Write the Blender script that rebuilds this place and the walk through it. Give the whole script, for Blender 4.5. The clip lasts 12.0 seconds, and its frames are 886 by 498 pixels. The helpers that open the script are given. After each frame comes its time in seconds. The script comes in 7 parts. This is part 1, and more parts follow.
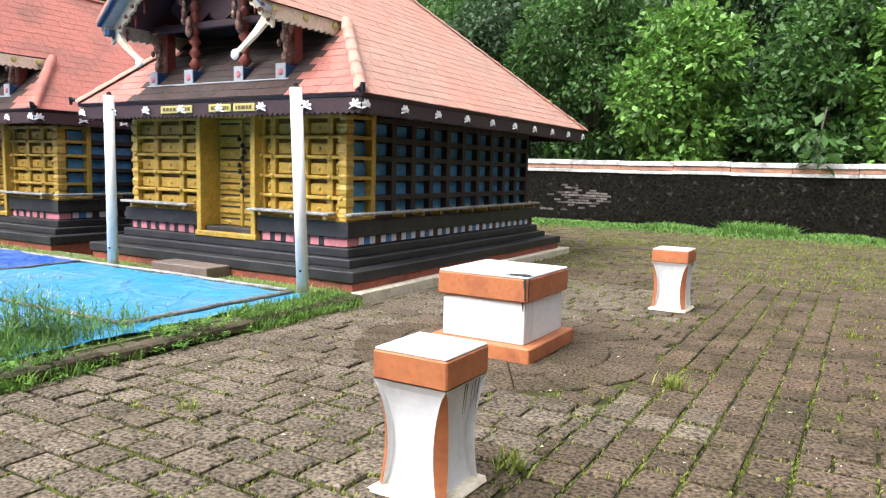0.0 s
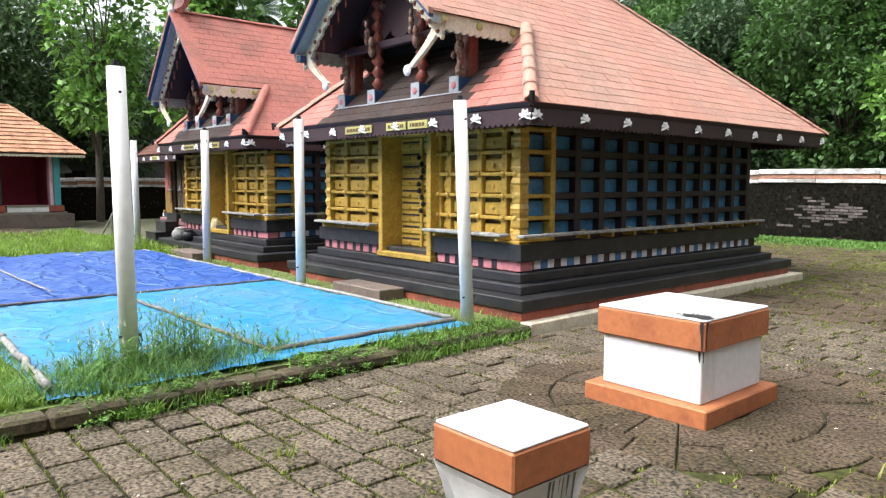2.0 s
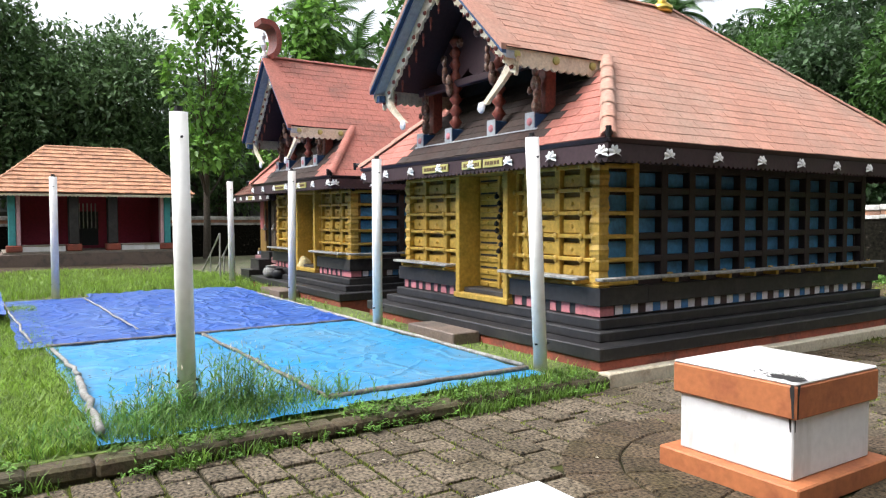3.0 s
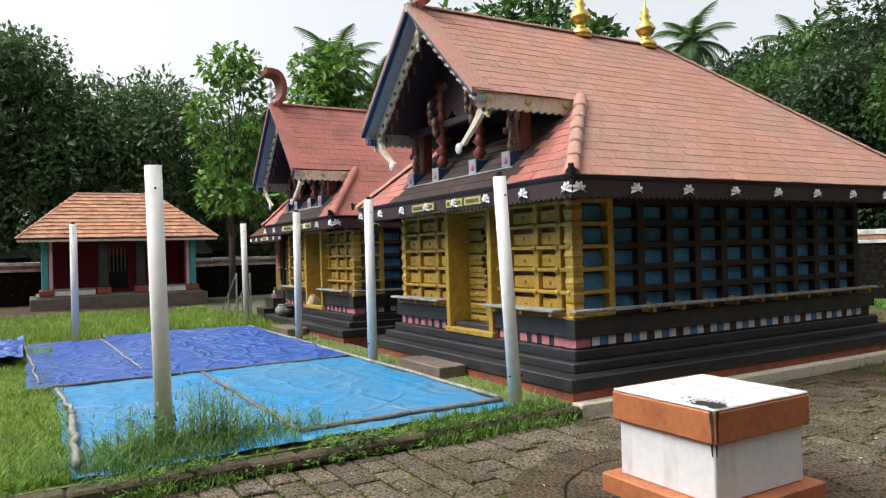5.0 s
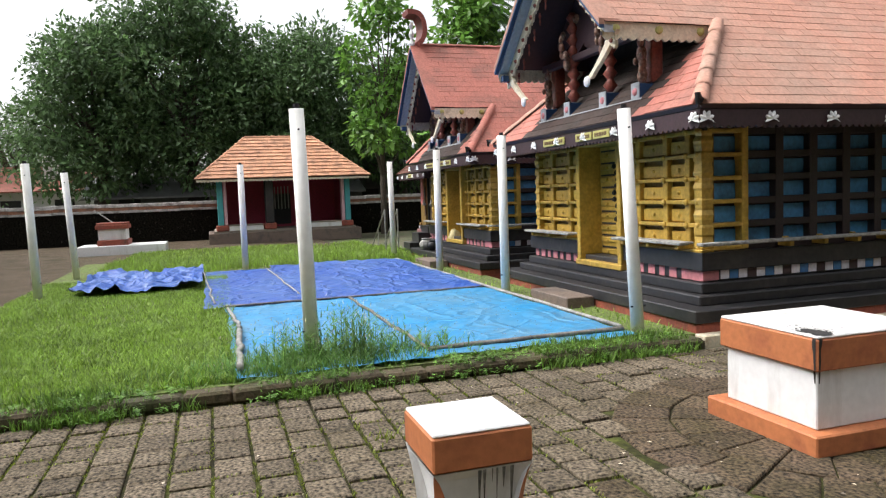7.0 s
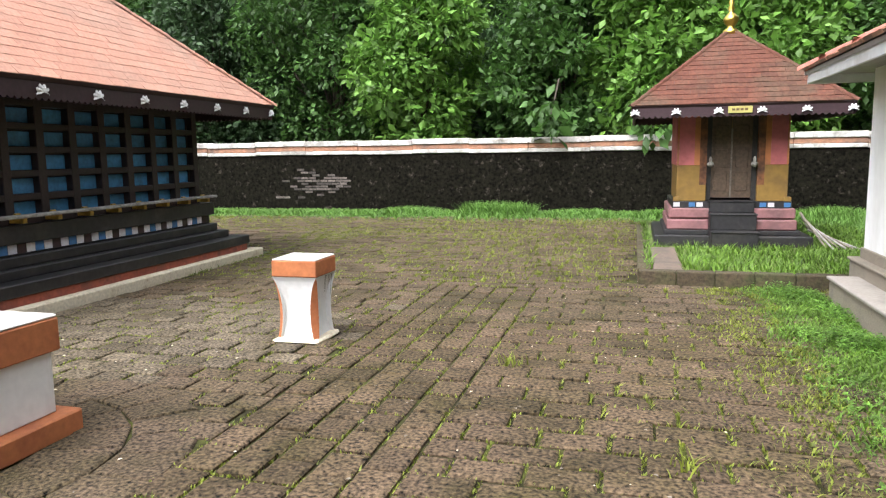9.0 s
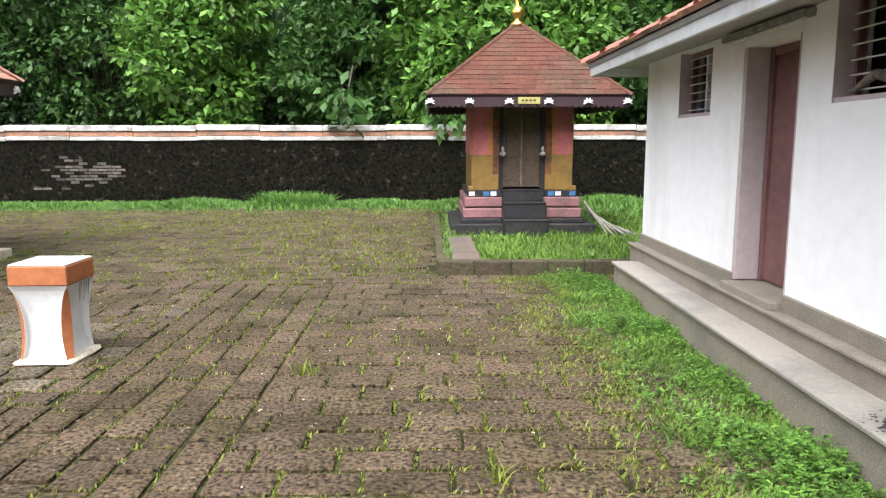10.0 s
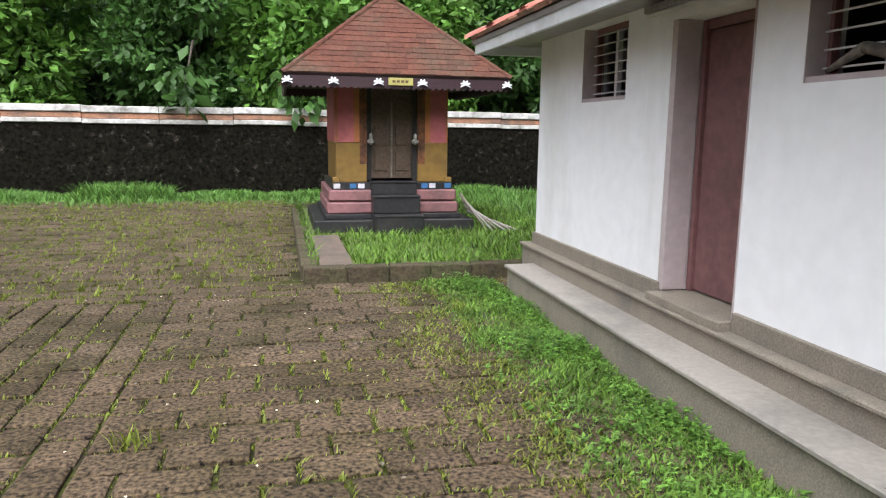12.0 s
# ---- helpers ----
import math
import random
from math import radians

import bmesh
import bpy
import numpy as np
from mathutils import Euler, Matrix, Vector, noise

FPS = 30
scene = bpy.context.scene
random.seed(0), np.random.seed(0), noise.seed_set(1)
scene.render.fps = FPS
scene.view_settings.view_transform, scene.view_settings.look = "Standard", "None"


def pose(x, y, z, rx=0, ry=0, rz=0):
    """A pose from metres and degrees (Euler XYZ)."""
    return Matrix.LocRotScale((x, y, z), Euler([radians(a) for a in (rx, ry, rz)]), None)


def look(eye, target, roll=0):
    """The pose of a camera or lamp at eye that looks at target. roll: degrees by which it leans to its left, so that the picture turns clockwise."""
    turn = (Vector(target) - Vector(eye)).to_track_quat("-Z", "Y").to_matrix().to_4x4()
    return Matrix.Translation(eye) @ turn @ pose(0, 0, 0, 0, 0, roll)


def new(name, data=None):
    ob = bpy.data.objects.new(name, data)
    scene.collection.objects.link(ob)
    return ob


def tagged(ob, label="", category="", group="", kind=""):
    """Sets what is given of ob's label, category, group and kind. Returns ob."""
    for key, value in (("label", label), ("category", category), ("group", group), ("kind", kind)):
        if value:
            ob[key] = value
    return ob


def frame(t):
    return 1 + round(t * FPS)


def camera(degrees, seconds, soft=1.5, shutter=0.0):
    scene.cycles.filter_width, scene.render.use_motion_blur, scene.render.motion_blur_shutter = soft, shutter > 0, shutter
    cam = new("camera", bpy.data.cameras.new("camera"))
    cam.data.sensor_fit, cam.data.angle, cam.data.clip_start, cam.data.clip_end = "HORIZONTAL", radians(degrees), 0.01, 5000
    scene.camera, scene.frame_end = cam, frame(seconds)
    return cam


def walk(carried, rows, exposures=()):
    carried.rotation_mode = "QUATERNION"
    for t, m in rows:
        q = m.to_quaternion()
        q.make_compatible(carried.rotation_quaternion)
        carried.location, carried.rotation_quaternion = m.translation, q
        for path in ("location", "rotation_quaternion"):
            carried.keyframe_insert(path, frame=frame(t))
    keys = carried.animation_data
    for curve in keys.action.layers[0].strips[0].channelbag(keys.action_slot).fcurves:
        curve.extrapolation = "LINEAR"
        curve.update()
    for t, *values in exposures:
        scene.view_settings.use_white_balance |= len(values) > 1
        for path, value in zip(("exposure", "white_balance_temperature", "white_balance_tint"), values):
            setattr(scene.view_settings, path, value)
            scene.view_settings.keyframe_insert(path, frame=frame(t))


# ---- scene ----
cam = camera(63.7, 12.0, soft=1.2)
PATH = [
    (0, (-0.189, 0.027, 1.561), (-1.204, 1.736, 1.34), 1.4),
    (0.5, (-0.147, 0.291, 1.581), (-1.392, 1.835, 1.327), 1.4),
    (1, (-0.125, 0.538, 1.587), (-1.333, 2.119, 1.387), 0.4),
    (1.5, (-0.204, 0.813, 1.593), (-1.493, 2.326, 1.367), 0.0),
    (2, (-0.2, 1.067, 1.591), (-1.706, 2.37, 1.403), 0.2),
    (2.5, (-0.182, 1.27, 1.612), (-1.783, 2.453, 1.415), 0.3),
    (3, (-0.264, 1.505, 1.638), (-1.943, 2.587, 1.55), -0.1),
    (3.2, (-0.253, 1.564, 1.622), (-1.955, 2.615, 1.58), -0.7),
    (4.8, (0.214, 1.856, 1.667), (-1.522, 2.846, 1.605), -0.5),
    (5, (0.3, 1.886, 1.668), (-1.431, 2.888, 1.676), -1.6),
    (5.5, (0.454, 2.016, 1.675), (-1.269, 3.032, 1.709), 0.4),
    (6, (0.557, 2.092, 1.68), (-1.214, 3.019, 1.622), 0.0),
    (6.5, (0.665, 1.988, 1.651), (-1.23, 2.626, 1.593), -1.5),
    (6.7, (0.705, 1.959, 1.635), (-1.212, 2.513, 1.506), -2.0),
    (8.5, (0.779, 2.652, 1.573), (-0.307, 4.311, 1.313), 0.1),
    (9, (0.664, 2.927, 1.579), (0.147, 4.841, 1.314), -0.8),
    (9.5, (0.643, 3.125, 1.55), (0.491, 5.099, 1.267), 0.6),
    (10, (0.634, 3.4, 1.555), (0.67, 5.377, 1.257), -0.1),
    (10.5, (0.592, 3.669, 1.54), (0.808, 5.627, 1.196), -0.1),
    (11, (0.538, 3.964, 1.558), (0.965, 5.885, 1.204), -1.9),
    (11.5, (0.534, 4.262, 1.559), (0.94, 6.193, 1.232), -0.2),
    (12, (0.519, 4.576, 1.531), (0.961, 6.499, 1.202), 0.7),
]
walk(cam, [(t, look(eye, target, roll)) for t, eye, target, roll in PATH],
     exposures=((0.0, 1.78, 6150, 12), (2.5, 1.55, 6250, 10), (3.2, 1.4, 6280, 10), (5.0, 1.0, 6400, 10), (5.5, 0.8, 6400, 10), (6.0, 0.88, 6400, 10), (6.5, 1.08, 6400, 10), (8.5, 1.62, 6350, 10), (9.5, 1.78, 6200, 10), (10.5, 1.5, 6150, 10), (12.0, 1.3, 6100, 10)))

# ---- world, sun ----
world = bpy.data.worlds.new("overcast_sky")
scene.world = world
world.use_nodes = True
wn = world.node_tree
wn.nodes.clear()
sky = wn.nodes.new("ShaderNodeTexSky")
sky.sky_type = "NISHITA"
sky.sun_disc = False
sky.sun_elevation = radians(52)
sky.sun_rotation = radians(200)
sky.air_density, sky.dust_density = 1.0, 6.0
hsv = wn.nodes.new("ShaderNodeHueSaturation")
hsv.inputs["Saturation"].default_value = 0.18
bg = wn.nodes.new("ShaderNodeBackground")
bg.inputs["Strength"].default_value = 0.15
wo = wn.nodes.new("ShaderNodeOutputWorld")
wn.links.new(sky.outputs[0], hsv.inputs["Color"])
wn.links.new(hsv.outputs[0], bg.inputs["Color"])
wn.links.new(bg.outputs[0], wo.inputs["Surface"])
sun = new("sun", bpy.data.lights.new("sun", "SUN"))
sun.data.energy, sun.data.angle, sun.data.color = 0.35, radians(40), (1.0, 0.97, 0.92)
sun.matrix_world = look((0, 0, 30), (8, 9, 0))


# ---- materials ----
def mat(name, color, rough=0.8, metal=0.0, grain=40.0, amount=0.25, stain=None, stain_scale=1.2, stain_amount=0.5,
        bump=0.25, bump_scale=None, rnd=0.0, island=0.0, dist=0.01, spec=0.5, streak=False):
    """A surface with grain, larger stains of its own shape, relief, and a shift of value from piece to piece."""
    m = bpy.data.materials.new(name)
    m.use_nodes = True
    nt = m.node_tree
    L, N = nt.links.new, nt.nodes.new
    b = nt.nodes["Principled BSDF"]
    b.inputs["Roughness"].default_value, b.inputs["Metallic"].default_value = rough, metal
    b.inputs["Specular IOR Level"].default_value = spec
    geo = N("ShaderNodeNewGeometry")
    pos = geo.outputs["Position"]
    if streak:
        mp = N("ShaderNodeMapping")
        mp.inputs["Scale"].default_value = (1, 1, 0.18)
        L(pos, mp.inputs["Vector"])
        spos = mp.outputs[0]
    else:
        spos = pos
    n1 = N("ShaderNodeTexNoise")
    n1.inputs["Scale"].default_value, n1.inputs["Detail"].default_value = grain, 4
    L(pos, n1.inputs["Vector"])
    r1 = N("ShaderNodeMapRange")
    r1.inputs["From Min"].default_value, r1.inputs["From Max"].default_value = 0.3, 0.7
    r1.inputs["To Min"].default_value, r1.inputs["To Max"].default_value = 1 - amount, 1 + amount
    L(n1.outputs["Fac"], r1.inputs["Value"])
    mul = N("ShaderNodeVectorMath")
    mul.operation = "SCALE"
    base = N("ShaderNodeRGB")
    base.outputs[0].default_value = (*color, 1)
    src = base.outputs[0]
    if stain:
        n2 = N("ShaderNodeTexNoise")
        n2.inputs["Scale"].default_value, n2.inputs["Detail"].default_value = stain_scale, 6
        n2.inputs["Roughness"].default_value = 0.65
        L(spos, n2.inputs["Vector"])
        r2 = N("ShaderNodeMapRange")
        r2.inputs["From Min"].default_value, r2.inputs["From Max"].default_value = 0.62 - 0.3 * stain_amount, 0.78 - 0.1 * stain_amount
        L(n2.outputs["Fac"], r2.inputs["Value"])
        mx = N("ShaderNodeMix")
        mx.data_type = "RGBA"
        mx.inputs["B"].default_value = (*stain, 1)
        for i in mx.inputs:
            if i.name == "A" and i.type == "RGBA":
                L(src, i)
            if i.name == "B" and i.type == "RGBA":
                i.default_value = (*stain, 1)
        L(r2.outputs[0], mx.inputs[0])
        src = [o for o in mx.outputs if o.type == "RGBA"][0]
    L(src, mul.inputs[0])
    fac = r1.outputs[0]
    if rnd or island:
        r3 = N("ShaderNodeMapRange")
        k = rnd or island
        r3.inputs["To Min"].default_value, r3.inputs["To Max"].default_value = 1 - k, 1 + k
        if rnd:
            oi = N("ShaderNodeObjectInfo")
            L(oi.outputs["Random"], r3.inputs["Value"])
        else:
            L(geo.outputs["Random Per Island"], r3.inputs["Value"])
        mm = N("ShaderNodeMath")
        mm.operation = "MULTIPLY"
        L(fac, mm.inputs[0])
        L(r3.outputs[0], mm.inputs[1])
        fac = mm.outputs[0]
    L(fac, mul.inputs["Scale"])
    L(mul.outputs[0], b.inputs["Base Color"])
    if bump:
        n3 = N("ShaderNodeTexNoise")
        n3.inputs["Scale"].default_value, n3.inputs["Detail"].default_value = bump_scale or grain, 5
        L(pos, n3.inputs["Vector"])
        bp = N("ShaderNodeBump")
        bp.inputs["Strength"].default_value, bp.inputs["Distance"].default_value = bump, dist
        L(n3.outputs["Fac"], bp.inputs["Height"])
        L(bp.outputs[0], b.inputs["Normal"])
    return m


def leafmat(name, color, k=0.35, trans=0.35):
    m = mat(name, color, rough=0.55, grain=3.0, amount=0.25, island=k, bump=0)
    b = m.node_tree.nodes["Principled BSDF"]
    t = m.node_tree.nodes.new("ShaderNodeBsdfTranslucent")
    a = m.node_tree.nodes.new("ShaderNodeMixShader")
    a.inputs[0].default_value = trans
    out = m.node_tree.nodes["Material Output"]
    col = b.inputs["Base Color"].links[0].from_socket
    L = m.node_tree.links.new
    L(col, t.inputs["Color"])
    L(b.outputs[0], a.inputs[1])
    L(t.outputs[0], a.inputs[2])
    L(a.outputs[0], out.inputs["Surface"])
    return m


def tarpmat(name, color, silt, silt_amount, crease, deep, seed):
    """Woven plastic sheet: sharp creases as relief, a film of dried silt, rough where dirty."""
    m = bpy.data.materials.new(name)
    m.use_nodes = True
    nt = m.node_tree
    L, N = nt.links.new, nt.nodes.new
    b = nt.nodes["Principled BSDF"]
    geo = N("ShaderNodeNewGeometry")
    warp = N("ShaderNodeTexNoise")
    warp.inputs["Scale"].default_value, warp.inputs["Detail"].default_value = 1.1, 3
    off = N("ShaderNodeVectorMath")
    off.operation = "ADD"
    off.inputs[1].default_value = (seed, seed * 0.7, 0)
    L(geo.outputs["Position"], off.inputs[0])
    L(off.outputs[0], warp.inputs["Vector"])
    add = N("ShaderNodeVectorMath")
    add.operation = "MULTIPLY_ADD"
    add.inputs[1].default_value = (0.9, 0.9, 0)
    L(warp.outputs["Color"], add.inputs[0])
    L(off.outputs[0], add.inputs[2])
    heights = []
    for sx, sy, sc, wide in ((0.55, 1.6, 1.0, 0.10), (1.3, 0.6, 1.9, 0.12)):
        mp = N("ShaderNodeMapping")
        mp.inputs["Scale"].default_value = (sx * sc, sy * sc, 1)
        mp.inputs["Rotation"].default_value = (0, 0, 0.5 * sc)
        L(add.outputs[0], mp.inputs["Vector"])
        vo = N("ShaderNodeTexVoronoi")
        vo.feature = "DISTANCE_TO_EDGE"
        vo.inputs["Scale"].default_value = crease
        L(mp.outputs[0], vo.inputs["Vector"])
        mr = N("ShaderNodeMapRange")
        mr.inputs["From Max"].default_value = wide
        mr.inputs["To Min"].default_value, mr.inputs["To Max"].default_value = 1, 0
        L(vo.outputs["Distance"], mr.inputs["Value"])
        heights.append(mr.outputs[0])
    sm = N("ShaderNodeMath")
    sm.operation = "ADD"
    L(heights[0], sm.inputs[0])
    L(heights[1], sm.inputs[1])
    bp = N("ShaderNodeBump")
    bp.inputs["Strength"].default_value, bp.inputs["Distance"].default_value = 1.0, deep
    L(sm.outputs[0], bp.inputs["Height"])
    L(bp.outputs[0], b.inputs["Normal"])
    src = None
    for sc, lo, hi, amount in ((0.9, 0.42, 0.75, silt_amount), (7.0, 0.52, 0.72, 0.55 * silt_amount)):
        n = N("ShaderNodeTexNoise")
        n.inputs["Scale"].default_value, n.inputs["Detail"].default_value, n.inputs["Roughness"].default_value = sc, 7, 0.65
        L(off.outputs[0], n.inputs["Vector"])
        r = N("ShaderNodeMapRange")
        r.inputs["From Min"].default_value, r.inputs["From Max"].default_value, r.inputs["To Max"].default_value = lo, hi, amount
        L(n.outputs["Fac"], r.inputs["Value"])
        mx = N("ShaderNodeMix")
        mx.data_type = "RGBA"
        cols = [i for i in mx.inputs if i.type == "RGBA"]
        cols[0].default_value, cols[1].default_value = (*color, 1), (*silt, 1)
        if src:
            L(src, cols[0])
        L(r.outputs[0], mx.inputs[0])
        src = [o for o in mx.outputs if o.type == "RGBA"][0]
    L(src, b.inputs["Base Color"])
    b.inputs["Roughness"].default_value = 0.42
    return m


M = dict(
    paver=mat("laterite_paver", (0.098, 0.068, 0.043), 0.92, spec=0.25, grain=42, amount=1.0, stain=(0.040, 0.032, 0.011), stain_scale=1.3, stain_amount=0.7, bump=1.0, rnd=0.2, dist=0.014),
    paver_far=mat("laterite_paver_far", (0.098, 0.070, 0.046), 0.92, spec=0.25, grain=42, amount=1.0, stain=(0.040, 0.033, 0.012), stain_scale=1.3, stain_amount=0.7, bump=1.0, island=0.2, dist=0.014),
    paver_dry=mat("cleaner_laterite_paver", (0.128, 0.102, 0.072), 0.92, spec=0.25, grain=42, amount=1.0, stain=(0.066, 0.052, 0.030), stain_scale=1.6, stain_amount=0.6, bump=1.0, island=0.2, dist=0.014),
    joint=mat("mossy_joint", (0.024, 0.021, 0.009), 0.95, spec=0.2, grain=20, amount=0.5, stain=(0.085, 0.098, 0.018), stain_scale=2.4, stain_amount=0.6, bump=0.6),
    soil=mat("soil", (0.10, 0.085, 0.055), 0.95, grain=12, amount=0.4, stain=(0.06, 0.09, 0.025), stain_scale=1.0, stain_amount=0.7, bump=0.8, dist=0.03),
    turf=mat("turf_soil", (0.12, 0.165, 0.035), 0.95, grain=25, amount=0.5, stain=(0.10, 0.09, 0.05), stain_scale=0.8, bump=0.8, dist=0.03),
    white=mat("white_paint", (0.75, 0.75, 0.75), 0.7, grain=18, amount=0.05, stain=(0.5, 0.49, 0.46), stain_scale=3, stain_amount=0.3, bump=0.12, streak=True),
    limewash=mat("limewashed_plaster", (0.90, 0.89, 0.91), 0.75, grain=8, amount=0.03, stain=(0.76, 0.75, 0.74), stain_scale=1.2, stain_amount=0.3, bump=0.06, streak=True),
    captop=mat("weathered_white_top", (0.62, 0.61, 0.60), 0.75, grain=14, amount=0.08, stain=(0.30, 0.29, 0.26), stain_scale=7, stain_amount=0.4, bump=0.15),
    orange=mat("orange_oxide_paint", (0.44, 0.15, 0.055), 0.65, grain=25, amount=0.12, stain=(0.30, 0.09, 0.04), stain_scale=4, stain_amount=0.5, bump=0.15),
    red=mat("red_oxide", (0.30, 0.075, 0.045), 0.7, grain=25, amount=0.2, stain=(0.12, 0.05, 0.04), stain_scale=3, bump=0.2),
    dark=mat("dark_grey_paint", (0.020, 0.019, 0.021), 0.5, grain=16, amount=0.3, stain=(0.045, 0.040, 0.037), stain_scale=2.5, stain_amount=0.45, bump=0.15),
    frame_wood=mat("dark_brown_lattice_wood", (0.020, 0.011, 0.011), 0.55, grain=30, amount=0.3, rnd=0.15, bump=0.2),
    blue=mat("blue_board", (0.055, 0.215, 0.42), 0.6, grain=20, amount=0.18, stain=(0.03, 0.09, 0.14), stain_scale=4, rnd=0.15, bump=0.1),
    gold=mat("gold_paint", (0.45, 0.285, 0.05), 0.42, metal=0.12, grain=22, amount=0.2, stain=(0.30, 0.20, 0.03), stain_scale=5, stain_amount=0.5, rnd=0.1, bump=0.2),
    # the gold paint again, darkened so that recess shade sits in the colour
    goldshaded=mat("gold_shaded_recess", (0.17, 0.10, 0.02), 0.5, metal=0.15, grain=22, amount=0.25, rnd=0.12, bump=0.2),
    tile=mat("clay_roof_tile", (0.47, 0.232, 0.165), 0.75, grain=26, amount=0.16, stain=(0.40, 0.25, 0.19), stain_scale=0.9, stain_amount=0.6, island=0.09, bump=0.25),
    tile_p=mat("clay_roof_tile_single", (0.47, 0.232, 0.165), 0.75, grain=26, amount=0.16, stain=(0.40, 0.25, 0.19), stain_scale=0.9, stain_amount=0.6, rnd=0.09, bump=0.25),
    tilered=mat("red_roof_tile", (0.40, 0.14, 0.105), 0.75, grain=26, amount=0.2, stain=(0.22, 0.10, 0.075), stain_scale=1.6, stain_amount=0.5, island=0.16, bump=0.25),
    tileblack=mat("near_black_roof_tile", (0.048, 0.026, 0.02), 0.85, grain=26, amount=0.3, stain=(0.05, 0.04, 0.035), stain_scale=2, stain_amount=0.7, island=0.2, bump=0.3),
    tiledark=mat("weathered_brown_tile", (0.115, 0.043, 0.028), 0.85, spec=0.3, grain=20, amount=0.25, stain=(0.09, 0.06, 0.04), stain_scale=1.5, stain_amount=0.55, island=0.18, bump=0.3),
    fascia=mat("maroon_fascia", (0.040, 0.019, 0.024), 0.5, grain=25, amount=0.2, bump=0.15),
    cream=mat("cream_paint", (0.68, 0.60, 0.46), 0.6, grain=30, amount=0.15, stain=(0.45, 0.34, 0.22), stain_scale=7, stain_amount=0.4, bump=0.2),
    rosette=mat("white_rosette", (0.72, 0.72, 0.72), 0.6, grain=30, amount=0.1, bump=0.1),
    pink=mat("pink_paint", (0.52, 0.19, 0.21), 0.65, grain=25, amount=0.15, rnd=0.12, bump=0.1),
    palepink=mat("pale_pink_paint", (0.62, 0.38, 0.42), 0.65, grain=20, amount=0.12, stain=(0.45, 0.26, 0.29), stain_scale=2, bump=0.1),
    mauve=mat("mauve_paint", (0.20, 0.095, 0.095), 0.6, grain=18, amount=0.15, stain=(0.12, 0.06, 0.06), stain_scale=2, bump=0.1),
    rosemauve=mat("dull_rose_paint", (0.27, 0.125, 0.13), 0.6, grain=18, amount=0.15, stain=(0.15, 0.08, 0.08), stain_scale=2, bump=0.1),
    streaky=mat("black_rain_streak", (0.10, 0.095, 0.08), 0.85, grain=50, amount=0.6, stain=(0.4, 0.39, 0.36), stain_scale=14, stain_amount=0.6, bump=0.2, streak=True),
    mauve_light=mat("pale_mauve_paint", (0.50, 0.42, 0.425), 0.6, grain=18, amount=0.08, stain=(0.40, 0.33, 0.33), stain_scale=2, bump=0.1),
    chkblue=mat("check_blue", (0.05, 0.16, 0.36), 0.6, grain=25, amount=0.15, bump=0.1),
    chkwhite=mat("check_white", (0.66, 0.64, 0.68), 0.6, grain=25, amount=0.12, rnd=0.12, bump=0.1),
    barge=mat("blue_barge_board", (0.018, 0.055, 0.14), 0.5, grain=20, amount=0.2, bump=0.15),
    bargegrey=mat("grey_blue_board", (0.34, 0.36, 0.39), 0.6, grain=20, amount=0.15, bump=0.15),
    carved=mat("carved_red_brown_wood", (0.20, 0.045, 0.03), 0.5, grain=30, amount=0.3, bump=0.4),
    statue=mat("painted_stucco_figure", (0.17, 0.075, 0.05), 0.6, grain=25, amount=0.5, stain=(0.34, 0.26, 0.2), stain_scale=14, bump=0.4),
    brass=mat("brass_finial", (0.72, 0.52, 0.12), 0.28, metal=1.0, grain=15, amount=0.12, bump=0.05),
    pvc=mat("white_painted_post", (0.84, 0.83, 0.80), 0.75, spec=0.3, grain=12, amount=0.05, stain=(0.55, 0.53, 0.47), stain_scale=2.5, stain_amount=0.3, bump=0.06, streak=True),
    tarp=tarpmat("light_blue_tarpaulin", (0.012, 0.235, 0.50), (0.19, 0.28, 0.31), 0.62, 0.9, 0.016, 3.0),
    tarpdark=tarpmat("royal_blue_tarpaulin", (0.014, 0.075, 0.36), (0.10, 0.19, 0.36), 0.6, 1.3, 0.024, 11.0),
    batten=mat("weathered_batten", (0.20, 0.17, 0.14), 0.85, grain=30, amount=0.35, stain=(0.06, 0.05, 0.045), stain_scale=5, bump=0.4),
    greywood=mat("grey_weathered_plank", (0.30, 0.29, 0.27), 0.8, grain=30, amount=0.3, stain=(0.12, 0.11, 0.10), stain_scale=6, bump=0.3),
    concrete=mat("grey_concrete", (0.26, 0.22, 0.175), 0.85, grain=90, amount=0.22, stain=(0.17, 0.155, 0.13), stain_scale=2.2, stain_amount=0.5, bump=0.35),
    step=mat("concrete_step_top", (0.34, 0.305, 0.27), 0.7, grain=30, amount=0.1, stain=(0.19, 0.175, 0.16), stain_scale=1.5, stain_amount=0.5, bump=0.15),
    brownstep=mat("brown_cement_step", (0.17, 0.125, 0.10), 0.7, grain=40, amount=0.2, stain=(0.08, 0.07, 0.06), stain_scale=3, bump=0.2),
    kerb=mat("mossy_laterite_kerb", (0.075, 0.055, 0.032), 0.95, grain=30, amount=0.4, stain=(0.05, 0.06, 0.02), stain_scale=2.5, stain_amount=0.7, rnd=0.2, bump=0.8, dist=0.02),
    wallmoss=mat("blackened_mossy_plaster", (0.008, 0.0072, 0.005), 0.95, spec=0.08, grain=14, amount=0.8, stain=(0.075, 0.062, 0.052), stain_scale=5.5, stain_amount=0.12, bump=0.5, dist=0.02),
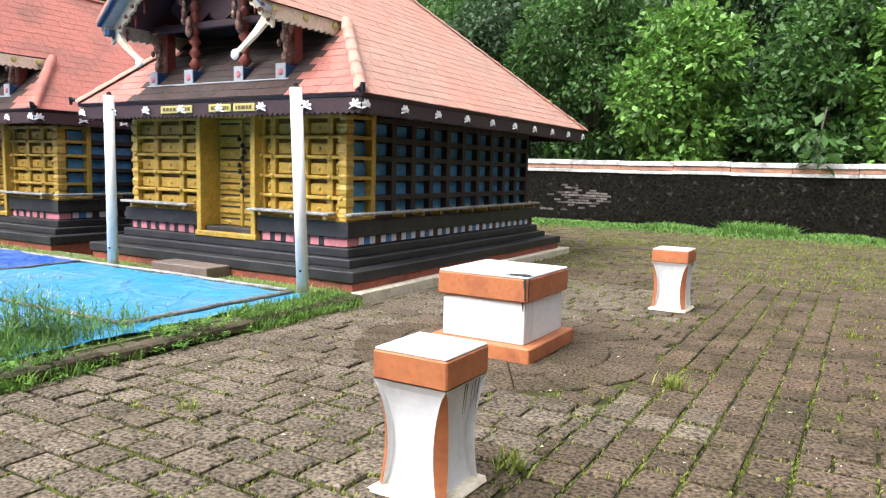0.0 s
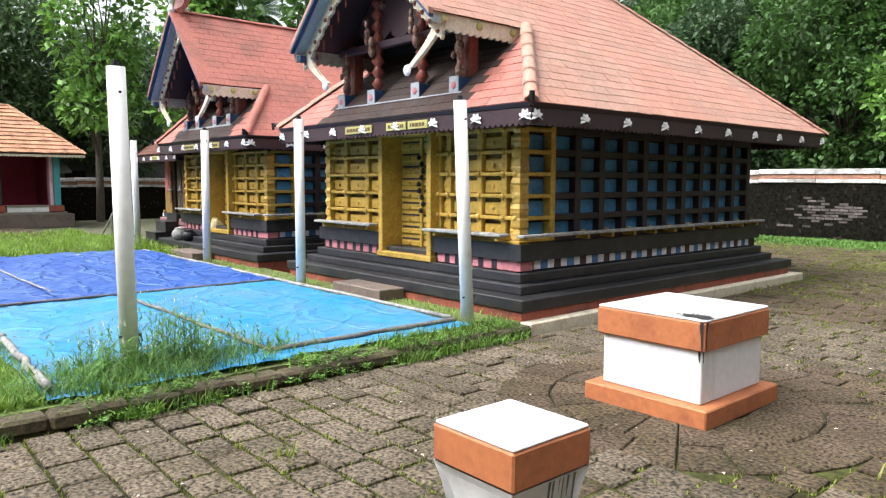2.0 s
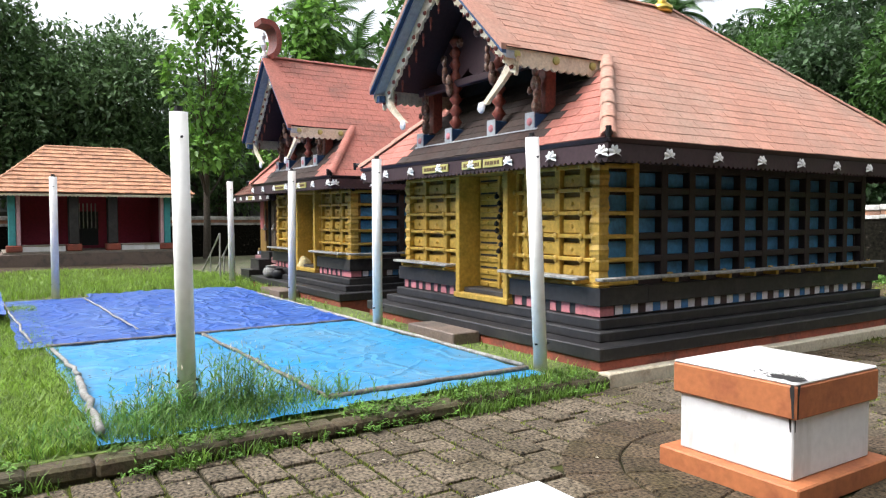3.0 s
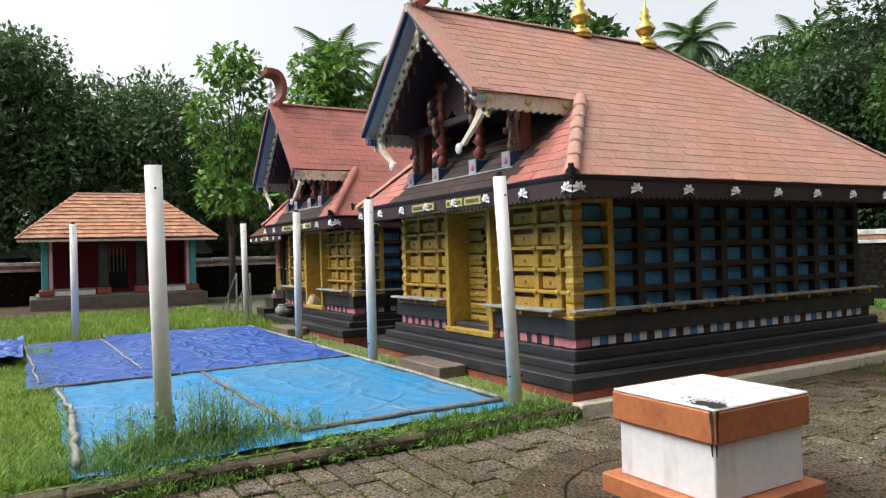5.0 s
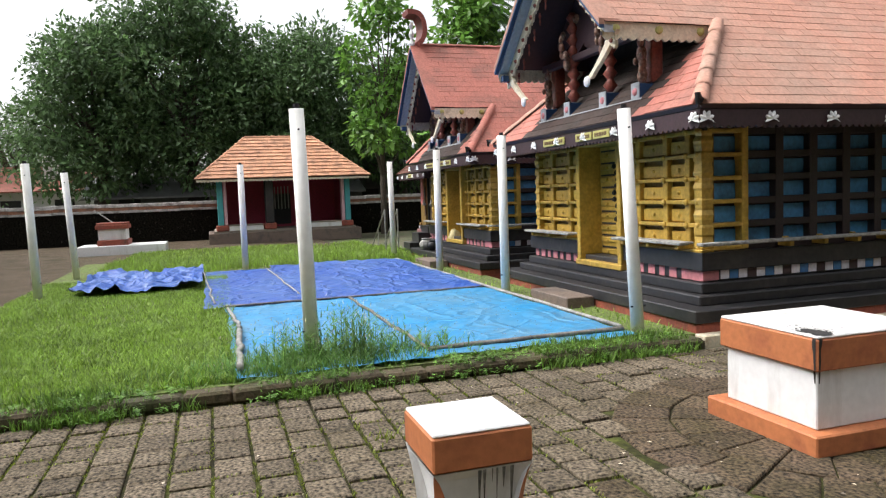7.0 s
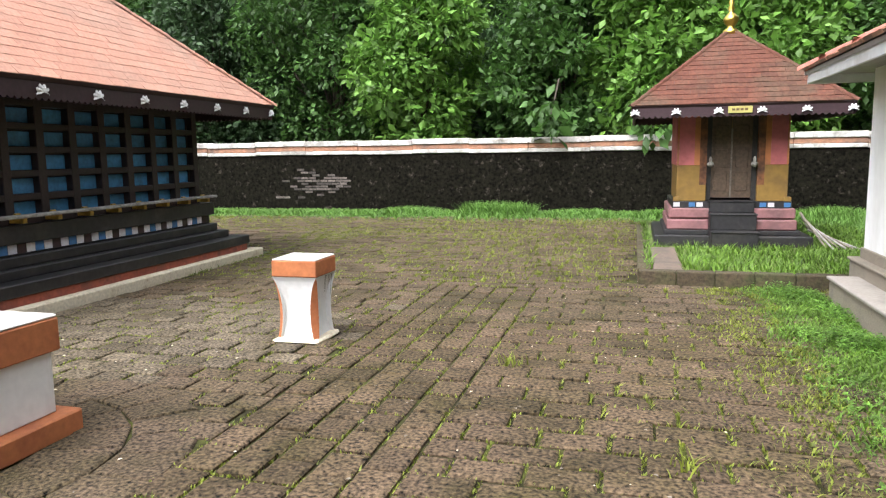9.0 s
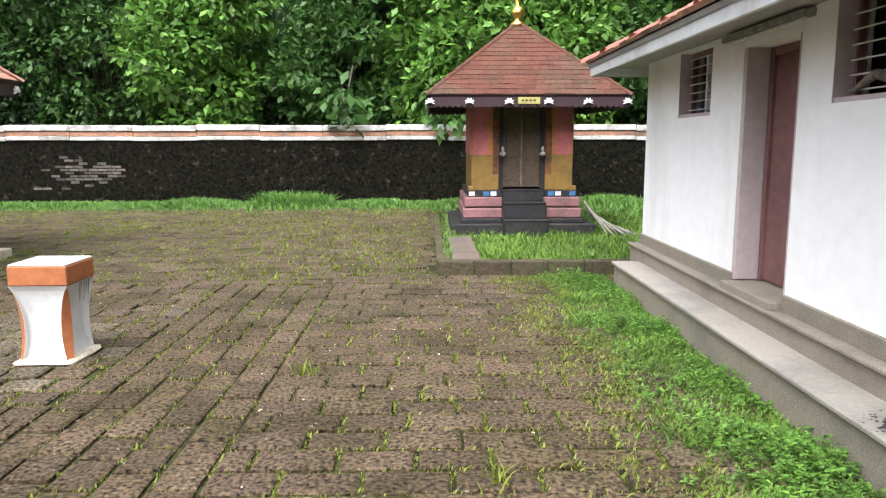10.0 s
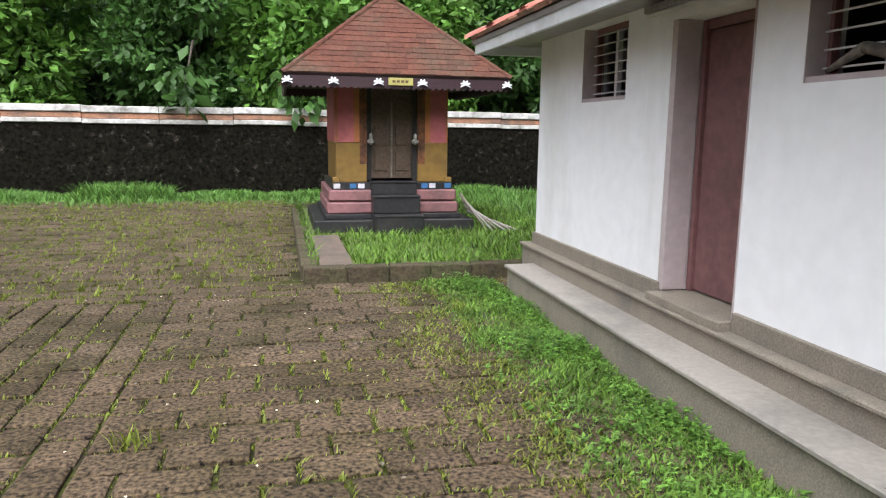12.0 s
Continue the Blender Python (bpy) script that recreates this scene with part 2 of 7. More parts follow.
    barebrick=mat("limewashed_brick", (0.11, 0.092, 0.083), 0.9, grain=30, amount=0.5, stain=(0.04, 0.033, 0.028), stain_scale=6, stain_amount=0.7, rnd=0.5, bump=0.5),
    wallcap=mat("white_wall_coping", (0.60, 0.58, 0.56), 0.8, grain=16, amount=0.18, stain=(0.20, 0.185, 0.16), stain_scale=3.5, stain_amount=0.65, bump=0.2, rnd=0.1),
    wallband=mat("orange_wall_band", (0.40, 0.20, 0.12), 0.8, grain=12, amount=0.2, stain=(0.14, 0.10, 0.08), stain_scale=2, stain_amount=0.6, bump=0.2),
    ochre=mat("ochre_paint", (0.24, 0.14, 0.03), 0.6, grain=14, amount=0.12, stain=(0.16, 0.09, 0.03), stain_scale=2, bump=0.1),
    pinkwall=mat("rose_paint", (0.50, 0.14, 0.15), 0.6, grain=14, amount=0.1, stain=(0.3, 0.08, 0.08), stain_scale=2, bump=0.1),
    orangewall=mat("apricot_paint", (0.48, 0.18, 0.06), 0.6, grain=14, amount=0.1, stain=(0.2, 0.08, 0.05), stain_scale=2, stain_amount=0.6, bump=0.1),
    doorwood=mat("sooty_door_wood", (0.085, 0.055, 0.035), 0.6, grain=25, amount=0.35, bump=0.25),
    # real soot; also flat black for unlit rooms, eave undersides and gable back
    soot_and_unlit=mat("soot_and_unlit_black", (0.02, 0.018, 0.017), 0.7, grain=20, amount=0.4, bump=0.3),
    sootwash=mat("soot_washed_paint", (0.22, 0.085, 0.035), 0.8, grain=14, amount=0.4, stain=(0.022, 0.018, 0.015), stain_scale=4, stain_amount=0.9, bump=0.1),
    yellow=mat("yellow_sign", (0.44, 0.40, 0.13), 0.5, grain=25, amount=0.1, bump=0.0),
    lettering=mat("sign_lettering", (0.12, 0.07, 0.03), 0.6, grain=25, amount=0.1, bump=0.0),
    iron=mat("black_iron", (0.02, 0.02, 0.022), 0.5, metal=0.5, grain=40, amount=0.3, bump=0.2),
    grille=mat("painted_grille_bar", (0.62, 0.60, 0.60), 0.5, grain=25, amount=0.1, bump=0.05),
    teal=mat("teal_paint", (0.06, 0.32, 0.34), 0.6, grain=14, amount=0.1, bump=0.1),
    crimson=mat("crimson_wall", (0.38, 0.04, 0.08), 0.7, grain=14, amount=0.15, bump=0.1),
    bark=mat("bark", (0.075, 0.06, 0.045), 0.9, grain=16, amount=0.4, bump=0.8, dist=0.02),
    gutter=mat("white_fascia_board", (0.62, 0.63, 0.64), 0.55, grain=10, amount=0.06, stain=(0.40, 0.38, 0.36), stain_scale=1.5, stain_amount=0.4, bump=0.08),
    soffit=mat("soffit", (0.35, 0.33, 0.33), 0.8, grain=10, amount=0.1, bump=0.1),
    leafdark=leafmat("dark_mango_leaf", (0.045, 0.088, 0.032), 0.5),
    leaf=leafmat("green_leaf", (0.066, 0.145, 0.030), 0.5),
    leafbright=leafmat("bright_teak_leaf", (0.135, 0.27, 0.045), 0.5),
    palm=leafmat("palm_leaflet", (0.07, 0.14, 0.04), 0.35),
    grass=leafmat("grass_blade", (0.13, 0.235, 0.03), 0.6, 0.3),
    weed=leafmat("joint_weed", (0.185, 0.225, 0.028), 0.5, 0.3),
    lawngrass=leafmat("lawn_blade", (0.20, 0.32, 0.04), 0.5, 0.3),
    herb=leafmat("verge_herb_leaf", (0.135, 0.27, 0.04), 0.6, 0.3),
    mango=leafmat("mango_leaf", (0.092, 0.16, 0.058), 0.5),
    tileservice=mat("mossy_brown_tile", (0.30, 0.15, 0.095), 0.85, grain=30, amount=0.35, stain=(0.10, 0.075, 0.05), stain_scale=4, stain_amount=0.65, island=0.3, bump=0.4),
    tallweed=leafmat("tall_weed", (0.125, 0.25, 0.045), 0.4, 0.3),
    rubber=mat("clay_pot", (0.16, 0.13, 0.11), 0.6, grain=20, amount=0.2, bump=0.1),
    cloth=mat("cream_cloth", (0.5, 0.42, 0.22), 0.8, grain=20, amount=0.2, bump=0.2),
    farwhite=mat("far_white_wall", (0.62, 0.62, 0.6), 0.8, grain=3, amount=0.08, bump=0),
    fargrey=mat("far_grey_wall", (0.14, 0.14, 0.13), 0.85, grain=3, amount=0.2, stain=(0.07, 0.07, 0.06), stain_scale=0.6, bump=0),
    sheet=mat("grey_roof_sheet", (0.30, 0.30, 0.30), 0.6, grain=3, amount=0.15, bump=0),
)


# ---- building helpers ----
def obj(name, bm, material, parent=None, smooth=False):
    me = bpy.data.meshes.new(name)
    bm.to_mesh(me)
    bm.free()
    me.materials.append(material)
    if smooth:
        for p in me.polygons:
            p.use_smooth = True
    ob = new(name, me)
    if parent:
        ob.parent = parent
    return ob


def part(name, bm, material, parent, label="", smooth=False):
    return tagged(obj(name, bm, material, parent, smooth), label)


def thing(name, loc, label, category, group="", kind="", rz=0):
    e = new(name)
    e.empty_display_size = 0.2
    e.matrix_basis = pose(*loc, 0, 0, rz)
    return tagged(e, label, category, group, kind)


def B():
    return bmesh.new()


def box(bm, x0, x1, y0, y1, z0, z1, m=None, bevel=0.0, taper=0.0):
    """A box, with chamfered edges where bevel is given; taper draws the top in."""
    vs = []
    for z, t in ((z0, 0), (z1, taper)):
        for x, y in ((x0 + t, y0 + t), (x1 - t, y0 + t), (x1 - t, y1 - t), (x0 + t, y1 - t)):
            v = Vector((x, y, z))
            vs.append(bm.verts.new(m @ v if m else v))
    fs = [bm.faces.new([vs[i] for i in f]) for f in ((3, 2, 1, 0), (4, 5, 6, 7), (0, 1, 5, 4), (1, 2, 6, 5), (2, 3, 7, 6), (3, 0, 4, 7))]
    if bevel:
        bmesh.ops.bevel(bm, geom=list({e for f in fs for e in f.edges}), offset=bevel, segments=1, affect="EDGES")
    return bm


def tube(bm, p0, p1, r0, r1=None, n=10, caps=True):
    r1 = r0 if r1 is None else r1
    p0, p1 = Vector(p0), Vector(p1)
    q = (p1 - p0).to_track_quat("Z", "Y")
    rings = []
    for p, r in ((p0, r0), (p1, r1)):
        rings.append([bm.verts.new(p + q @ Vector((r * math.cos(2 * math.pi * i / n), r * math.sin(2 * math.pi * i / n), 0))) for i in range(n)])
    for i in range(n):
        bm.faces.new((rings[0][i], rings[0][(i + 1) % n], rings[1][(i + 1) % n], rings[1][i]))
    if caps:
        bm.faces.new(rings[0][::-1])
        bm.faces.new(rings[1])
    return bm


def lathe(bm, profile, n=16, at=(0, 0, 0), m=None):
    rings = []
    for r, z in profile:
        ring = []
        for i in range(n):
            v = Vector((at[0] + r * math.cos(2 * math.pi * i / n), at[1] + r * math.sin(2 * math.pi * i / n), at[2] + z))
            ring.append(bm.verts.new(m @ v if m else v))
        rings.append(ring)
    for a, b in zip(rings, rings[1:]):
        for i in range(n):
            bm.faces.new((a[i], a[(i + 1) % n], b[(i + 1) % n], b[i]))
    bm.faces.new(rings[0][::-1])
    bm.faces.new(rings[-1])
    return bm


def slab(bm, poly, thick):
    """A flat polygon of 3D corners given a thickness along minus its normal."""
    pts = [Vector(p) for p in poly]
    nrm = Vector((0, 0, 0))
    for a, b in zip(pts, pts[1:] + pts[:1]):
        nrm += a.cross(b)
    nrm.normalize()
    top = [bm.verts.new(p) for p in pts]
    low = [bm.verts.new(p - nrm * thick) for p in pts]
    bm.faces.new(top)
    bm.faces.new(low[::-1])
    k = len(pts)
    for i in range(k):
        bm.faces.new((top[i], low[i], low[(i + 1) % k], top[(i + 1) % k]))
    return bm


def scallop(bm, p0, p1, z_top, z_low, pitch, drop, thick, inward):
    """An upright board from p0 to p1 whose lower edge is a row of round scallops."""
    p0, p1, inward = Vector((*p0, 0)), Vector((*p1, 0)), Vector((*inward, 0)) * thick
    length = (p1 - p0).length
    n = max(1, round(length / pitch))
    per = 6
    cols = []
    for i in range(n * per + 1):
        u = i / per
        f = u - math.floor(u)
        d = drop * math.sin(math.pi * f)
        p = p0.lerp(p1, i / (n * per))
        cols.append([bm.verts.new(p + o + Vector((0, 0, z))) for o in (Vector(), inward) for z in (z_low - d, z_top)])
    for a, b in zip(cols, cols[1:]):
        bm.faces.new((a[0], b[0], b[1], a[1]))
        bm.faces.new((b[2], a[2], a[3], b[3]))
        bm.faces.new((a[2], b[2], b[0], a[0]))
    return bm


def scan(poly, v):
    """Where the row at height v cuts a polygon in (u, v): its first and last u."""
    us = []
    for (u0, v0), (u1, v1) in zip(poly, poly[1:] + poly[:1]):
        if (v0 <= v) != (v1 <= v):
            us.append(u0 + (u1 - u0) * (v - v0) / (v1 - v0))
    return (min(us), max(us)) if len(us) > 1 else None


def tile_rows(origin, along, up, poly, wide, deep, lift=0.008, seed=1):
    """Flat overlapping tiles over a roof slope: origin, the two directions in the slope, and its outline in them. Yields eight corners a tile."""
    rng = random.Random(seed)
    o, a, u = Vector(origin), Vector(along).normalized(), Vector(up).normalized()
    n = a.cross(u)
    if n.z < 0:
        n = -n
    top = max(p[1] for p in poly)
    row = 0
    v = 0.0
    while v < top - 0.02:
        s = scan(poly, min(v + deep * 0.4, top - 0.01))
        if s:
            shift = (row % 2) * wide / 2
            k = math.floor((s[0] - shift) / wide)
            while k * wide + shift < s[1]:
                u0, u1 = max(s[0], k * wide + shift), min(s[1], (k + 1) * wide + shift)
                if u1 - u0 > 0.03:
                    h = lift * (0.7 + 0.6 * rng.random())
                    g = 0.002
                    v1 = min(v + deep * 1.15, top + 0.01)
                    j = rng.uniform(-0.006, 0.006)
                    yield [o + a * x + u * y + n * z for x, y, z in (
                        (u0 + g, v + j, 0.002), (u1 - g, v + j, 0.002), (u1 - g, v1, 0.0), (u0 + g, v1, 0.0),
                        (u0 + g, v + j, h + 0.004), (u1 - g, v + j, h + 0.004), (u1 - g, v1, 0.0055), (u0 + g, v1, 0.0055))]
                k += 1
        v += deep
        row += 1


BOXF = ((4, 5, 6, 7), (0, 1, 5, 4), (1, 2, 6, 5), (3, 0, 4, 7))


def quads(name, boxes, material, parent, faces=BOXF, label=""):
    """Many small pieces joined into one mesh."""
    verts, fs = [], []
    for b in boxes:
        k = len(verts)
        verts += [tuple(p) for p in b]
        fs += [tuple(k + i for i in f) for f in faces]
    me = bpy.data.meshes.new(name)
    me.from_pydata(verts, [], fs)
    me.validate()
    me.materials.append(material)
    ob = new(name, me)
    if parent:
        ob.parent = parent
    return tagged(ob, label, kind="stuff")


def ridge_caps(p0, p1, r, parent, material, step=0.32):
    """Overlapping half-round cap tiles along a hip or ridge, each a piece of its own."""
    p0, p1 = Vector(p0), Vector(p1)
    length = (p1 - p0).length
    n = max(1, round(length / step))
    bm = B()
    d = length / n
    segs = 7
    rings = []
    for y, k in ((-0.02, 1.0), (0.05, 1.02), (d + 0.02, 0.82)):
        rings.append([bm.verts.new((k * r * math.cos(math.pi * i / segs), k * r * 0.8 * math.sin(math.pi * i / segs), y)) for i in range(segs + 1)])
    for a, b in zip(rings, rings[1:]):
        for i in range(segs):
            bm.faces.new((a[i], a[i + 1], b[i + 1], b[i]))
    me = None
    dirn = (p1 - p0).normalized()
    side = dirn.cross(Vector((0, 0, 1))).normalized()
    upv = side.cross(dirn)
    rot = Matrix((side, upv, dirn)).transposed().to_4x4()
    first = obj("ridge_tile", bm, material, parent, smooth=True)
    for i in range(n):
        ob = first if i == 0 else new("ridge_tile", first.data)
        ob.parent = parent
        ob.matrix_basis = Matrix.Translation(p0 + dirn * (d * i)) @ rot


def rosette(parent, at, turn, r=0.088):
    """A half-open flower of carved petals set on a fascia."""
    bm = B()
    m = Matrix.Translation(at) @ pose(0, 0, 0, 0, 0, turn)
    c = bm.verts.new(m @ Vector((0, -0.035, -0.3 * r)))
    inner, outer = [], []
    k = 36
    for i in range(k + 1):
        a = -0.35 + (math.pi + 0.7) * i / k
        petal = abs(math.cos(math.pi * 5 * i / k)) ** 0.7
        q = r * (0.55 + 0.5 * petal)
        inner.append(bm.verts.new(m @ Vector((0.55 * q * math.cos(a), -0.03 - 0.012 * petal, 0.55 * q * math.sin(a) - 0.3 * r))))
        outer.append(bm.verts.new(m @ Vector((q * math.cos(a), -0.004 - 0.014 * petal, q * math.sin(a) - 0.3 * r))))
    for i in range(k):
        bm.faces.new((c, inner[i], inner[i + 1]))
        bm.faces.new((inner[i], outer[i], outer[i + 1], inner[i + 1]))
    return part("rosette", bm, M["rosette"], parent)


# ---- ground, court, compound walls ----
def struct(name, bm, material, label, category, smooth=False):
    return tagged(obj(name, bm, material, None, smooth), label, category, kind="structure")


bm = B()
n = 40
vs = [[bm.verts.new((-300 + 600 * i / n, -300 + 600 * j / n, -0.05)) for j in range(n + 1)] for i in range(n + 1)]
for i in range(n):
    for j in range(n):
        bm.faces.new((vs[i][j], vs[i + 1][j], vs[i + 1][j + 1], vs[i][j + 1]))
struct("ground", bm, M["soil"], "earth ground with patches of moss", "ground")

bed = struct("pavement", box(B(), -5.15, 3.2, -6.0, 20.4, -0.12, -0.021), M["joint"], "laterite paver courtyard with moss and weeds in the joints", "pavement")
rear = struct("pavement_rear", box(B(), -24, -5.15, 13.2, 20.4, -0.12, -0.02), M["soil"], "mossy earth strip behind the temple halls", "ground")
struct("road", box(B(), -32, -5.40, -13.9, -1.25, -0.10, 0.0), M["paver_far"], "dark damp paved yard beside the lawn", "pavement")
struct("road_west", box(B(), -32, -20.0, -1.25, 6.0, -0.10, 0.004), M["paver_far"], "dark damp paved yard before the pavilion", "pavement")
struct("lawn", box(B(), -20.0, -5.35, -1.25, 6.72, -0.12, 0.10), M["turf"], "raised lawn court of short green grass", "lawn")


def compound_wall(name, x0, x1, y0, y1, h, label):
    """A plastered wall with a painted band and a coping of stones."""
    along_x = (x1 - x0) > (y1 - y0)
    w = struct(name, box(B(), x0, x1, y0, y1, -0.1, h - 0.38), M["wallmoss"], label, "wall")
    def strip(nm, z0, z1, out, material):
        length = (x1 - x0) if along_x else (y1 - y0)
        k = round(length / 1.6)
        for i in range(k):
            a, b = length * i / k, length * (i + 1) / k
            g = 0.004
            bmx = B()
            dz = 0.012 * math.sin(i * 2.3)
            if along_x:
                box(bmx, x0 + a + g, x0 + b - g, y0 - out, y1 + out, z0 + dz, z1 + dz, bevel=0.012)
            else:
                box(bmx, x0 - out, x1 + out, y0 + a + g, y0 + b - g, z0 + dz, z1 + dz, bevel=0.012)
            part(nm, bmx, material, w)
    strip("lower_band", h - 0.38, h - 0.28, 0.05, M["wallcap"])
    strip("painted_band", h - 0.276, h - 0.15, 0.03, M["wallband"])
    strip("coping_stone", h - 0.145, h, 0.07, M["wallcap"])
    return w


compound_wall("wall_north", -32.0, 9.0, 21.6, 21.9, 1.97, "blackened mossy compound wall with white coping and orange band")
compound_wall("wall_west", -32.3, -32.0, -14, 21.9, 1.70, "blackened mossy compound wall with pale coping")
compound_wall("wall_east", 9.0, 9.3, -14, 21.9, 1.97, "blackened mossy compound wall with white coping")
compound_wall("wall_south", -32.0, 9.0, -14.3, -14, 1.97, "blackened mossy compound wall with white coping")

# pale bricks laid bare where plaster has fallen off the wall
north = bpy.data.objects["wall_north"]
rng = random.Random(23)
for row in range(11):
    for col in range(16):
        x = -9.6 + col * 0.235 + (row % 2) * 0.117
        z = 0.36 + row * 0.078
        d = ((x + 8.1) / 0.85) ** 2 + ((z - 0.80) / 0.32) ** 2
        if d + rng.uniform(-0.9, 1.0) > 0.75 and not (x < -8.6 and row < 5 and rng.random() < 0.22):
            continue
        part("brick", box(B(), x + 0.008, x + 0.222, 21.585 + rng.uniform(0, 0.01), 21.62, z + 0.006, z + 0.068 + rng.uniform(-0.012, 0.004)), M["barebrick"], north)

# kerb between lawn and paving
kerb_thing = struct("kerb", box(B(), -5.36, -5.17, -6.0, 6.6, -0.1, 0.06), M["kerb"], "mossy laterite kerb along the lawn court", "kerb")
rng = random.Random(4)
y = -6.0
while y < 6.5:
    ln = rng.uniform(0.35, 0.5)
    bm = box(B(), -5.33 + rng.uniform(-0.02, 0.02), -5.13 + rng.uniform(-0.02, 0.02), y + 0.002, min(y + ln, 6.55) - 0.002, 0.0, 0.105 + rng.uniform(-0.014, 0.010), bevel=0.022)
    part("kerb_stone", bm, M["kerb"], kerb_thing)
    y += ln


# ---- altars in the paved court ----
def flared_pillar(at, label):
    """A waisted square offering post: flared shaft with notched orange corners, and a square cap."""
    e = thing("offering_post", (*at, 0), label, "altar post", "offering posts in the court")
    bm = B()
    rings = []
    steps = 14
    for i in range(steps + 1):
        z = 0.02 + 0.535 * i / steps
        k = i / steps
        w = 0.180 + 0.020 * (2 * k - 0.9) ** 2 * (1 if k > 0.45 else 0.7)
        notch = 0.052 * math.sin(math.pi * (0.16 + 0.84 * k)) ** 0.6 if k < 0.99 else 0.0
        ring = []
        for cx, cy in ((-1, -1), (1, -1), (1, 1), (-1, 1)):
            # each corner is cut by a slanting facet that swells in the middle
            if (cx, cy) in ((-1, -1), (1, 1)):
                a, b = (w - notch, w), (w, w - notch)
            else:
                a, b = (w, w - notch), (w - notch, w)
            ring.append(bm.verts.new((cx * a[0], cy * a[1], z)))
            ring.append(bm.verts.new((cx * b[0], cy * b[1], z)))
        rings.append(ring)
    faces_notch = []
    for a, b in zip(rings, rings[1:]):
        for i in range(8):
            f = bm.faces.new((a[i], a[(i + 1) % 8], b[(i + 1) % 8], b[i]))
            va, vb = a[i].co, a[(i + 1) % 8].co
            if abs(abs(va.x) - abs(vb.x)) > 1e-5 and abs(abs(va.y) - abs(vb.y)) > 1e-5 or (va - vb).length < 0.11:
                faces_notch.append(f)
    bmesh.ops.recalc_face_normals(bm, faces=bm.faces)
    for f in faces_notch:
        f.material_index = 1
    ob = part("shaft", bm, M["white"], e, "white shaft with orange corner notches")
    ob.data.materials.append(M["orange"])
    part("cap", box(B(), -0.205, 0.205, -0.205, 0.205, 0.555, 0.692, bevel=0.008), M["orange"], e, "orange painted cap")
    part("cap_top", box(B(), -0.200, 0.200, -0.200, 0.200, 0.690, 0.704, bevel=0.006), M["captop"], e, "white top")
    # rain streaks down the side face
    r6 = random.Random(17)
    for i in range(6):
        y = -0.02 + 0.025 * i + r6.uniform(-0.01, 0.01)
        top_, low_ = 0.55, 0.55 - r6.uniform(0.05, 0.22) * (1.6 if i > 4 else 0.8)
        bmx = B()
        w_ = r6.uniform(0.003, 0.008)
        pts = []
        for q in range(5):
            z = top_ + (low_ - top_) * q / 4
            k = (z - 0.02) / 0.535
            wall = 0.180 + 0.020 * (2 * k - 0.9) ** 2 * (1 if k > 0.45 else 0.7) + 0.002
            ww = w_ * (1 - 0.75 * q / 4)
            pts.append((bmx.verts.new((wall, y - ww, z)), bmx.verts.new((wall, y + ww, z))))
        for a, b in zip(pts, pts[1:]):
            bmx.faces.new((a[0], a[1], b[1], b[0]))
        part("rain_streak", bmx, M["streaky"], e, "black rain streak")
    e.scale = (1, 1, 1.02)
    foot = B()
    r2 = random.Random(3)
    box(foot, -0.215, 0.215, -0.215, 0.215, -0.01, 0.035, bevel=0.02)
    for v in foot.verts:
        v.co.x += r2.uniform(-0.02, 0.02)
        v.co.y += r2.uniform(-0.02, 0.02)
    part("foot", foot, M["cream"], e, "crumbling cream plaster foot")
    return e


flared_pillar((-1.955, 2.92), "waisted white offering post with orange cap and notches")
flared_pillar((-2.09, 8.505), "waisted white offering post with orange cap and notches")
altar = thing("altar_block", (-2.945, 5.77, 0), "white square altar with orange base and soot-stained orange cap", "altar")
part("base", box(B(), -0.485, 0.485, -0.515, 0.515, -0.01, 0.125, bevel=0.01), M["orange"], altar, "orange plinth")
part("body", box(B(), -0.39, 0.39, -0.42, 0.42, 0.125, 0.49, bevel=0.008), M["white"], altar)
part("cap", box(B(), -0.425, 0.425, -0.455, 0.455, 0.49, 0.685, bevel=0.01), M["orange"], altar, "orange cap")
part("cap_top", box(B(), -0.42, 0.42, -0.45, 0.45, 0.683, 0.702, bevel=0.008), M["captop"], altar, "white top with black soot")
bm = B()
r2 = random.Random(9)
cen = bm.verts.new((0.31, -0.36, 0.7065))
ring = []
for i in range(56):
    a = 2 * math.pi * i / 56
    q = 0.72 + 0.55 * noise.noise(Vector((math.cos(a) * 1.7, math.sin(a) * 1.7, 4.0))) + 0.10 * r2.random()
    ring.append(bm.verts.new((0.31 + min(0.106, math.cos(a) * 0.16 * q), -0.36 + max(-0.086, math.sin(a) * 0.10 * q), 0.7045)))
for i in range(56):
    bm.faces.new((cen, ring[i], ring[(i + 1) % 56]))
for i in range(150):
    a, q = r2.random() * 6.283, abs(r2.gauss(0, 0.7))
    px, py, rr = 0.29 + math.cos(a) * 0.16 * q, -0.33 + math.sin(a) * 0.10 * q, r2.uniform(0.003, 0.013)
    if abs(px) < 0.40 and abs(py) < 0.43:
        bm.faces.new([bm.verts.new((px + rr * math.cos(k * 1.047) * r2.uniform(0.6, 1.3), py + rr * math.sin(k * 1.047) * r2.uniform(0.6, 1.2), 0.7035 + 0.000005 * i)) for k in range(6)])
tagged(part("soot_crust", bm, M["soot_and_unlit"], altar), "burnt camphor soot", kind="stuff")


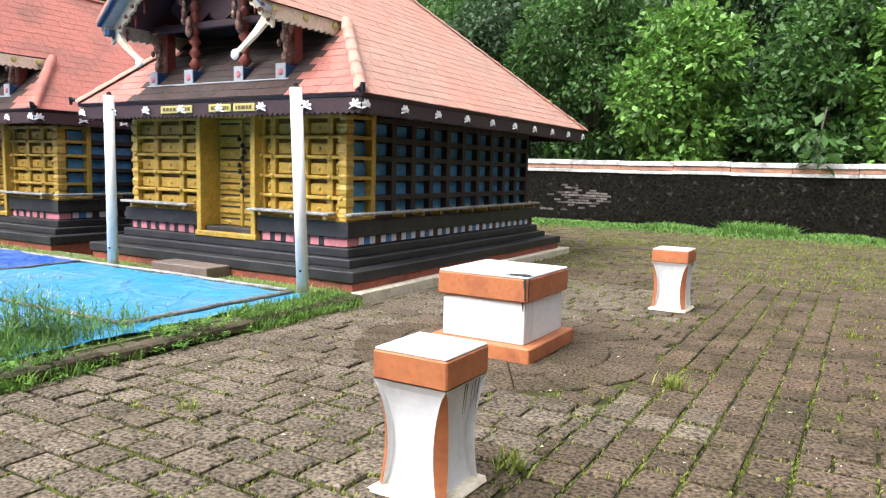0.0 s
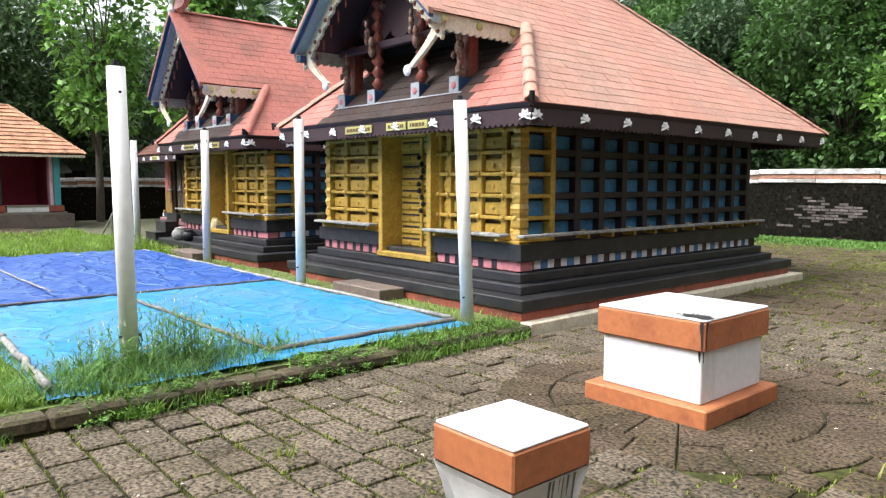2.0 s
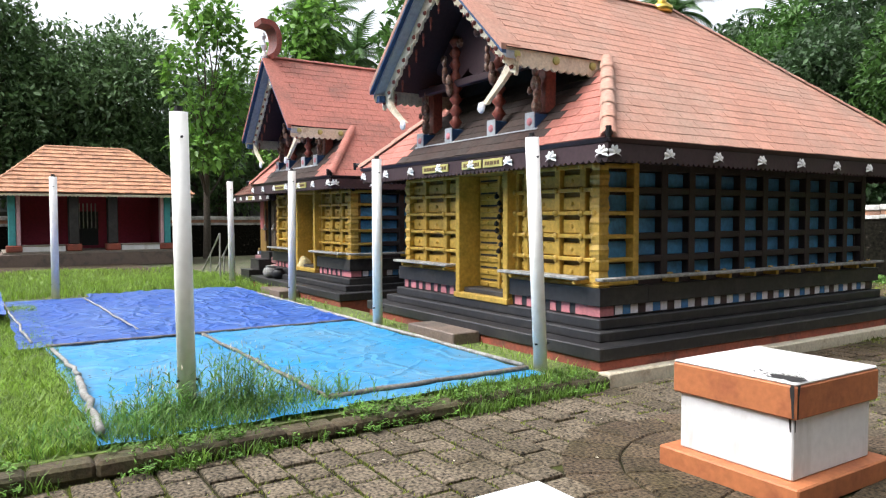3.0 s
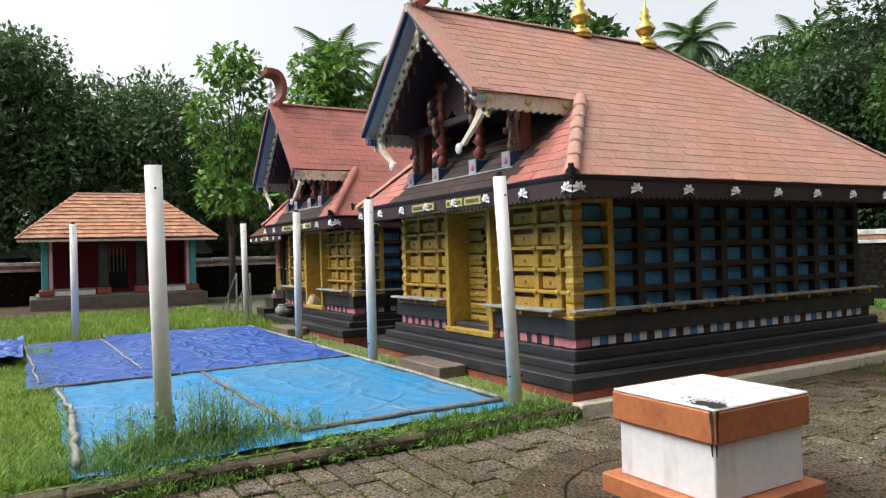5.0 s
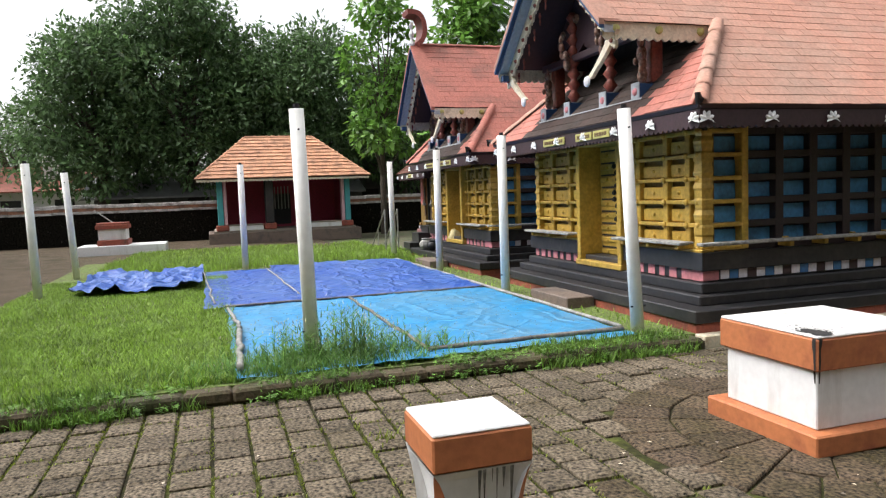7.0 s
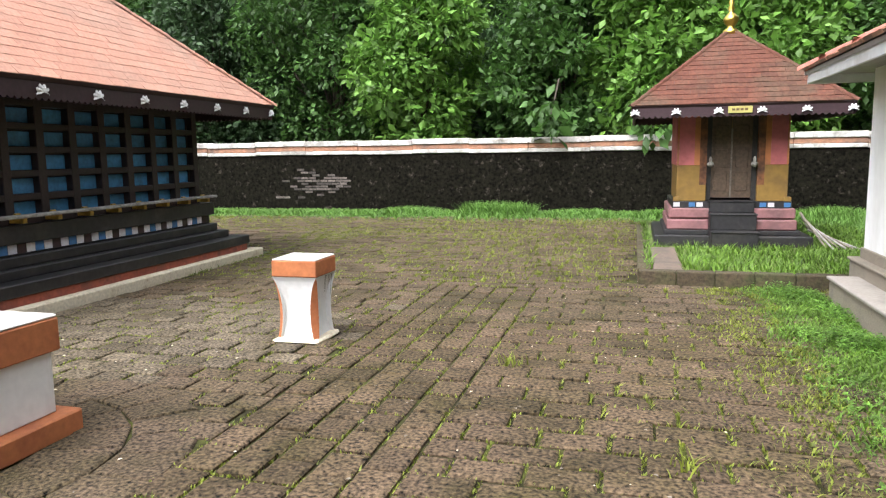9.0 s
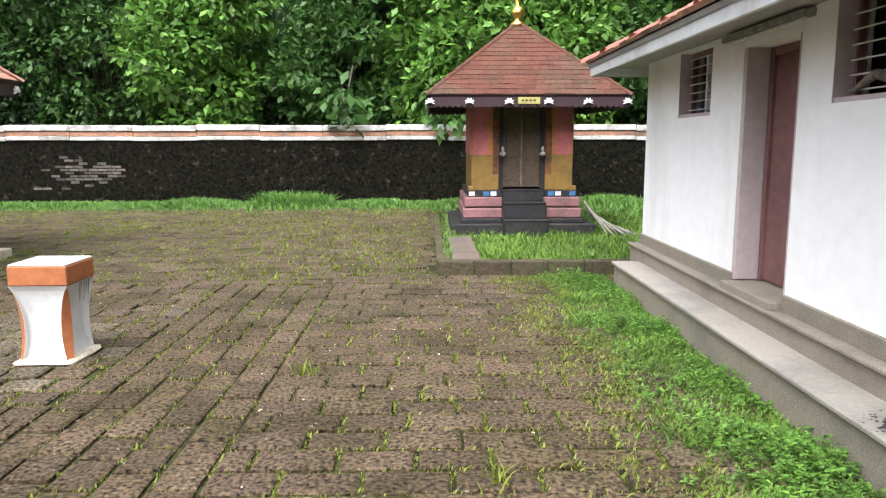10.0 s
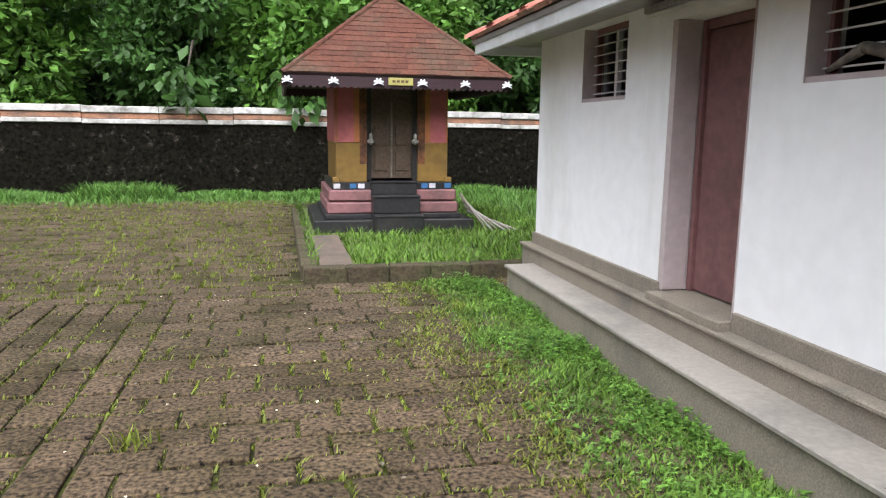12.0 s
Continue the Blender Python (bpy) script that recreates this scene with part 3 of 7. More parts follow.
for ax, s0 in ((0, 1), (1, 2), (0, 3), (1, 4)):
    r6 = random.Random(s0)
    bm = B()
    pts = []
    low_ = 0.50 if s0 < 3 else 0.41
    hi_ = 0.69 if s0 < 3 else 0.49
    ox, oy = (0.425, -0.455) if s0 < 3 else (0.39, -0.42)
    for q in range(7):
        z = hi_ + (low_ - hi_) * q / 6
        w_ = (0.022 if s0 < 3 else 0.012) * (1 - 0.7 * q / 6) * r6.uniform(0.7, 1.2) + 0.004
        if ax == 0:
            pts.append((bm.verts.new((ox - 0.012 - w_, oy - 0.003, z)), bm.verts.new((ox - 0.010, oy - 0.003, z))))
        else:
            pts.append((bm.verts.new((ox + 0.003, oy + 0.010, z)), bm.verts.new((ox + 0.003, oy + 0.012 + w_ * 0.8, z))))
    for a, b in zip(pts, pts[1:]):
        bm.faces.new((a[0], b[0], b[1], a[1]))
    part("soot_run", bm, M["soot_and_unlit"], altar, "soot run down the corner")


# ---- awning posts ----
def post(at, h, lean, r=0.07, cap=True):
    e = thing("awning_post", (*at, 0.06), "white painted pipe post rising bare from the lawn", "post", "awning posts round the tarpaulin")
    top = Vector((lean[0], lean[1], h - 0.06))
    bm = tube(B(), (0, 0, -0.1), top, r, r * 0.97, 18)
    part("pole", bm, M["pvc"], e, smooth=False).data.polygons.foreach_set("use_smooth", [len(p.vertices) == 4 for p in e.children[0].data.polygons])
    d = top.normalized()
    part("stub", tube(B(), top, top + d * 0.045, 0.035, 0.03, 8), M["iron"], e, "rusty iron stub")
    part("bolt", tube(B(), Vector(d) * 0.32 + Vector((0.03, -0.085, 0)), Vector(d) * 0.32 + Vector((0.03, 0.085, 0)), 0.01, n=6), M["iron"], e, "rusty bolt")
    part("bolt", tube(B(), d * (h - 0.25) + Vector((-0.085, 0, 0)), d * (h - 0.25) + Vector((0.085, 0, 0)), 0.01, n=6), M["iron"], e, "rusty bolt")
    return e


for at, h, lean in (((-5.70, 6.18), 2.42, (0.01, -0.14)), ((-9.14, 6.13), 2.45, (0.0, 0.0)), ((-12.62, 6.2), 2.48, (0.05, 0.0)), ((-16.5, 6.25), 2.46, (0.08, -0.05)),
                    ((-6.0, 2.82), 2.44, (0.08, -0.05)), ((-15.6, 2.63), 2.42, (0.05, 0)), ((-12.6, -0.85), 2.36, (0.08, -0.03)), ((-16.0, -0.81), 2.34, (0.25, -0.06))):
    post(at, h, lean)


# ---- tarpaulins and their battens ----
def sheet(name, x0, x1, y0, y1, z, material, label, seed, amp=0.02, fold=0.0, nx=70, ny=70):
    bm = B()
    off = Vector((seed * 3.7, seed * 1.9, 0))
    grid = []
    for i in range(nx + 1):
        row = []
        for j in range(ny + 1):
            u, v = i / nx, j / ny
            x, y = x0 + (x1 - x0) * u, y0 + (y1 - y0) * v
            p = Vector((x, y, 0))
            edge = min(u, v, 1 - u, 1 - v)
            h = amp * (noise.noise(p * 1.3 + off) + 0.7) + amp * 0.8 * abs(noise.noise(p * 3.2 + off)) + 0.35 * amp * noise.noise(p * 9 + off)
            rid = 1 - abs(noise.noise(Vector((x * 0.8 + y * 0.5, y * 2.4 - x * 0.3, seed))))
            h += fold * max(0, rid - 0.72) * 0.5
            jx = 0.035 * noise.noise(Vector((y * 1.4, seed, 0))) * (1 if u in (0, 1) else 0)
            jy = 0.035 * noise.noise(Vector((x * 1.4, seed, 5))) * (1 if v in (0, 1) else 0)
            row.append(bm.verts.new((x + jx, y + jy, z + max(0.0, h))))
        grid.append(row)
    for i in range(nx):
        for j in range(ny):
            bm.faces.new((grid[i][j], grid[i + 1][j], grid[i + 1][j + 1], grid[i][j + 1]))
    ob = obj(name, bm, material, None, True)
    return tagged(ob, label, "tarpaulin", "tarpaulins spread on the lawn")


sheet("tarpaulin", -9.75, -5.40, 2.1, 3.92, 0.115, M["tarp"], "light blue tarpaulin spread wet on the lawn", 1, 0.014, 0.07, 120, 80)
sheet("tarpaulin", -9.75, -5.45, 3.86, 6.02, 0.119, M["tarp"], "light blue tarpaulin held by battens along the hall steps", 2, 0.014, 0.07, 120, 80)
sheet("tarpaulin", -15.2, -9.68, 1.8, 3.2, 0.125, M["tarpdark"], "faded royal blue tarpaulin pegged on the lawn", 3, 0.014, 0.06, 120, 60)
sheet("tarpaulin", -15.7, -9.68, 3.15, 6.05, 0.123, M["tarpdark"], "crumpled royal blue tarpaulin beside the hall steps", 4, 0.022, 0.16, 150, 100)
sheet("tarpaulin", -15.6, -12.2, -0.35, 1.75, 0.125, M["tarpdark"], "rumpled heap of royal blue tarpaulin at the lawn", 5, 0.10, 0.55, 80, 60)


def batten(p0, p1, r, label, material, seed, name="batten"):
    bm = B()
    p0, p1 = Vector(p0), Vector(p1)
    k = 14
    prev = None
    side = (p1 - p0).cross(Vector((0, 0, 1))).normalized()
    for i in range(k + 1):
        p = p0.lerp(p1, i / k) + side * 0.035 * noise.noise(Vector((i * 0.5, seed, 0)))
        ring = []
        for a in range(7):
            t = 2 * math.pi * a / 7
            rr = r * (1 + 0.35 * noise.noise(Vector((i, a, seed))))
            ring.append(bm.verts.new(p + side * math.cos(t) * rr + Vector((0, 0, 1)) * math.sin(t) * rr))
        if prev:
            for a in range(7):
                bm.faces.new((prev[a], prev[(a + 1) % 7], ring[(a + 1) % 7], ring[a]))
        else:
            bm.faces.new(ring[::-1])
        prev = ring
    bm.faces.new(prev)
    ob = obj(name, bm, material, None, True)
    return tagged(ob, label, "batten", "battens weighing down the tarpaulin")


batten((-5.72, 3.9, 0.15), (-5.70, 6.0, 0.155), 0.024, "weathered pole weighing down the tarpaulin edge", M["batten"], 1)
batten((-9.6, 3.84, 0.15), (-5.7, 3.88, 0.15), 0.020, "weathered pole along the tarpaulin seam", M["batten"], 2)
batten((-15.6, 6.06, 0.145), (-5.85, 6.06, 0.145), 0.024, "long grey batten along the tarpaulin edge", M["greywood"], 3)
batten((-9.7, 2.08, 0.15), (-9.7, 6.0, 0.15), 0.016, "thin batten across the tarpaulin seam", M["batten"], 4)
batten((-15.0, 3.05, 0.16), (-10.4, 3.2, 0.16), 0.016, "pale batten across the royal blue sheets", M["greywood"], 5)
batten((-15.0, 1.75, 0.16), (-10.0, 1.95, 0.16), 0.016, "pale batten at the tarpaulin edge", M["greywood"], 6)
batten((-9.3, 2.12, 0.175), (-7.6, 2.22, 0.19), 0.022, "pale crooked log at the tarpaulin edge", M["greywood"], 7, "log")
batten((-7.5, 2.20, 0.175), (-5.55, 2.14, 0.19), 0.032, "pale crooked log with a dark cut end", M["greywood"], 8, "log")


# ---- temple halls ----
def plinth_tier(name, parent, hw, y0, y1, out, z0, z1, material, label=""):
    return part(name, box(B(), -hw - out, hw + out, y0 - out, y1 + out, z0, z1, bevel=0.012), material, parent, label)


def hall(cx, y0, hw, depth, eave_hw, eave_y0, eave_y1, eave_z, ridge_z, gable_hw, gable_y, ridge_y1, label, door, wall_z, top_z, columns, roofmat, capmat, full=True, horn=True, finials=()):
    """A timber-latticed shrine hall on a stepped plinth, with a hipped tile roof that breaks forward into a carved gable. Local x runs along the front, y to the back."""
    e = thing("temple_hall", (cx, y0, 0), label, "temple", "halls in a row")
    s = (ridge_z - eave_z) / eave_hw
    ey0, ey1, gy = eave_y0 - y0, eave_y1 - y0, gable_y - y0
    # plinth, from the ground up
    plinth_tier("plinth_base", e, hw, 0, depth, 0.50, -0.1, 0.20, M["red"], "red oxide plinth base")
    plinth_tier("plinth_slab", e, hw, 0, depth, 0.53, 0.20, 0.335, M["dark"], "dark grey stone-coloured slab")
    plinth_tier("plinth_slab", e, hw, 0, depth, 0.30, 0.335, 0.44, M["dark"], "dark grey stepped moulding")
    plinth_tier("plinth_slab", e, hw, 0, depth, 0.18, 0.44, 0.555, M["dark"], "dark grey stepped moulding")
    plinth_tier("plinth_band", e, hw, 0, depth, 0.10, 0.555, 0.69, M["dark"], "dark band with painted checks")
    for xa, xb, ya, yb in ((-hw - 0.15, door[0] - 0.1, -0.15, 0.6), (door[1] + 0.1, hw + 0.15, -0.15, 0.6), (-hw - 0.15, hw + 0.15, 0.604, depth + 0.15)):
        part("plinth_slab", box(B(), xa, xb, ya, yb, 0.69, wall_z - 0.03), M["dark"], e, "dark grey moulding")
    # painted checks: pink along the front, blue and white along the side
    k = round(2 * hw / 0.2)
    for i in range(k):
        x = -hw - 0.1 + (2 * hw + 0.2) * (i + 0.5) / k
        if door[0] - 0.05 < x < door[1] + 0.05:
            continue
        w = 0.068 if i % 2 else 0.05
        part("check", box(B(), x - w, x + w, -0.106, -0.094, 0.565, 0.68), M["pink"], e)
    part("check", box(B(), hw - 0.2, hw + 0.106, -0.107, 0.1, 0.57, 0.675), M["pink"], e)
    if full:
        k = round(depth / 0.122)
        for i in range(1, k):
            y = depth * (i + 0.5) / k
            part("check", box(B(), hw + 0.094, hw + 0.106, y - 0.056, y + 0.056, 0.578, 0.676), (M["chkwhite"], M["chkblue"], M["chkwhite"], M["fascia"])[(i - 1) % 4], e)
    # core walls behind the lattice
    for sx in (-1, 1):
        a, b = sorted((sx * (hw - 0.09), sx * (hw - 0.21)))
        part("side_wall", box(B(), a, b, 0.06, depth - 0.06, wall_z - 0.05, top_z + 0.3), M["frame_wood"], e)
    part("rear_wall", box(B(), -hw + 0.05, hw - 0.05, depth - 0.17, depth - 0.05, wall_z - 0.05, top_z + 0.3), M["frame_wood"], e)
    # front wall behind the panels, coloured with the shade of the recess
    part("front_wall", box(B(), -hw + 0.05, door[0] - 0.03, 0.05, 0.17, wall_z - 0.05, top_z + 0.3), M["goldshaded"], e)
    part("front_wall", box(B(), door[1] + 0.03, hw - 0.05, 0.05, 0.17, wall_z - 0.05, top_z + 0.3), M["goldshaded"], e)
    # black backing behind the door: the hall's inner darkness as a colour
    part("inner_wall", box(B(), door[0] - 0.1, door[1] + 0.1, 0.52, 0.6, wall_z - 0.3, top_z + 0.3), M["soot_and_unlit"], e)
    # gold lattice on the front
    rows = 5
    zs = [wall_z + (top_z - wall_z) * i / rows for i in range(rows + 1)]
    def lattice_front(x0, x1, cols):
        xs = [x0 + (x1 - x0) * c for c in cols]
        for x in xs:
            part("upright", box(B(), x - 0.045, x + 0.045, -0.045, 0.04, wall_z, top_z, bevel=0.01), M["gold"], e)
        for z in zs:
            part("rail", box(B(), x0 - 0.05, x1 + 0.05, -0.06, 0.035, z - 0.022, z + 0.022, bevel=0.008), M["gold"], e)
            for x in xs:
                part("boss", lathe(B(), ((0.04, 0), (0.035, 0.02), (0.012, 0.035)), 8, m=Matrix.Translation((x, -0.058, z)) @ pose(0, 0, 0, 90)), M["gold"], e)
        for z0, z1 in zip(zs, zs[1:]):
            for xa, xb in zip(xs, xs[1:]):
                if xb - xa < 0.16:
                    continue
                zc, xc = (z0 + z1) / 2, (xa + xb) / 2
                bm = box(B(), xa + 0.055, xb - 0.055, 0.0, 0.055, z0 + 0.03, z1 - 0.075, bevel=0.012)
                lathe(bm, ((0.028, 0), (0.02, 0.016), (0.006, 0.022)), 8, m=Matrix.Translation((xc, 0.0, zc - 0.02)) @ pose(0, 0, 0, 90))
                part("panel", bm, M["gold"], e)
    lattice_front(-hw, door[0] - 0.09, columns[0])
    lattice_front(door[1] + 0.09, hw - 0.03, columns[1])
    # corner posts with a wavy carved edge
    for sx in (-1, 1):
        bm = B()
        prev = None
        for i in range(49):
            z = wall_z + (top_z - wall_z) * i / 48
            o = 0.009 * math.sin(i * 1.05) + 0.005 * math.sin(i * 2.3)
            ring = [bm.verts.new(v) for v in ((sx * hw - 0.07 - o, -0.075 - o, z), (sx * hw + 0.055 + o, -0.075 - o, z), (sx * hw + 0.055 + o, 0.07, z), (sx * hw - 0.07 - o, 0.07, z))]
            if prev:
                for q in range(4):
                    bm.faces.new((prev[q], prev[(q + 1) % 4], ring[(q + 1) % 4], ring[q]))
            prev = ring
        bm.faces.new(prev)
        part("corner_post", bm, M["gold"], e, "carved gold corner post")
    for xa, xb in ((-hw - 0.1, door[0] - 0.02), (door[1] + 0.02, hw + 0.1)):
        part("sill_board", box(B(), xa, xb, -0.12, 0.05, wall_z - 0.055, wall_z - 0.0, bevel=0.008), M["gold"], e)
        bm = box(B(), xa + 0.02, xb - 0.14, -0.30, -0.17, wall_z + 0.05, wall_z + 0.085, bevel=0.008)
        part("lamp_shelf", bm, M["greywood"], e, "grey weathered plank of the lamp rail")
        bm = box(B(), xa + 0.1, xb - 0.2, -0.165, -0.06, wall_z + 0.055, wall_z + 0.08, bevel=0.006)
        part("lamp_shelf", bm, M["greywood"], e, "grey weathered plank of the lamp rail")
        for q in (0.15, 0.5, 0.85):
            x = xa + (xb - xa) * q
            part("bracket", box(B(), x - 0.03, x + 0.03, -0.27, 0.0, wall_z + 0.0, wall_z + 0.05, bevel=0.008), M["gold"], e)
    # door
    dx0, dx1 = door
    dz = wall_z - 0.3
    bm = box(B(), dx0 - 0.09, dx0, -0.18, 0.5, dz, top_z, bevel=0.01)
    part("door_jamb", bm, M["gold"], e)
    part("door_jamb", box(B(), dx1, dx1 + 0.09, -0.18, 0.5, dz, top_z, bevel=0.01), M["gold"], e)
    part("threshold", box(B(), dx0 - 0.11, dx1 + 0.11, -0.20, 0.5, dz - 0.06, dz + 0.015, bevel=0.01), M["gold"], e)
    part("lintel", box(B(), dx0 - 0.09, dx1 + 0.09, -0.18, 0.5, top_z, top_z + 0.12, bevel=0.01), M["gold"], e)
    mid = (dx0 + dx1) / 2
    for a, b in ((dx0 + 0.005, mid - 0.006), (mid + 0.006, dx1 - 0.005)):
        leaf = part("door_leaf", box(B(), a, b, 0.16, 0.205, dz + 0.02, top_z - 0.01, bevel=0.006), M["gold"], e, "gold painted door leaf")
        for i in range(9):
            z = dz + 0.12 + (top_z - dz - 0.25) * i / 8
            part("batten_strip", box(B(), a + 0.03, b - 0.03, 0.135, 0.165, z - 0.035, z + 0.035, bevel=0.01), M["gold"], leaf)
            part("slot", box(B(), a + 0.04, b - 0.04, 0.154, 0.162, z + 0.05, z + 0.075), M["soot_and_unlit"], leaf)
            part("stud", lathe(B(), ((0.022, 0), (0.016, 0.02), (0.004, 0.03)), 8, m=Matrix.Translation(((a + b) / 2, 0.137, z)) @ pose(0, 0, 0, 90)), M["gold"], leaf)
    part("door_cover", box(B(), mid - 0.028, mid + 0.028, 0.122, 0.165, dz + 0.02, top_z - 0.01, bevel=0.01), M["gold"], e)
    bm = B()
    r3 = random.Random(5)
    for i in range(9):
        z = dz + 0.55 + i * 0.09
        lathe(bm, ((0.006, 0), (0.034, 0.016), (0.03, 0.05), (0.006, 0.075)), 7, at=(mid + 0.05 * math.sin(i * 1.3) + 0.05, 0.085, z))
    part("door_chain", bm, M["iron"], e, "dark iron bells and chain")
    # lattice on the side
    if full:
        cols = round(depth / 0.49)
        ys = [0.02 + (depth - 0.1) * i / cols for i in range(cols + 1)]
        for i, y in enumerate(ys):
            g = i == 1
            w = 0.045 if g else 0.058
            part("upright", box(B(), hw - 0.085, hw + (0.05 if g else 0.035), y - w, y + w, wall_z - 0.02, top_z + 0.05, bevel=0.008), M["gold"] if g else M["frame_wood"], e)
        for z in zs:
            part("rail", box(B(), hw - 0.085, hw + 0.045, ys[0], ys[1], z - 0.024, z + 0.024, bevel=0.008), M["gold"], e)
            part("rail", box(B(), hw - 0.085, hw + 0.028, ys[1] + 0.05, ys[-1] + 0.05, z - 0.038, z + 0.038, bevel=0.008), M["frame_wood"], e)
        for z0, z1 in zip(zs, zs[1:]):
            for ya, yb in zip(ys, ys[1:]):
                part("board", box(B(), hw - 0.095, hw - 0.062, ya + 0.04, yb - 0.04, z0 + 0.02, z1 - 0.055, bevel=0.006), M["blue"], e)
        part("lamp_shelf", box(B(), hw + 0.14, hw + 0.26, -0.22, depth + 0.1, wall_z + 0.05, wall_z + 0.085, bevel=0.008), M["greywood"], e, "grey weathered plank of the lamp rail")
        for y in ys[2:]:
            part("bracket", box(B(), hw - 0.02, hw + 0.22, y - 0.03, y + 0.03, wall_z - 0.01, wall_z + 0.05, bevel=0.006), M["gold"], e)
            part("bracket", box(B(), hw + 0.10, hw + 0.135, y - 0.035, y + 0.035, wall_z + 0.05, wall_z + 0.10, bevel=0.006), M["gold"], e)
    # roof
    gz = eave_z + s * (eave_hw - gable_hw)
    run = eave_hw - gable_hw
    fy = ey0 + run
    hip1 = ridge_y1 - y0
    roof = part("roof_slab", B(), M["fascia"], e, "boarding under the roof tiles")
    bm = B()
    for sx in (-1, 1):
        P = [(sx * eave_hw, ey0, eave_z), (sx * eave_hw, ey1, eave_z), (0, hip1, ridge_z), (0, gy, ridge_z), (sx * gable_hw, gy, gz), (sx * gable_hw, fy, gz)]
        slab(bm, P if sx > 0 else P[::-1], 0.05)
    slab(bm, [(eave_hw, ey1, eave_z), (-eave_hw, ey1, eave_z), (0, hip1, ridge_z)], 0.05)
    slab(bm, [(-eave_hw, ey0, eave_z), (eave_hw, ey0, eave_z), (gable_hw, fy, gz), (-gable_hw, fy, gz)], 0.05)
    bm.to_mesh(roof.data)
    bm.free()
    L = math.sqrt(1 + s * s)
    for sx in (1, -1):
        # outline in (distance along the eave, distance up the slope)
        poly = [(ey0, 0), (ey1, 0), (hip1, eave_hw * L), (gy, eave_hw * L), (gy, run * L), (fy, run * L)]
        boxes = [b for b in tile_rows((sx * eave_hw, 0, eave_z + 0.004), (0, 1, 0), (-sx, 0, s), poly, 0.27, 0.155, 0.0065, seed=7)]
        faces = BOXF if sx > 0 else tuple(f[::-1] for f in BOXF)
        if full and sx > 0:
            first = boxes[:300]
            boxes = boxes[300:]
            for b8 in first:
                bmx = B()
                v8 = [bmx.verts.new(p) for p in b8]
                for f in BOXF:
                    bmx.faces.new([v8[i] for i in f])
                part("roof_tile", bmx, M["tile_p"] if roofmat == "tile" else M[roofmat], e)
        quads("roof_tiles", boxes, M[roofmat], e, faces, "clay tiles of the side slope")
    sy = (gz - eave_z) / run
    LF = math.sqrt(1 + sy * sy)
    front = list(tile_rows((0, ey0, eave_z + 0.004), (1, 0, 0), (0, 1, sy), [(-eave_hw, 0), (eave_hw, 0), (gable_hw, run * LF), (-gable_hw, run * LF)], 0.25, 0.155, seed=8))
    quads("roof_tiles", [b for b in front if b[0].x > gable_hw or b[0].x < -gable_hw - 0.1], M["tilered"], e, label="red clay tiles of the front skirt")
    # tiles within the gable's width take the near-black brown
    quads("roof_tiles", [b for b in front if not (b[0].x > gable_hw or b[0].x < -gable_hw - 0.1)], M["tileblack"], e, label="near-black brown tiles below the gable")
    hipL = (ridge_z - eave_z)
    rear_s = hipL / (ey1 - hip1)
    LR = math.sqrt(1 + rear_s ** 2)
    quads("roof_tiles", tile_rows((0, ey1, eave_z + 0.004), (1, 0, 0), (0, -1, rear_s), [(-eave_hw, 0), (eave_hw, 0), (0, (ey1 - hip1) * LR)], 0.3, 0.155, seed=9), M[roofmat], e, tuple(f[::-1] for f in BOXF))
    for sx in (1, -1):
        ridge_caps((sx * (eave_hw - 0.02), ey0 + 0.02, eave_z + 0.02), (sx * gable_hw, fy, gz + 0.02), 0.085, e, M[capmat])
        ridge_caps((sx * eave_hw, ey1, eave_z), (0, hip1, ridge_z), 0.06, e, M[roofmat])
    ridge_caps((0, gy + 0.05, ridge_z), (0, hip1, ridge_z), 0.06, e, M[roofmat])
    for sx in (1, -1):
        # corner lamp-beak at each front hip end
        c = Vector((sx * (eave_hw - 0.03), ey0 + 0.03, eave_z + 0.05))
        bm = tube(B(), c, c + Vector((sx * 0.10, -0.10, 0.03)), 0.045, 0.02, 8)
        tube(bm, c + Vector((sx * 0.09, -0.09, -0.06)), c + Vector((sx * 0.09, -0.09, 0.05)), 0.02, 0.03, 8)
        part("hip_end", bm, M["iron"], e, "dark curled hip end")
    # fascia with scallops and rosettes
    f0, f1 = eave_z - 0.20, eave_z - 0.045
    o = 0.03
    part("fascia", scallop(B(), (-eave_hw + o, ey0 + o), (eave_hw - o, ey0 + o), f1, f0, 0.085, 0.03, 0.035, (0, 1)), M["fascia"], e, "maroon scalloped fascia")
    part("fascia", scallop(B(), (eave_hw - o, ey0 + o), (eave_hw - o, ey1 - o), f1, f0, 0.085, 0.03, 0.035, (-1, 0)), M["fascia"], e, "maroon scalloped fascia")
    part("fascia", scallop(B(), (-eave_hw + o, ey1 - o), (-eave_hw + o, ey0 + o), f1, f0, 0.085, 0.03, 0.035, (1, 0)), M["fascia"], e, "maroon scalloped fascia")
    part("fascia", scallop(B(), (eave_hw - o, ey1 - o), (-eave_hw + o, ey1 - o), f1, f0, 0.085, 0.03, 0.035, (0, -1)), M["fascia"], e, "maroon scalloped fascia")
    # board under the eaves, coloured near-black
    part("soffit", box(B(), -eave_hw + 0.07, eave_hw - 0.07, ey0 + 0.07, ey1 - 0.07, eave_z - 0.06, eave_z - 0.03), M["soot_and_unlit"], e)
    zc = (f0 + f1) / 2 + 0.0
    k = round(2 * eave_hw / 0.76)
    for i in range(k + 1):
        x = -eave_hw + 0.1 + (2 * eave_hw - 0.2) * i / k
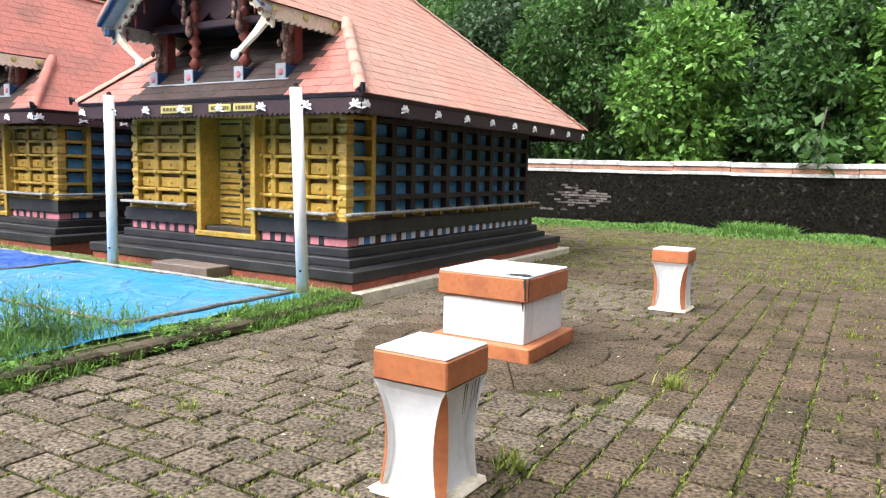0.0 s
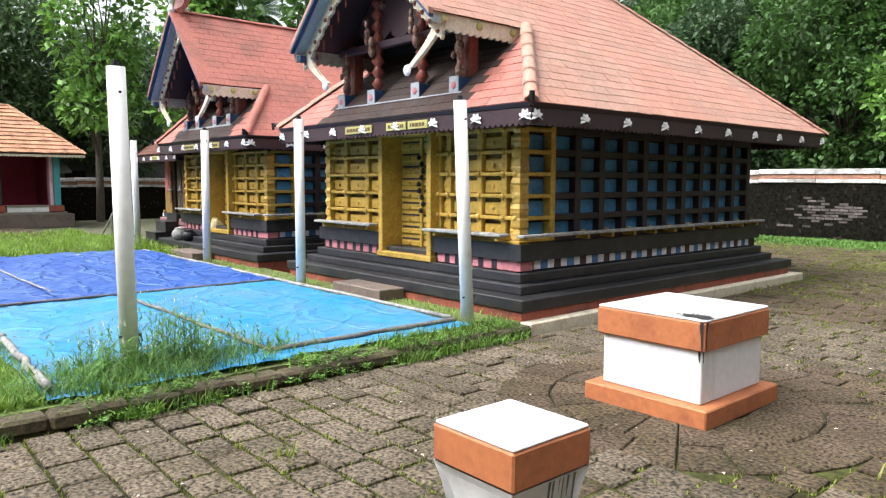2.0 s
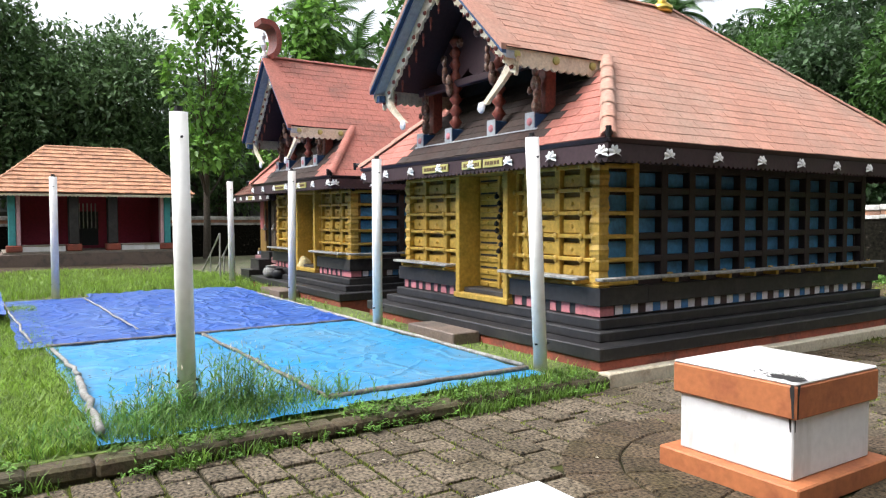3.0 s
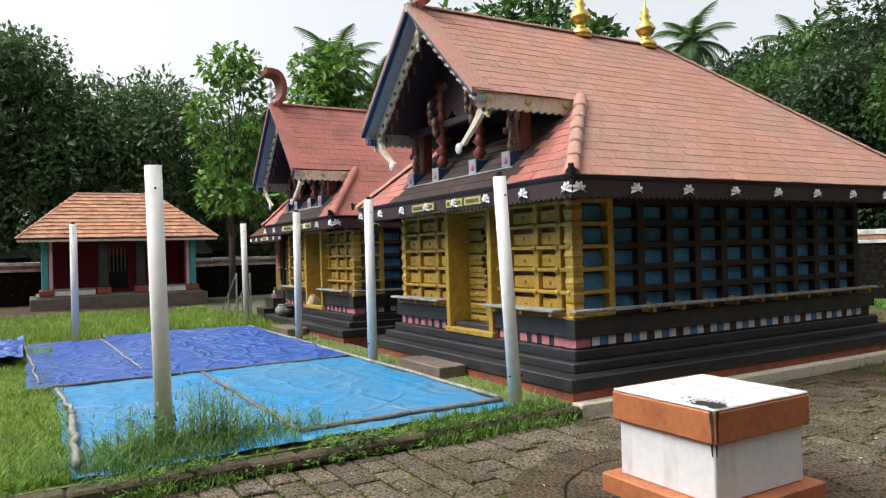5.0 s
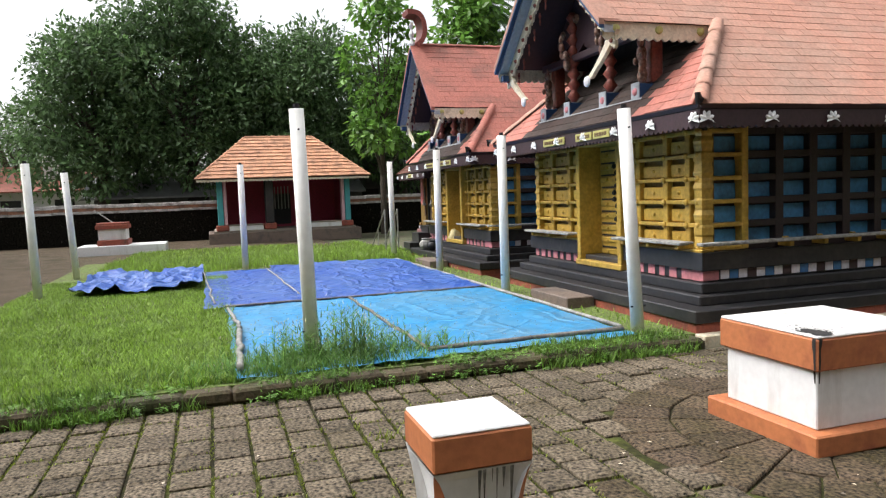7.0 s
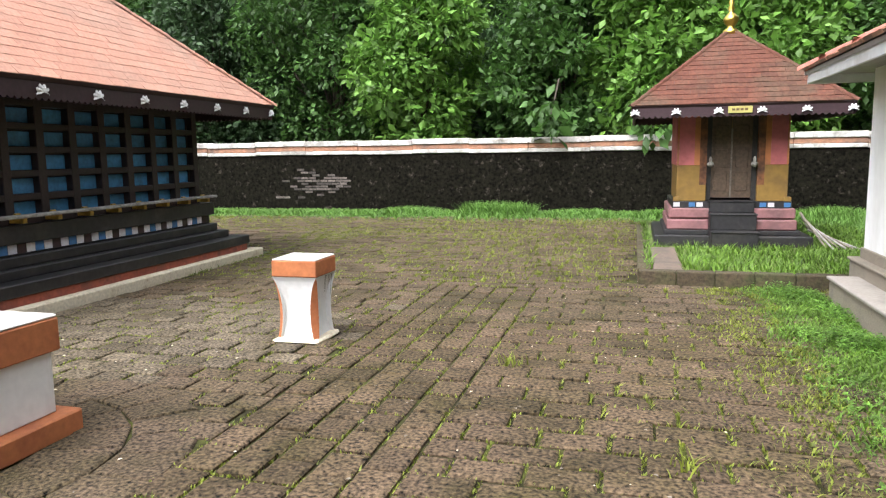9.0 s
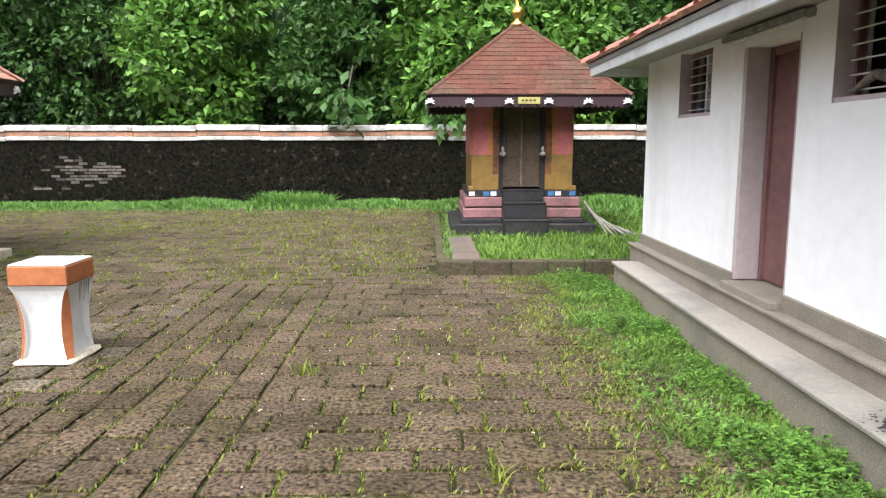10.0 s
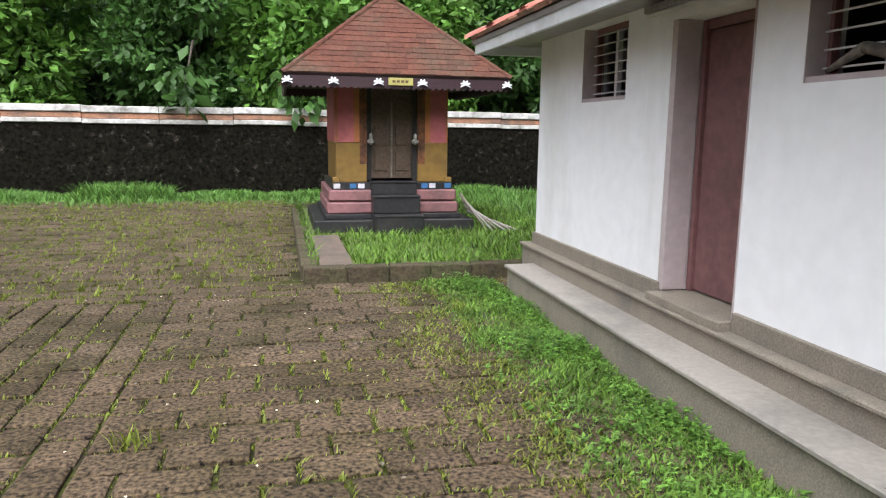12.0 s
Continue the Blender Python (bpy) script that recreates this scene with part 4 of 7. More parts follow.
        rosette(e, (x, ey0 + o - 0.003, zc), 0)
    if full:
        k = round((ey1 - ey0) / 0.82)
        for i in range(k + 1):
            rosette(e, (eave_hw - o + 0.003, ey0 + 0.1 + (ey1 - ey0 - 0.2) * i / k, zc), 90)
    for a, b in ((-0.68, -0.05), (0.27, 0.68), (0.72, 1.1)) if full else ((-0.4, 0.1),):
        sg = part("name_board", box(B(), door[0] + 0.35 + a, door[0] + 0.35 + b, ey0 + 0.008, ey0 + 0.028, zc - 0.05, zc + 0.05, bevel=0.004), M["yellow"], e, "yellow name board")
        x = door[0] + 0.35 + a + 0.05
        r4 = random.Random(int(abs(a) * 100))
        while x < door[0] + 0.35 + b - 0.06:
            w = r4.uniform(0.025, 0.06)
            part("lettering", box(B(), x, min(x + w, door[0] + 0.35 + b - 0.04), ey0 + 0.003, ey0 + 0.012, zc - 0.022, zc + 0.022), M["lettering"], sg)
            x += w + 0.016
    # gable
    gw = gable_hw
    sl = (ridge_z - gz) / gw
    for sx in (-1, 1):
        def rake(off0, off1, ya, yb, material, nm, lab=""):
            P = [(sx * (gw + 0.03), gz - 0.03 - off0), (0, ridge_z - off0), (0, ridge_z - off1), (sx * (gw + 0.03), gz - 0.03 - off1)]
            bmx = B()
            fr = [bmx.verts.new((x, ya, z)) for x, z in P]
            bk = [bmx.verts.new((x, yb, z)) for x, z in P]
            bmx.faces.new(fr)
            bmx.faces.new(bk[::-1])
            for i in range(4):
                bmx.faces.new((fr[i], bk[i], bk[(i + 1) % 4], fr[(i + 1) % 4]))
            bmesh.ops.recalc_face_normals(bmx, faces=bmx.faces)
            return part(nm, bmx, material, e, lab)
        rake(-0.02, 0.035, gy - 0.07, gy - 0.0, M[roofmat], "verge_board", "clay verge board")
        rake(-0.032, -0.02, gy - 0.07, gy + 0.19, M[roofmat], "verge_strip", "flat clay border along the gable edge")
        rake(0.037, 0.075, gy - 0.065, gy - 0.005, M["barge"], "soffit_board", "navy blue barge board")
        rake(0.05, 0.12, gy - 0.003, gy + 0.13, M["bargegrey"], "soffit_board", "grey-blue soffit board")
        if sx < 0:
            part("barge_foot", box(B(), *sorted((sx * (gw - 0.10), sx * (gw + 0.02))), gy + 0.02, gy + 0.12, gz - 0.22, gz - 0.13, bevel=0.008), M["barge"], e, "blue end block")
        # carved cream edging with deep round lobes
        bmx = B()
        k = 11
        cols = []
        for i in range(k * 6 + 1):
            t = i / (k * 6)
            x = sx * (gw + 0.02) * (1 - t)
            z = gz - 0.03 + (ridge_z - gz) * t - 0.06
            lobe = 0.20 + 0.055 * abs(math.sin(t * k * math.pi)) ** 0.7 + 0.018 * math.sin(t * k * 4 * math.pi)
            cols.append([bmx.verts.new((x, yy, zz)) for yy in (gy + 0.135, gy + 0.175) for zz in (z, z - lobe)])
        for a, b in zip(cols, cols[1:]):
            bmx.faces.new((a[0], b[0], b[1], a[1]))
            bmx.faces.new((a[2], a[3], b[3], b[2]))
            bmx.faces.new((a[1], b[1], b[3], a[3]))
        bmesh.ops.recalc_face_normals(bmx, faces=bmx.faces)
        part("carved_edging", bmx, M["cream"], e, "cream carved lobed edging")
        # pierced knobs along the edging
        for i in range(1, 12):
            t = (i - 0.5) / 11
            part("edging_knob", lathe(B(), ((0.032, 0), (0.026, 0.02), (0.008, 0.03)), 6, m=Matrix.Translation((sx * (gw + 0.02) * (1 - t), gy + 0.134, gz - 0.09 + (ridge_z - gz) * t - 0.19)) @ pose(0, 0, 0, 90)), M["carved"], e)
        bmx = B()
        prev = None
        for i in range(9):
            t = i / 8
            x = sx * (gw - 0.03 + 0.05 * math.sin(t * 3.1) - 0.55 * t)
            z = gz - 0.12 - 0.44 * t
            w = 0.085 - 0.04 * t + (0.02 if i == 8 else 0)
            ring = [bmx.verts.new((x + a, gy + 0.132 + b, z)) for a, b in ((-w, 0), (w, 0), (w, 0.05), (-w, 0.05))]
            if prev:
                for a in range(4):
                    bmx.faces.new((prev[a], prev[(a + 1) % 4], ring[(a + 1) % 4], ring[a]))
            else:
                bmx.faces.new(ring)
            prev = ring
        bmx.faces.new(prev[::-1])
        bmesh.ops.recalc_face_normals(bmx, faces=bmx.faces)
        part("barge_tail", bmx, M["cream"], e, "cream carved barge tail with a flower tip")
        part("tail_flower", lathe(B(), ((0.07, 0), (0.06, 0.02), (0.015, 0.035)), 9, m=Matrix.Translation((sx * (gw - 0.59), gy + 0.125, gz - 0.59)) @ pose(0, 0, 0, 90)), M["chkwhite"], e)
        # hanging turned drops
        for i in range(1, 8):
            t = i / 8
            x = sx * gw * (1 - t)
            z = gz + (ridge_z - gz) * t - 0.16
            part("drop", lathe(B(), ((0.006, -0.17), (0.016, -0.12), (0.008, -0.09), (0.022, -0.045), (0.01, -0.01), (0.02, 0)), 7, at=(x, gy + 0.24, z - 0.12)), M["carved"], e)
        # cream fascia under the gable's side eaves, with yellow roundels
        part("gable_fascia", scallop(B(), (sx * (gw + 0.01), gy + 0.0), (sx * (gw + 0.01), fy - 0.12), gz - 0.03, gz - 0.19, 0.11, 0.035, 0.03, (-sx, 0)), M["cream"], e, "cream scalloped fascia of the gable eave")
        for i in range(3):
            y = gy + 0.15 + (fy - gy - 0.4) * i / 2
            part("roundel", lathe(B(), ((0.05, 0), (0.045, 0.02), (0.02, 0.03)), 10, m=Matrix.Translation((sx * (gw + 0.012), y, gz - 0.10)) @ pose(0, 0, 0, 0, sx * 90)), M["yellow"], e)
    part("king_drop", lathe(B(), ((0.01, -0.42), (0.03, -0.36), (0.015, -0.3), (0.045, -0.2), (0.02, -0.12), (0.05, -0.04), (0.05, 0)), 10, at=(0, gy + 0.10, ridge_z - 0.16)), M["cream"], e, "cream turned pendant")
    # flat near-black back of the gable
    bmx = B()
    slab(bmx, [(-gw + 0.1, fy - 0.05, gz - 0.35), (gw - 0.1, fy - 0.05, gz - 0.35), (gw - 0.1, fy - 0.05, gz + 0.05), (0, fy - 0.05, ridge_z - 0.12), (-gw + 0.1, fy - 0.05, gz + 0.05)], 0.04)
    part("gable_wall", bmx, M["soot_and_unlit"], e, "dark carved gable back")
    for q in range(1, 6):
        t0, t1 = q / 7, (q + 1) / 7
        zb = gz + 0.12 + 0.16 * abs(q - 3) / 3
        xa, xb = -gw + 0.12 + (2 * gw - 0.24) * t0, -gw + 0.12 + (2 * gw - 0.24) * t1
        za, zc_ = ridge_z - 0.22 - sl * abs(xa), ridge_z - 0.22 - sl * abs(xb)
        P = [(xa, zb - 0.05), ((xa + xb) / 2, zb - 0.16), (xb, zb - 0.05), (xb, max(zc_, zb)), (0, ridge_z - 0.22) if q == 3 else ((xa + xb) / 2, max((za + zc_) / 2, zb)), (xa, max(za, zb))]
        bmx = B()
        slab(bmx, [(x_, gy + 0.72, z_) for x_, z_ in P], 0.03)
        part("carved_panel", bmx, M["fascia"], e, "dark red carved gable panel")
        part("panel_boss", lathe(B(), ((0.07, 0), (0.055, 0.03), (0.03, 0.04), (0.012, 0.06)), 8, m=Matrix.Translation(((xa + xb) / 2, gy + 0.717, (zb + max((za + zc_) / 2, zb)) / 2)) @ pose(0, 0, 0, 90)), M["statue"], e)
    part("tie_beam", box(B(), -gw + 0.1, gw - 0.1, gy + 0.66, gy + 0.76, gz - 0.10, gz + 0.0, bevel=0.012), M["fascia"], e)
    # sill of the gable with blue and white blocks, turned posts and stucco figures
    sy0 = gy + 0.70
    sz = eave_z + sy * (sy0 - 0.1 - ey0) + 0.0
    part("gable_sill", box(B(), -gw + 0.15, gw - 0.15, sy0 - 0.13, sy0 + 0.12, sz - 0.08, sz + 0.01, bevel=0.008), M["bargegrey"], e, "white painted gable sill")
    xs = [-gw + 0.28, -gw * 0.32, gw * 0.32, gw - 0.28]
    for i, x in enumerate(xs):
        part("post_base", box(B(), x - 0.085, x + 0.085, sy0 - 0.115, sy0 + 0.20, sz - 0.06, sz + 0.18, bevel=0.008), M["barge"], e, "blue post base")
        part("base_face", box(B(), x - 0.082, x + 0.082, sy0 - 0.125, sy0 - 0.113, sz - 0.015, sz + 0.195), M["bargegrey"], e, "pale painted face")
        part("base_flower", lathe(B(), ((0.05, 0), (0.04, 0.012), (0.02, 0.018)), 8, m=Matrix.Translation((x, sy0 - 0.124, sz + 0.09)) @ pose(0, 0, 0, 90)), M["pink"], e)
        if i in (1, 2):
            f = B()
            for (a, c, z, rr) in ((0, 0, 0.0, 0.07), (0.05, -0.05, 0.1, 0.05), (-0.05, -0.05, 0.13, 0.045), (0, -0.08, 0.22, 0.05), (0.02, -0.1, 0.32, 0.035)):
                bmesh.ops.create_icosphere(f, subdivisions=2, radius=rr, matrix=Matrix.Translation((x + a, sy0 - 0.10 + c, gz - 0.12 + z)) @ Matrix.Diagonal((0.8, 0.8, 1.5, 1)))
            part("bracket_figure", f, M["statue"], e, "weathered painted stucco bracket carving", True)
            prof = [(0.04, 0.2)]
            top = ridge_z - sl * abs(x) - 0.35 - sz
            nb = 8
            for q in range(nb):
                z = 0.2 + (top - 0.2) * q / nb
                d = (top - 0.2) / nb
                prof += [(0.045, z + 0.02), (0.092, z + d * 0.5), (0.045, z + d * 0.97)]
            part("turned_post", lathe(B(), prof, 12, at=(x, sy0, sz)), M["carved"], e, "red beaded turned post", True)
        else:
            part("square_post", box(B(), x - 0.07, x + 0.07, sy0 + 0.06, sy0 + 0.22, sz + 0.2, gz + 0.05, bevel=0.012), M["carved"], e)
            f = B()
            r5 = random.Random(i)
            for (a, c, z, r) in ((0, 0, 0.28, 0.075), (0.01, 0, 0.42, 0.06), (-0.015, 0, 0.54, 0.075), (0, -0.02, 0.67, 0.05), (0.08, -0.05, 0.5, 0.035), (-0.08, -0.04, 0.46, 0.035), (0.06, -0.06, 0.34, 0.04), (0, 0, 0.76, 0.035)):
                bmesh.ops.create_icosphere(f, subdivisions=2, radius=r, matrix=Matrix.Translation((x + a, sy0 - 0.02 + c, sz + z)) @ Matrix.Diagonal((0.9, 0.8, 1.35, 1)))
            st = part("bracket_figure", f, M["statue"], e, "weathered painted stucco bracket carving", True)
    if horn:
        # the curled crest at the gable's point
        bmx = B()
        k = 18
        prev = None
        for i in range(k + 1):
            t = i / k
            a = radians(-70) + radians(168) * t
            y = gy + 0.0 + 0.20 * math.cos(a) - (0.12 * (t - 0.8) / 0.2 if t > 0.8 else 0)
            z = ridge_z + 0.31 + 0.33 * math.sin(a)
            w = 0.26 - 0.05 * t
            th = 0.05
            dvec = Vector((0, math.cos(a) * th, math.sin(a) * th))
            c = Vector((0, y, z))
            ring = [bmx.verts.new(c + Vector((sw, 0, 0)) + dv) for sw, dv in ((-w, dvec), (w, dvec), (w, -dvec), (-w, -dvec))]
            if prev:
                for q in range(4):
                    bmx.faces.new((prev[q], prev[(q + 1) % 4], ring[(q + 1) % 4], ring[q]))
            else:
                bmx.faces.new(ring)
            prev = ring
        bmx.faces.new(prev[::-1])
        bmesh.ops.recalc_face_normals(bmx, faces=bmx.faces)
        part("crest_horn", bmx, M["carved"], e, "curled red-brown gable crest")
        part("crest_figure", lathe(B(), ((0.04, -0.2), (0.07, -0.1), (0.03, 0.0), (0.06, 0.1), (0.02, 0.2), (0.05, 0.28), (0.01, 0.36)), 9, at=(0, gy - 0.03, ridge_z + 0.12)), M["rosette"], e, "white stucco crest figure")
    for y in finials:
        part("finial", lathe(B(), ((0.16, -0.05), (0.17, 0.03), (0.10, 0.09), (0.06, 0.12), (0.13, 0.2), (0.16, 0.27), (0.11, 0.35), (0.05, 0.4), (0.09, 0.45), (0.05, 0.5), (0.07, 0.55), (0.02, 0.62), (0.008, 0.74)), 18, at=(0, y - y0, ridge_z)), M["brass"], e, "polished brass pot finial", True)
    return e


hall(-7.86, 7.13, 2.02, 5.47, 2.68, 6.56, 13.90, 2.405, 4.86, 1.50, 6.22, 10.72, "latticed temple hall with gold front and clay tile roof", (-0.45, 0.52), 0.91, 2.20,
     ((0, 0.3, 0.68, 1.0), (0, 0.14, 0.55, 0.85, 1.0)), "tile", "tile", True, True, (9.10, 10.45))
hall(-13.85, 7.13, 1.87, 3.47, 2.15, 6.55, 11.3, 2.37, 4.74, 1.30, 6.18, 9.3, "smaller latticed temple hall with gold front and red tile roof", (-0.42, 0.42), 0.92, 2.12,
     ((0, 0.36, 0.7, 1.0), (0, 0.36, 0.7, 1.0)), "tilered", "tilered", True, True, ())


# ---- steps before the halls ----
tagged(obj("entrance_step", box(B(), -8.45, -7.36, 6.22, 6.62, 0.08, 0.24, bevel=0.012), M["brownstep"]), "brown cement step before the gold door", "step")
tagged(obj("entrance_step", box(B(), -14.4, -13.3, 6.2, 6.6, 0.08, 0.24, bevel=0.012), M["brownstep"]), "brown cement step before the smaller hall", "step")
struct("kerb_strip", box(B(), -5.44, -5.2, 6.62, 13.35, -0.05, 0.10, bevel=0.012), M["cream"], "cream cement strip along the hall plinth", "kerb")


# ---- tiled pyramid shrines ----
def shrine(cx, y0, hw, depth, eave_out, eave_z, apex_z, label, base_z, finial=True, small=False):
    """A little shrine: coloured body on a stepped base under a pyramid of tiles."""
    e = thing("small_shrine", (cx, y0, 0), label, "shrine", "small shrines")
    part("base_slab", box(B(), -hw - 0.32, hw + 0.32, -0.32, depth + 0.32, base_z - 0.1, base_z + 0.10, bevel=0.012), M["dark"], e, "dark base slab")
    part("base_moulding", box(B(), -hw - 0.17, hw + 0.17, -0.17, depth + 0.17, base_z + 0.10, base_z + 0.17, bevel=0.01), M["dark"], e)
    part("base_moulding", box(B(), -hw - 0.13, hw + 0.13, -0.13, depth + 0.13, base_z + 0.17, base_z + 0.33, bevel=0.02), M["rosemauve"], e, "dull rose painted moulding")
    part("base_moulding", box(B(), -hw - 0.11, hw + 0.11, -0.11, depth + 0.11, base_z + 0.345, base_z + 0.50, bevel=0.02), M["rosemauve"], e, "dull rose painted moulding")
    part("check_band", box(B(), -hw - 0.06, hw + 0.06, -0.06, depth + 0.06, base_z + 0.50, base_z + 0.60, bevel=0.006), M["dark"], e)
    k = 15
    for i in range(k):
        x = -hw - 0.05 + (2 * hw + 0.1) * (i + 0.5) / k
        if i % 3 != 1:
            part("check", box(B(), x - 0.045, x + 0.045, -0.068, -0.058, base_z + 0.52, base_z + 0.585), M["chkblue"] if i % 3 == 2 else M["chkwhite"], e)
    z0, zm, z1 = base_z + 0.60, base_z + 1.15, eave_z - 0.02
    dw = 0.36
    for sx in (-1, 1):
        a, b = sorted((sx * dw, sx * hw))
        part("wall", box(B(), a, b, 0, depth, z0, zm, bevel=0.01), M["ochre"], e, "ochre lower wall")
        part("wall", box(B(), a, b, 0.012, depth - 0.012, zm, z1), M["orangewall"], e, "apricot upper wall")
        a, b = sorted((sx * (hw - 0.25), sx * (hw - 0.03)))
        part("wall_panel", box(B(), a, b, -0.004, 0.05, zm + 0.004, z1), M["pinkwall"], e, "rose painted panel")
        part("wall_panel", box(B(), sx * hw - 0.012, sx * hw + 0.006, 0.05, depth - 0.05, zm + 0.004, z1), M["pinkwall"], e, "rose painted panel")
        a, b = sorted((sx * (dw - 0.0), sx * (dw + 0.10)))
        part("soot_stain", box(B(), a, b, -0.004, 0.03, z0 + 0.25, z1), M["sootwash"], e, "wall beside the door blackened by lamp soot")
        part("corner_stub", box(B(), sx * hw - 0.05, sx * hw + 0.05, -0.05, 0.05, z0, z0 + 0.07, bevel=0.008), M["ochre"], e)
        part("hanging_lamp", lathe(B(), ((0.01, -0.06), (0.05, -0.03), (0.05, 0.0), (0.02, 0.02), (0.025, 0.06), (0.01, 0.1)), 10, at=(sx * (dw - 0.05), -0.05, z0 + 0.58)), M["greywood"], e, "grey hanging lamp")
    part("rear_wall", box(B(), -dw, dw, depth - 0.2, depth, z0, z1), M["ochre"], e)
    part("door_frame", box(B(), -dw, -dw + 0.07, 0.06, 0.16, z0 + 0.02, z1), M["soot_and_unlit"], e, "sooty door frame")
    part("door_frame", box(B(), dw - 0.07, dw, 0.06, 0.16, z0 + 0.02, z1), M["soot_and_unlit"], e, "sooty door frame")
    for a, b in ((-dw + 0.07, -0.006), (0.006, dw - 0.07)):
        lf = part("door_leaf", box(B(), a, b, 0.11, 0.15, z0 + 0.05, z1), M["doorwood"], e, "sooty wooden door leaf")
        for q in range(3):
            zz = z0 + 0.15 + q * 0.36
            part("door_panel", box(B(), a + 0.05, b - 0.05, 0.095, 0.112, zz, zz + 0.28, bevel=0.008), M["doorwood"], lf)
    part("door_bar", box(B(), -0.012, 0.012, 0.085, 0.108, z0 + 0.05, z1 - 0.3, bevel=0.004), M["batten"], e, "pale door strip")
    for i, (a, b, c) in enumerate(((base_z - 0.08, base_z + 0.20, -0.66), (base_z + 0.20, base_z + 0.44, -0.42), (base_z + 0.44, base_z + 0.62, -0.16))):
        part("step", box(B(), -0.32, 0.32, c, 0.0, a, b - 0.02, bevel=0.01), M["dark"], e, "dark grey step")
        part("tread", box(B(), -0.33, 0.33, c - 0.012, 0.0, b - 0.02, b, bevel=0.004), M["dark"], e)
    # roof
    cy = depth / 2
    R = hw + eave_out
    Ry = depth / 2 + eave_out
    apex = (0, cy, apex_z)
    C = [(-R, cy - Ry, eave_z), (R, cy - Ry, eave_z), (R, cy + Ry, eave_z), (-R, cy + Ry, eave_z)]
    bm = B()
    for a, b in zip(C, C[1:] + C[:1]):
        slab(bm, [a, b, apex], 0.04)
    part("roof_slab", bm, M["fascia"], e)
    h = apex_z - eave_z
    for o, al, up, half, dist, flip in (((0, cy - Ry, eave_z + 0.004), (1, 0, 0), (0, Ry, h), R, Ry, False), ((0, cy + Ry, eave_z + 0.004), (1, 0, 0), (0, -Ry, h), R, Ry, True),
                                        ((R, cy, eave_z + 0.004), (0, 1, 0), (-R, 0, h), Ry, R, False), ((-R, cy, eave_z + 0.004), (0, 1, 0), (R, 0, h), Ry, R, True)):
        LL = math.hypot(dist, h)
        quads("roof_tiles", tile_rows(o, al, up, [(-half, 0), (half, 0), (0, LL)], 0.22, 0.12, 0.010, seed=11), M["tiledark"], e, tuple(f[::-1] for f in BOXF) if flip else BOXF)
    for c in C:
        ridge_caps(c, apex, 0.045, e, M["tiledark"], 0.25)
    f0, f1 = eave_z - 0.15, eave_z - 0.03
    for i in range(4):
        a, b = C[i], C[(i + 1) % 4]
        mid = Vector(((a[0] + b[0]) / 2, (a[1] + b[1]) / 2 - cy))
        inw = (-mid).normalized()
        part("fascia", scallop(B(), (a[0] + inw.x * 0.02, a[1] + inw.y * 0.02), (b[0] + inw.x * 0.02, b[1] + inw.y * 0.02), f1, f0, 0.085, 0.03, 0.03, inw), M["fascia"], e, "maroon scalloped fascia")
    for i in range(6):
        x = -R + 0.05 + (2 * R - 0.1) * i / 5
        rosette(e, (x, cy - Ry + 0.015, (f0 + f1) / 2), 0, 0.07)
    # near-black board under the shrine eaves
    part("soffit", box(B(), -R + 0.06, R - 0.06, cy - Ry + 0.06, cy + Ry - 0.06, eave_z - 0.05, eave_z - 0.03), M["soot_and_unlit"], e)
    sg = part("name_board", box(B(), -0.16, 0.16, cy - Ry - 0.004, cy - Ry + 0.016, f0 + 0.02, f1 - 0.005, bevel=0.004), M["yellow"], e, "yellow name board")
    for i in range(4):
        part("lettering", box(B(), -0.11 + i * 0.056, -0.07 + i * 0.056, cy - Ry - 0.009, cy - Ry, f0 + 0.055, f0 + 0.085), M["lettering"], sg)
    if finial:
        part("finial", lathe(B(), ((0.12, -0.08), (0.12, -0.02), (0.05, 0.03), (0.10, 0.10), (0.12, 0.16), (0.07, 0.23), (0.03, 0.27), (0.06, 0.32), (0.03, 0.37), (0.045, 0.41), (0.01, 0.48), (0.005, 0.58)), 16, at=(0, cy, apex_z)), M["brass"], e, "polished brass pot finial", True)
    return e


plat = struct("shrine_platform", box(B(), 0.75, 4.2, 11.68, 17.4, -0.1, 0.14), M["turf"], "grassy raised platform of the small shrine", "platform")
for i in range(8):
    part("edge_stone", box(B(), 0.73 + i * 0.43, 0.73 + (i + 1) * 0.43 - 0.008, 11.62, 11.80, -0.05, 0.165, bevel=0.012), M["kerb"], plat)
for i in range(12):
    part("edge_stone", box(B(), 0.71, 0.90, 11.82 + i * 0.45, 11.82 + (i + 1) * 0.45 - 0.008, -0.05, 0.165, bevel=0.012), M["kerb"], plat)
part("landing", box(B(), 0.9, 1.25, 11.8, 13.9, 0.14, 0.158, bevel=0.004), M["brownstep"], plat, "brown cement path")
shrine(2.07, 14.55, 0.79, 1.6, 0.69, 2.22, 3.46, "small rose and ochre shrine under a pyramid of brown tiles", 0.20)
shrine(-17.3, 7.45, 0.8, 1.7, 0.5, 2.2, 3.4, "small apricot shrine beside the smaller hall", 0.2, False)
sticks = thing("firewood_bundle", (3.1, 14.2, 0.14), "grey sticks and fronds leaning on the shrine base", "sticks")
for i in range(6):
    part("stick", tube(B(), (-0.08 + 0.035 * i, 0.22 + 0.05 * i, 0.50 - 0.055 * i), (0.20 + 0.09 * i, -0.25 + 0.06 * (i % 3), 0.02), 0.020, 0.013, 7), M["greywood" if i % 2 else "batten"], sticks)


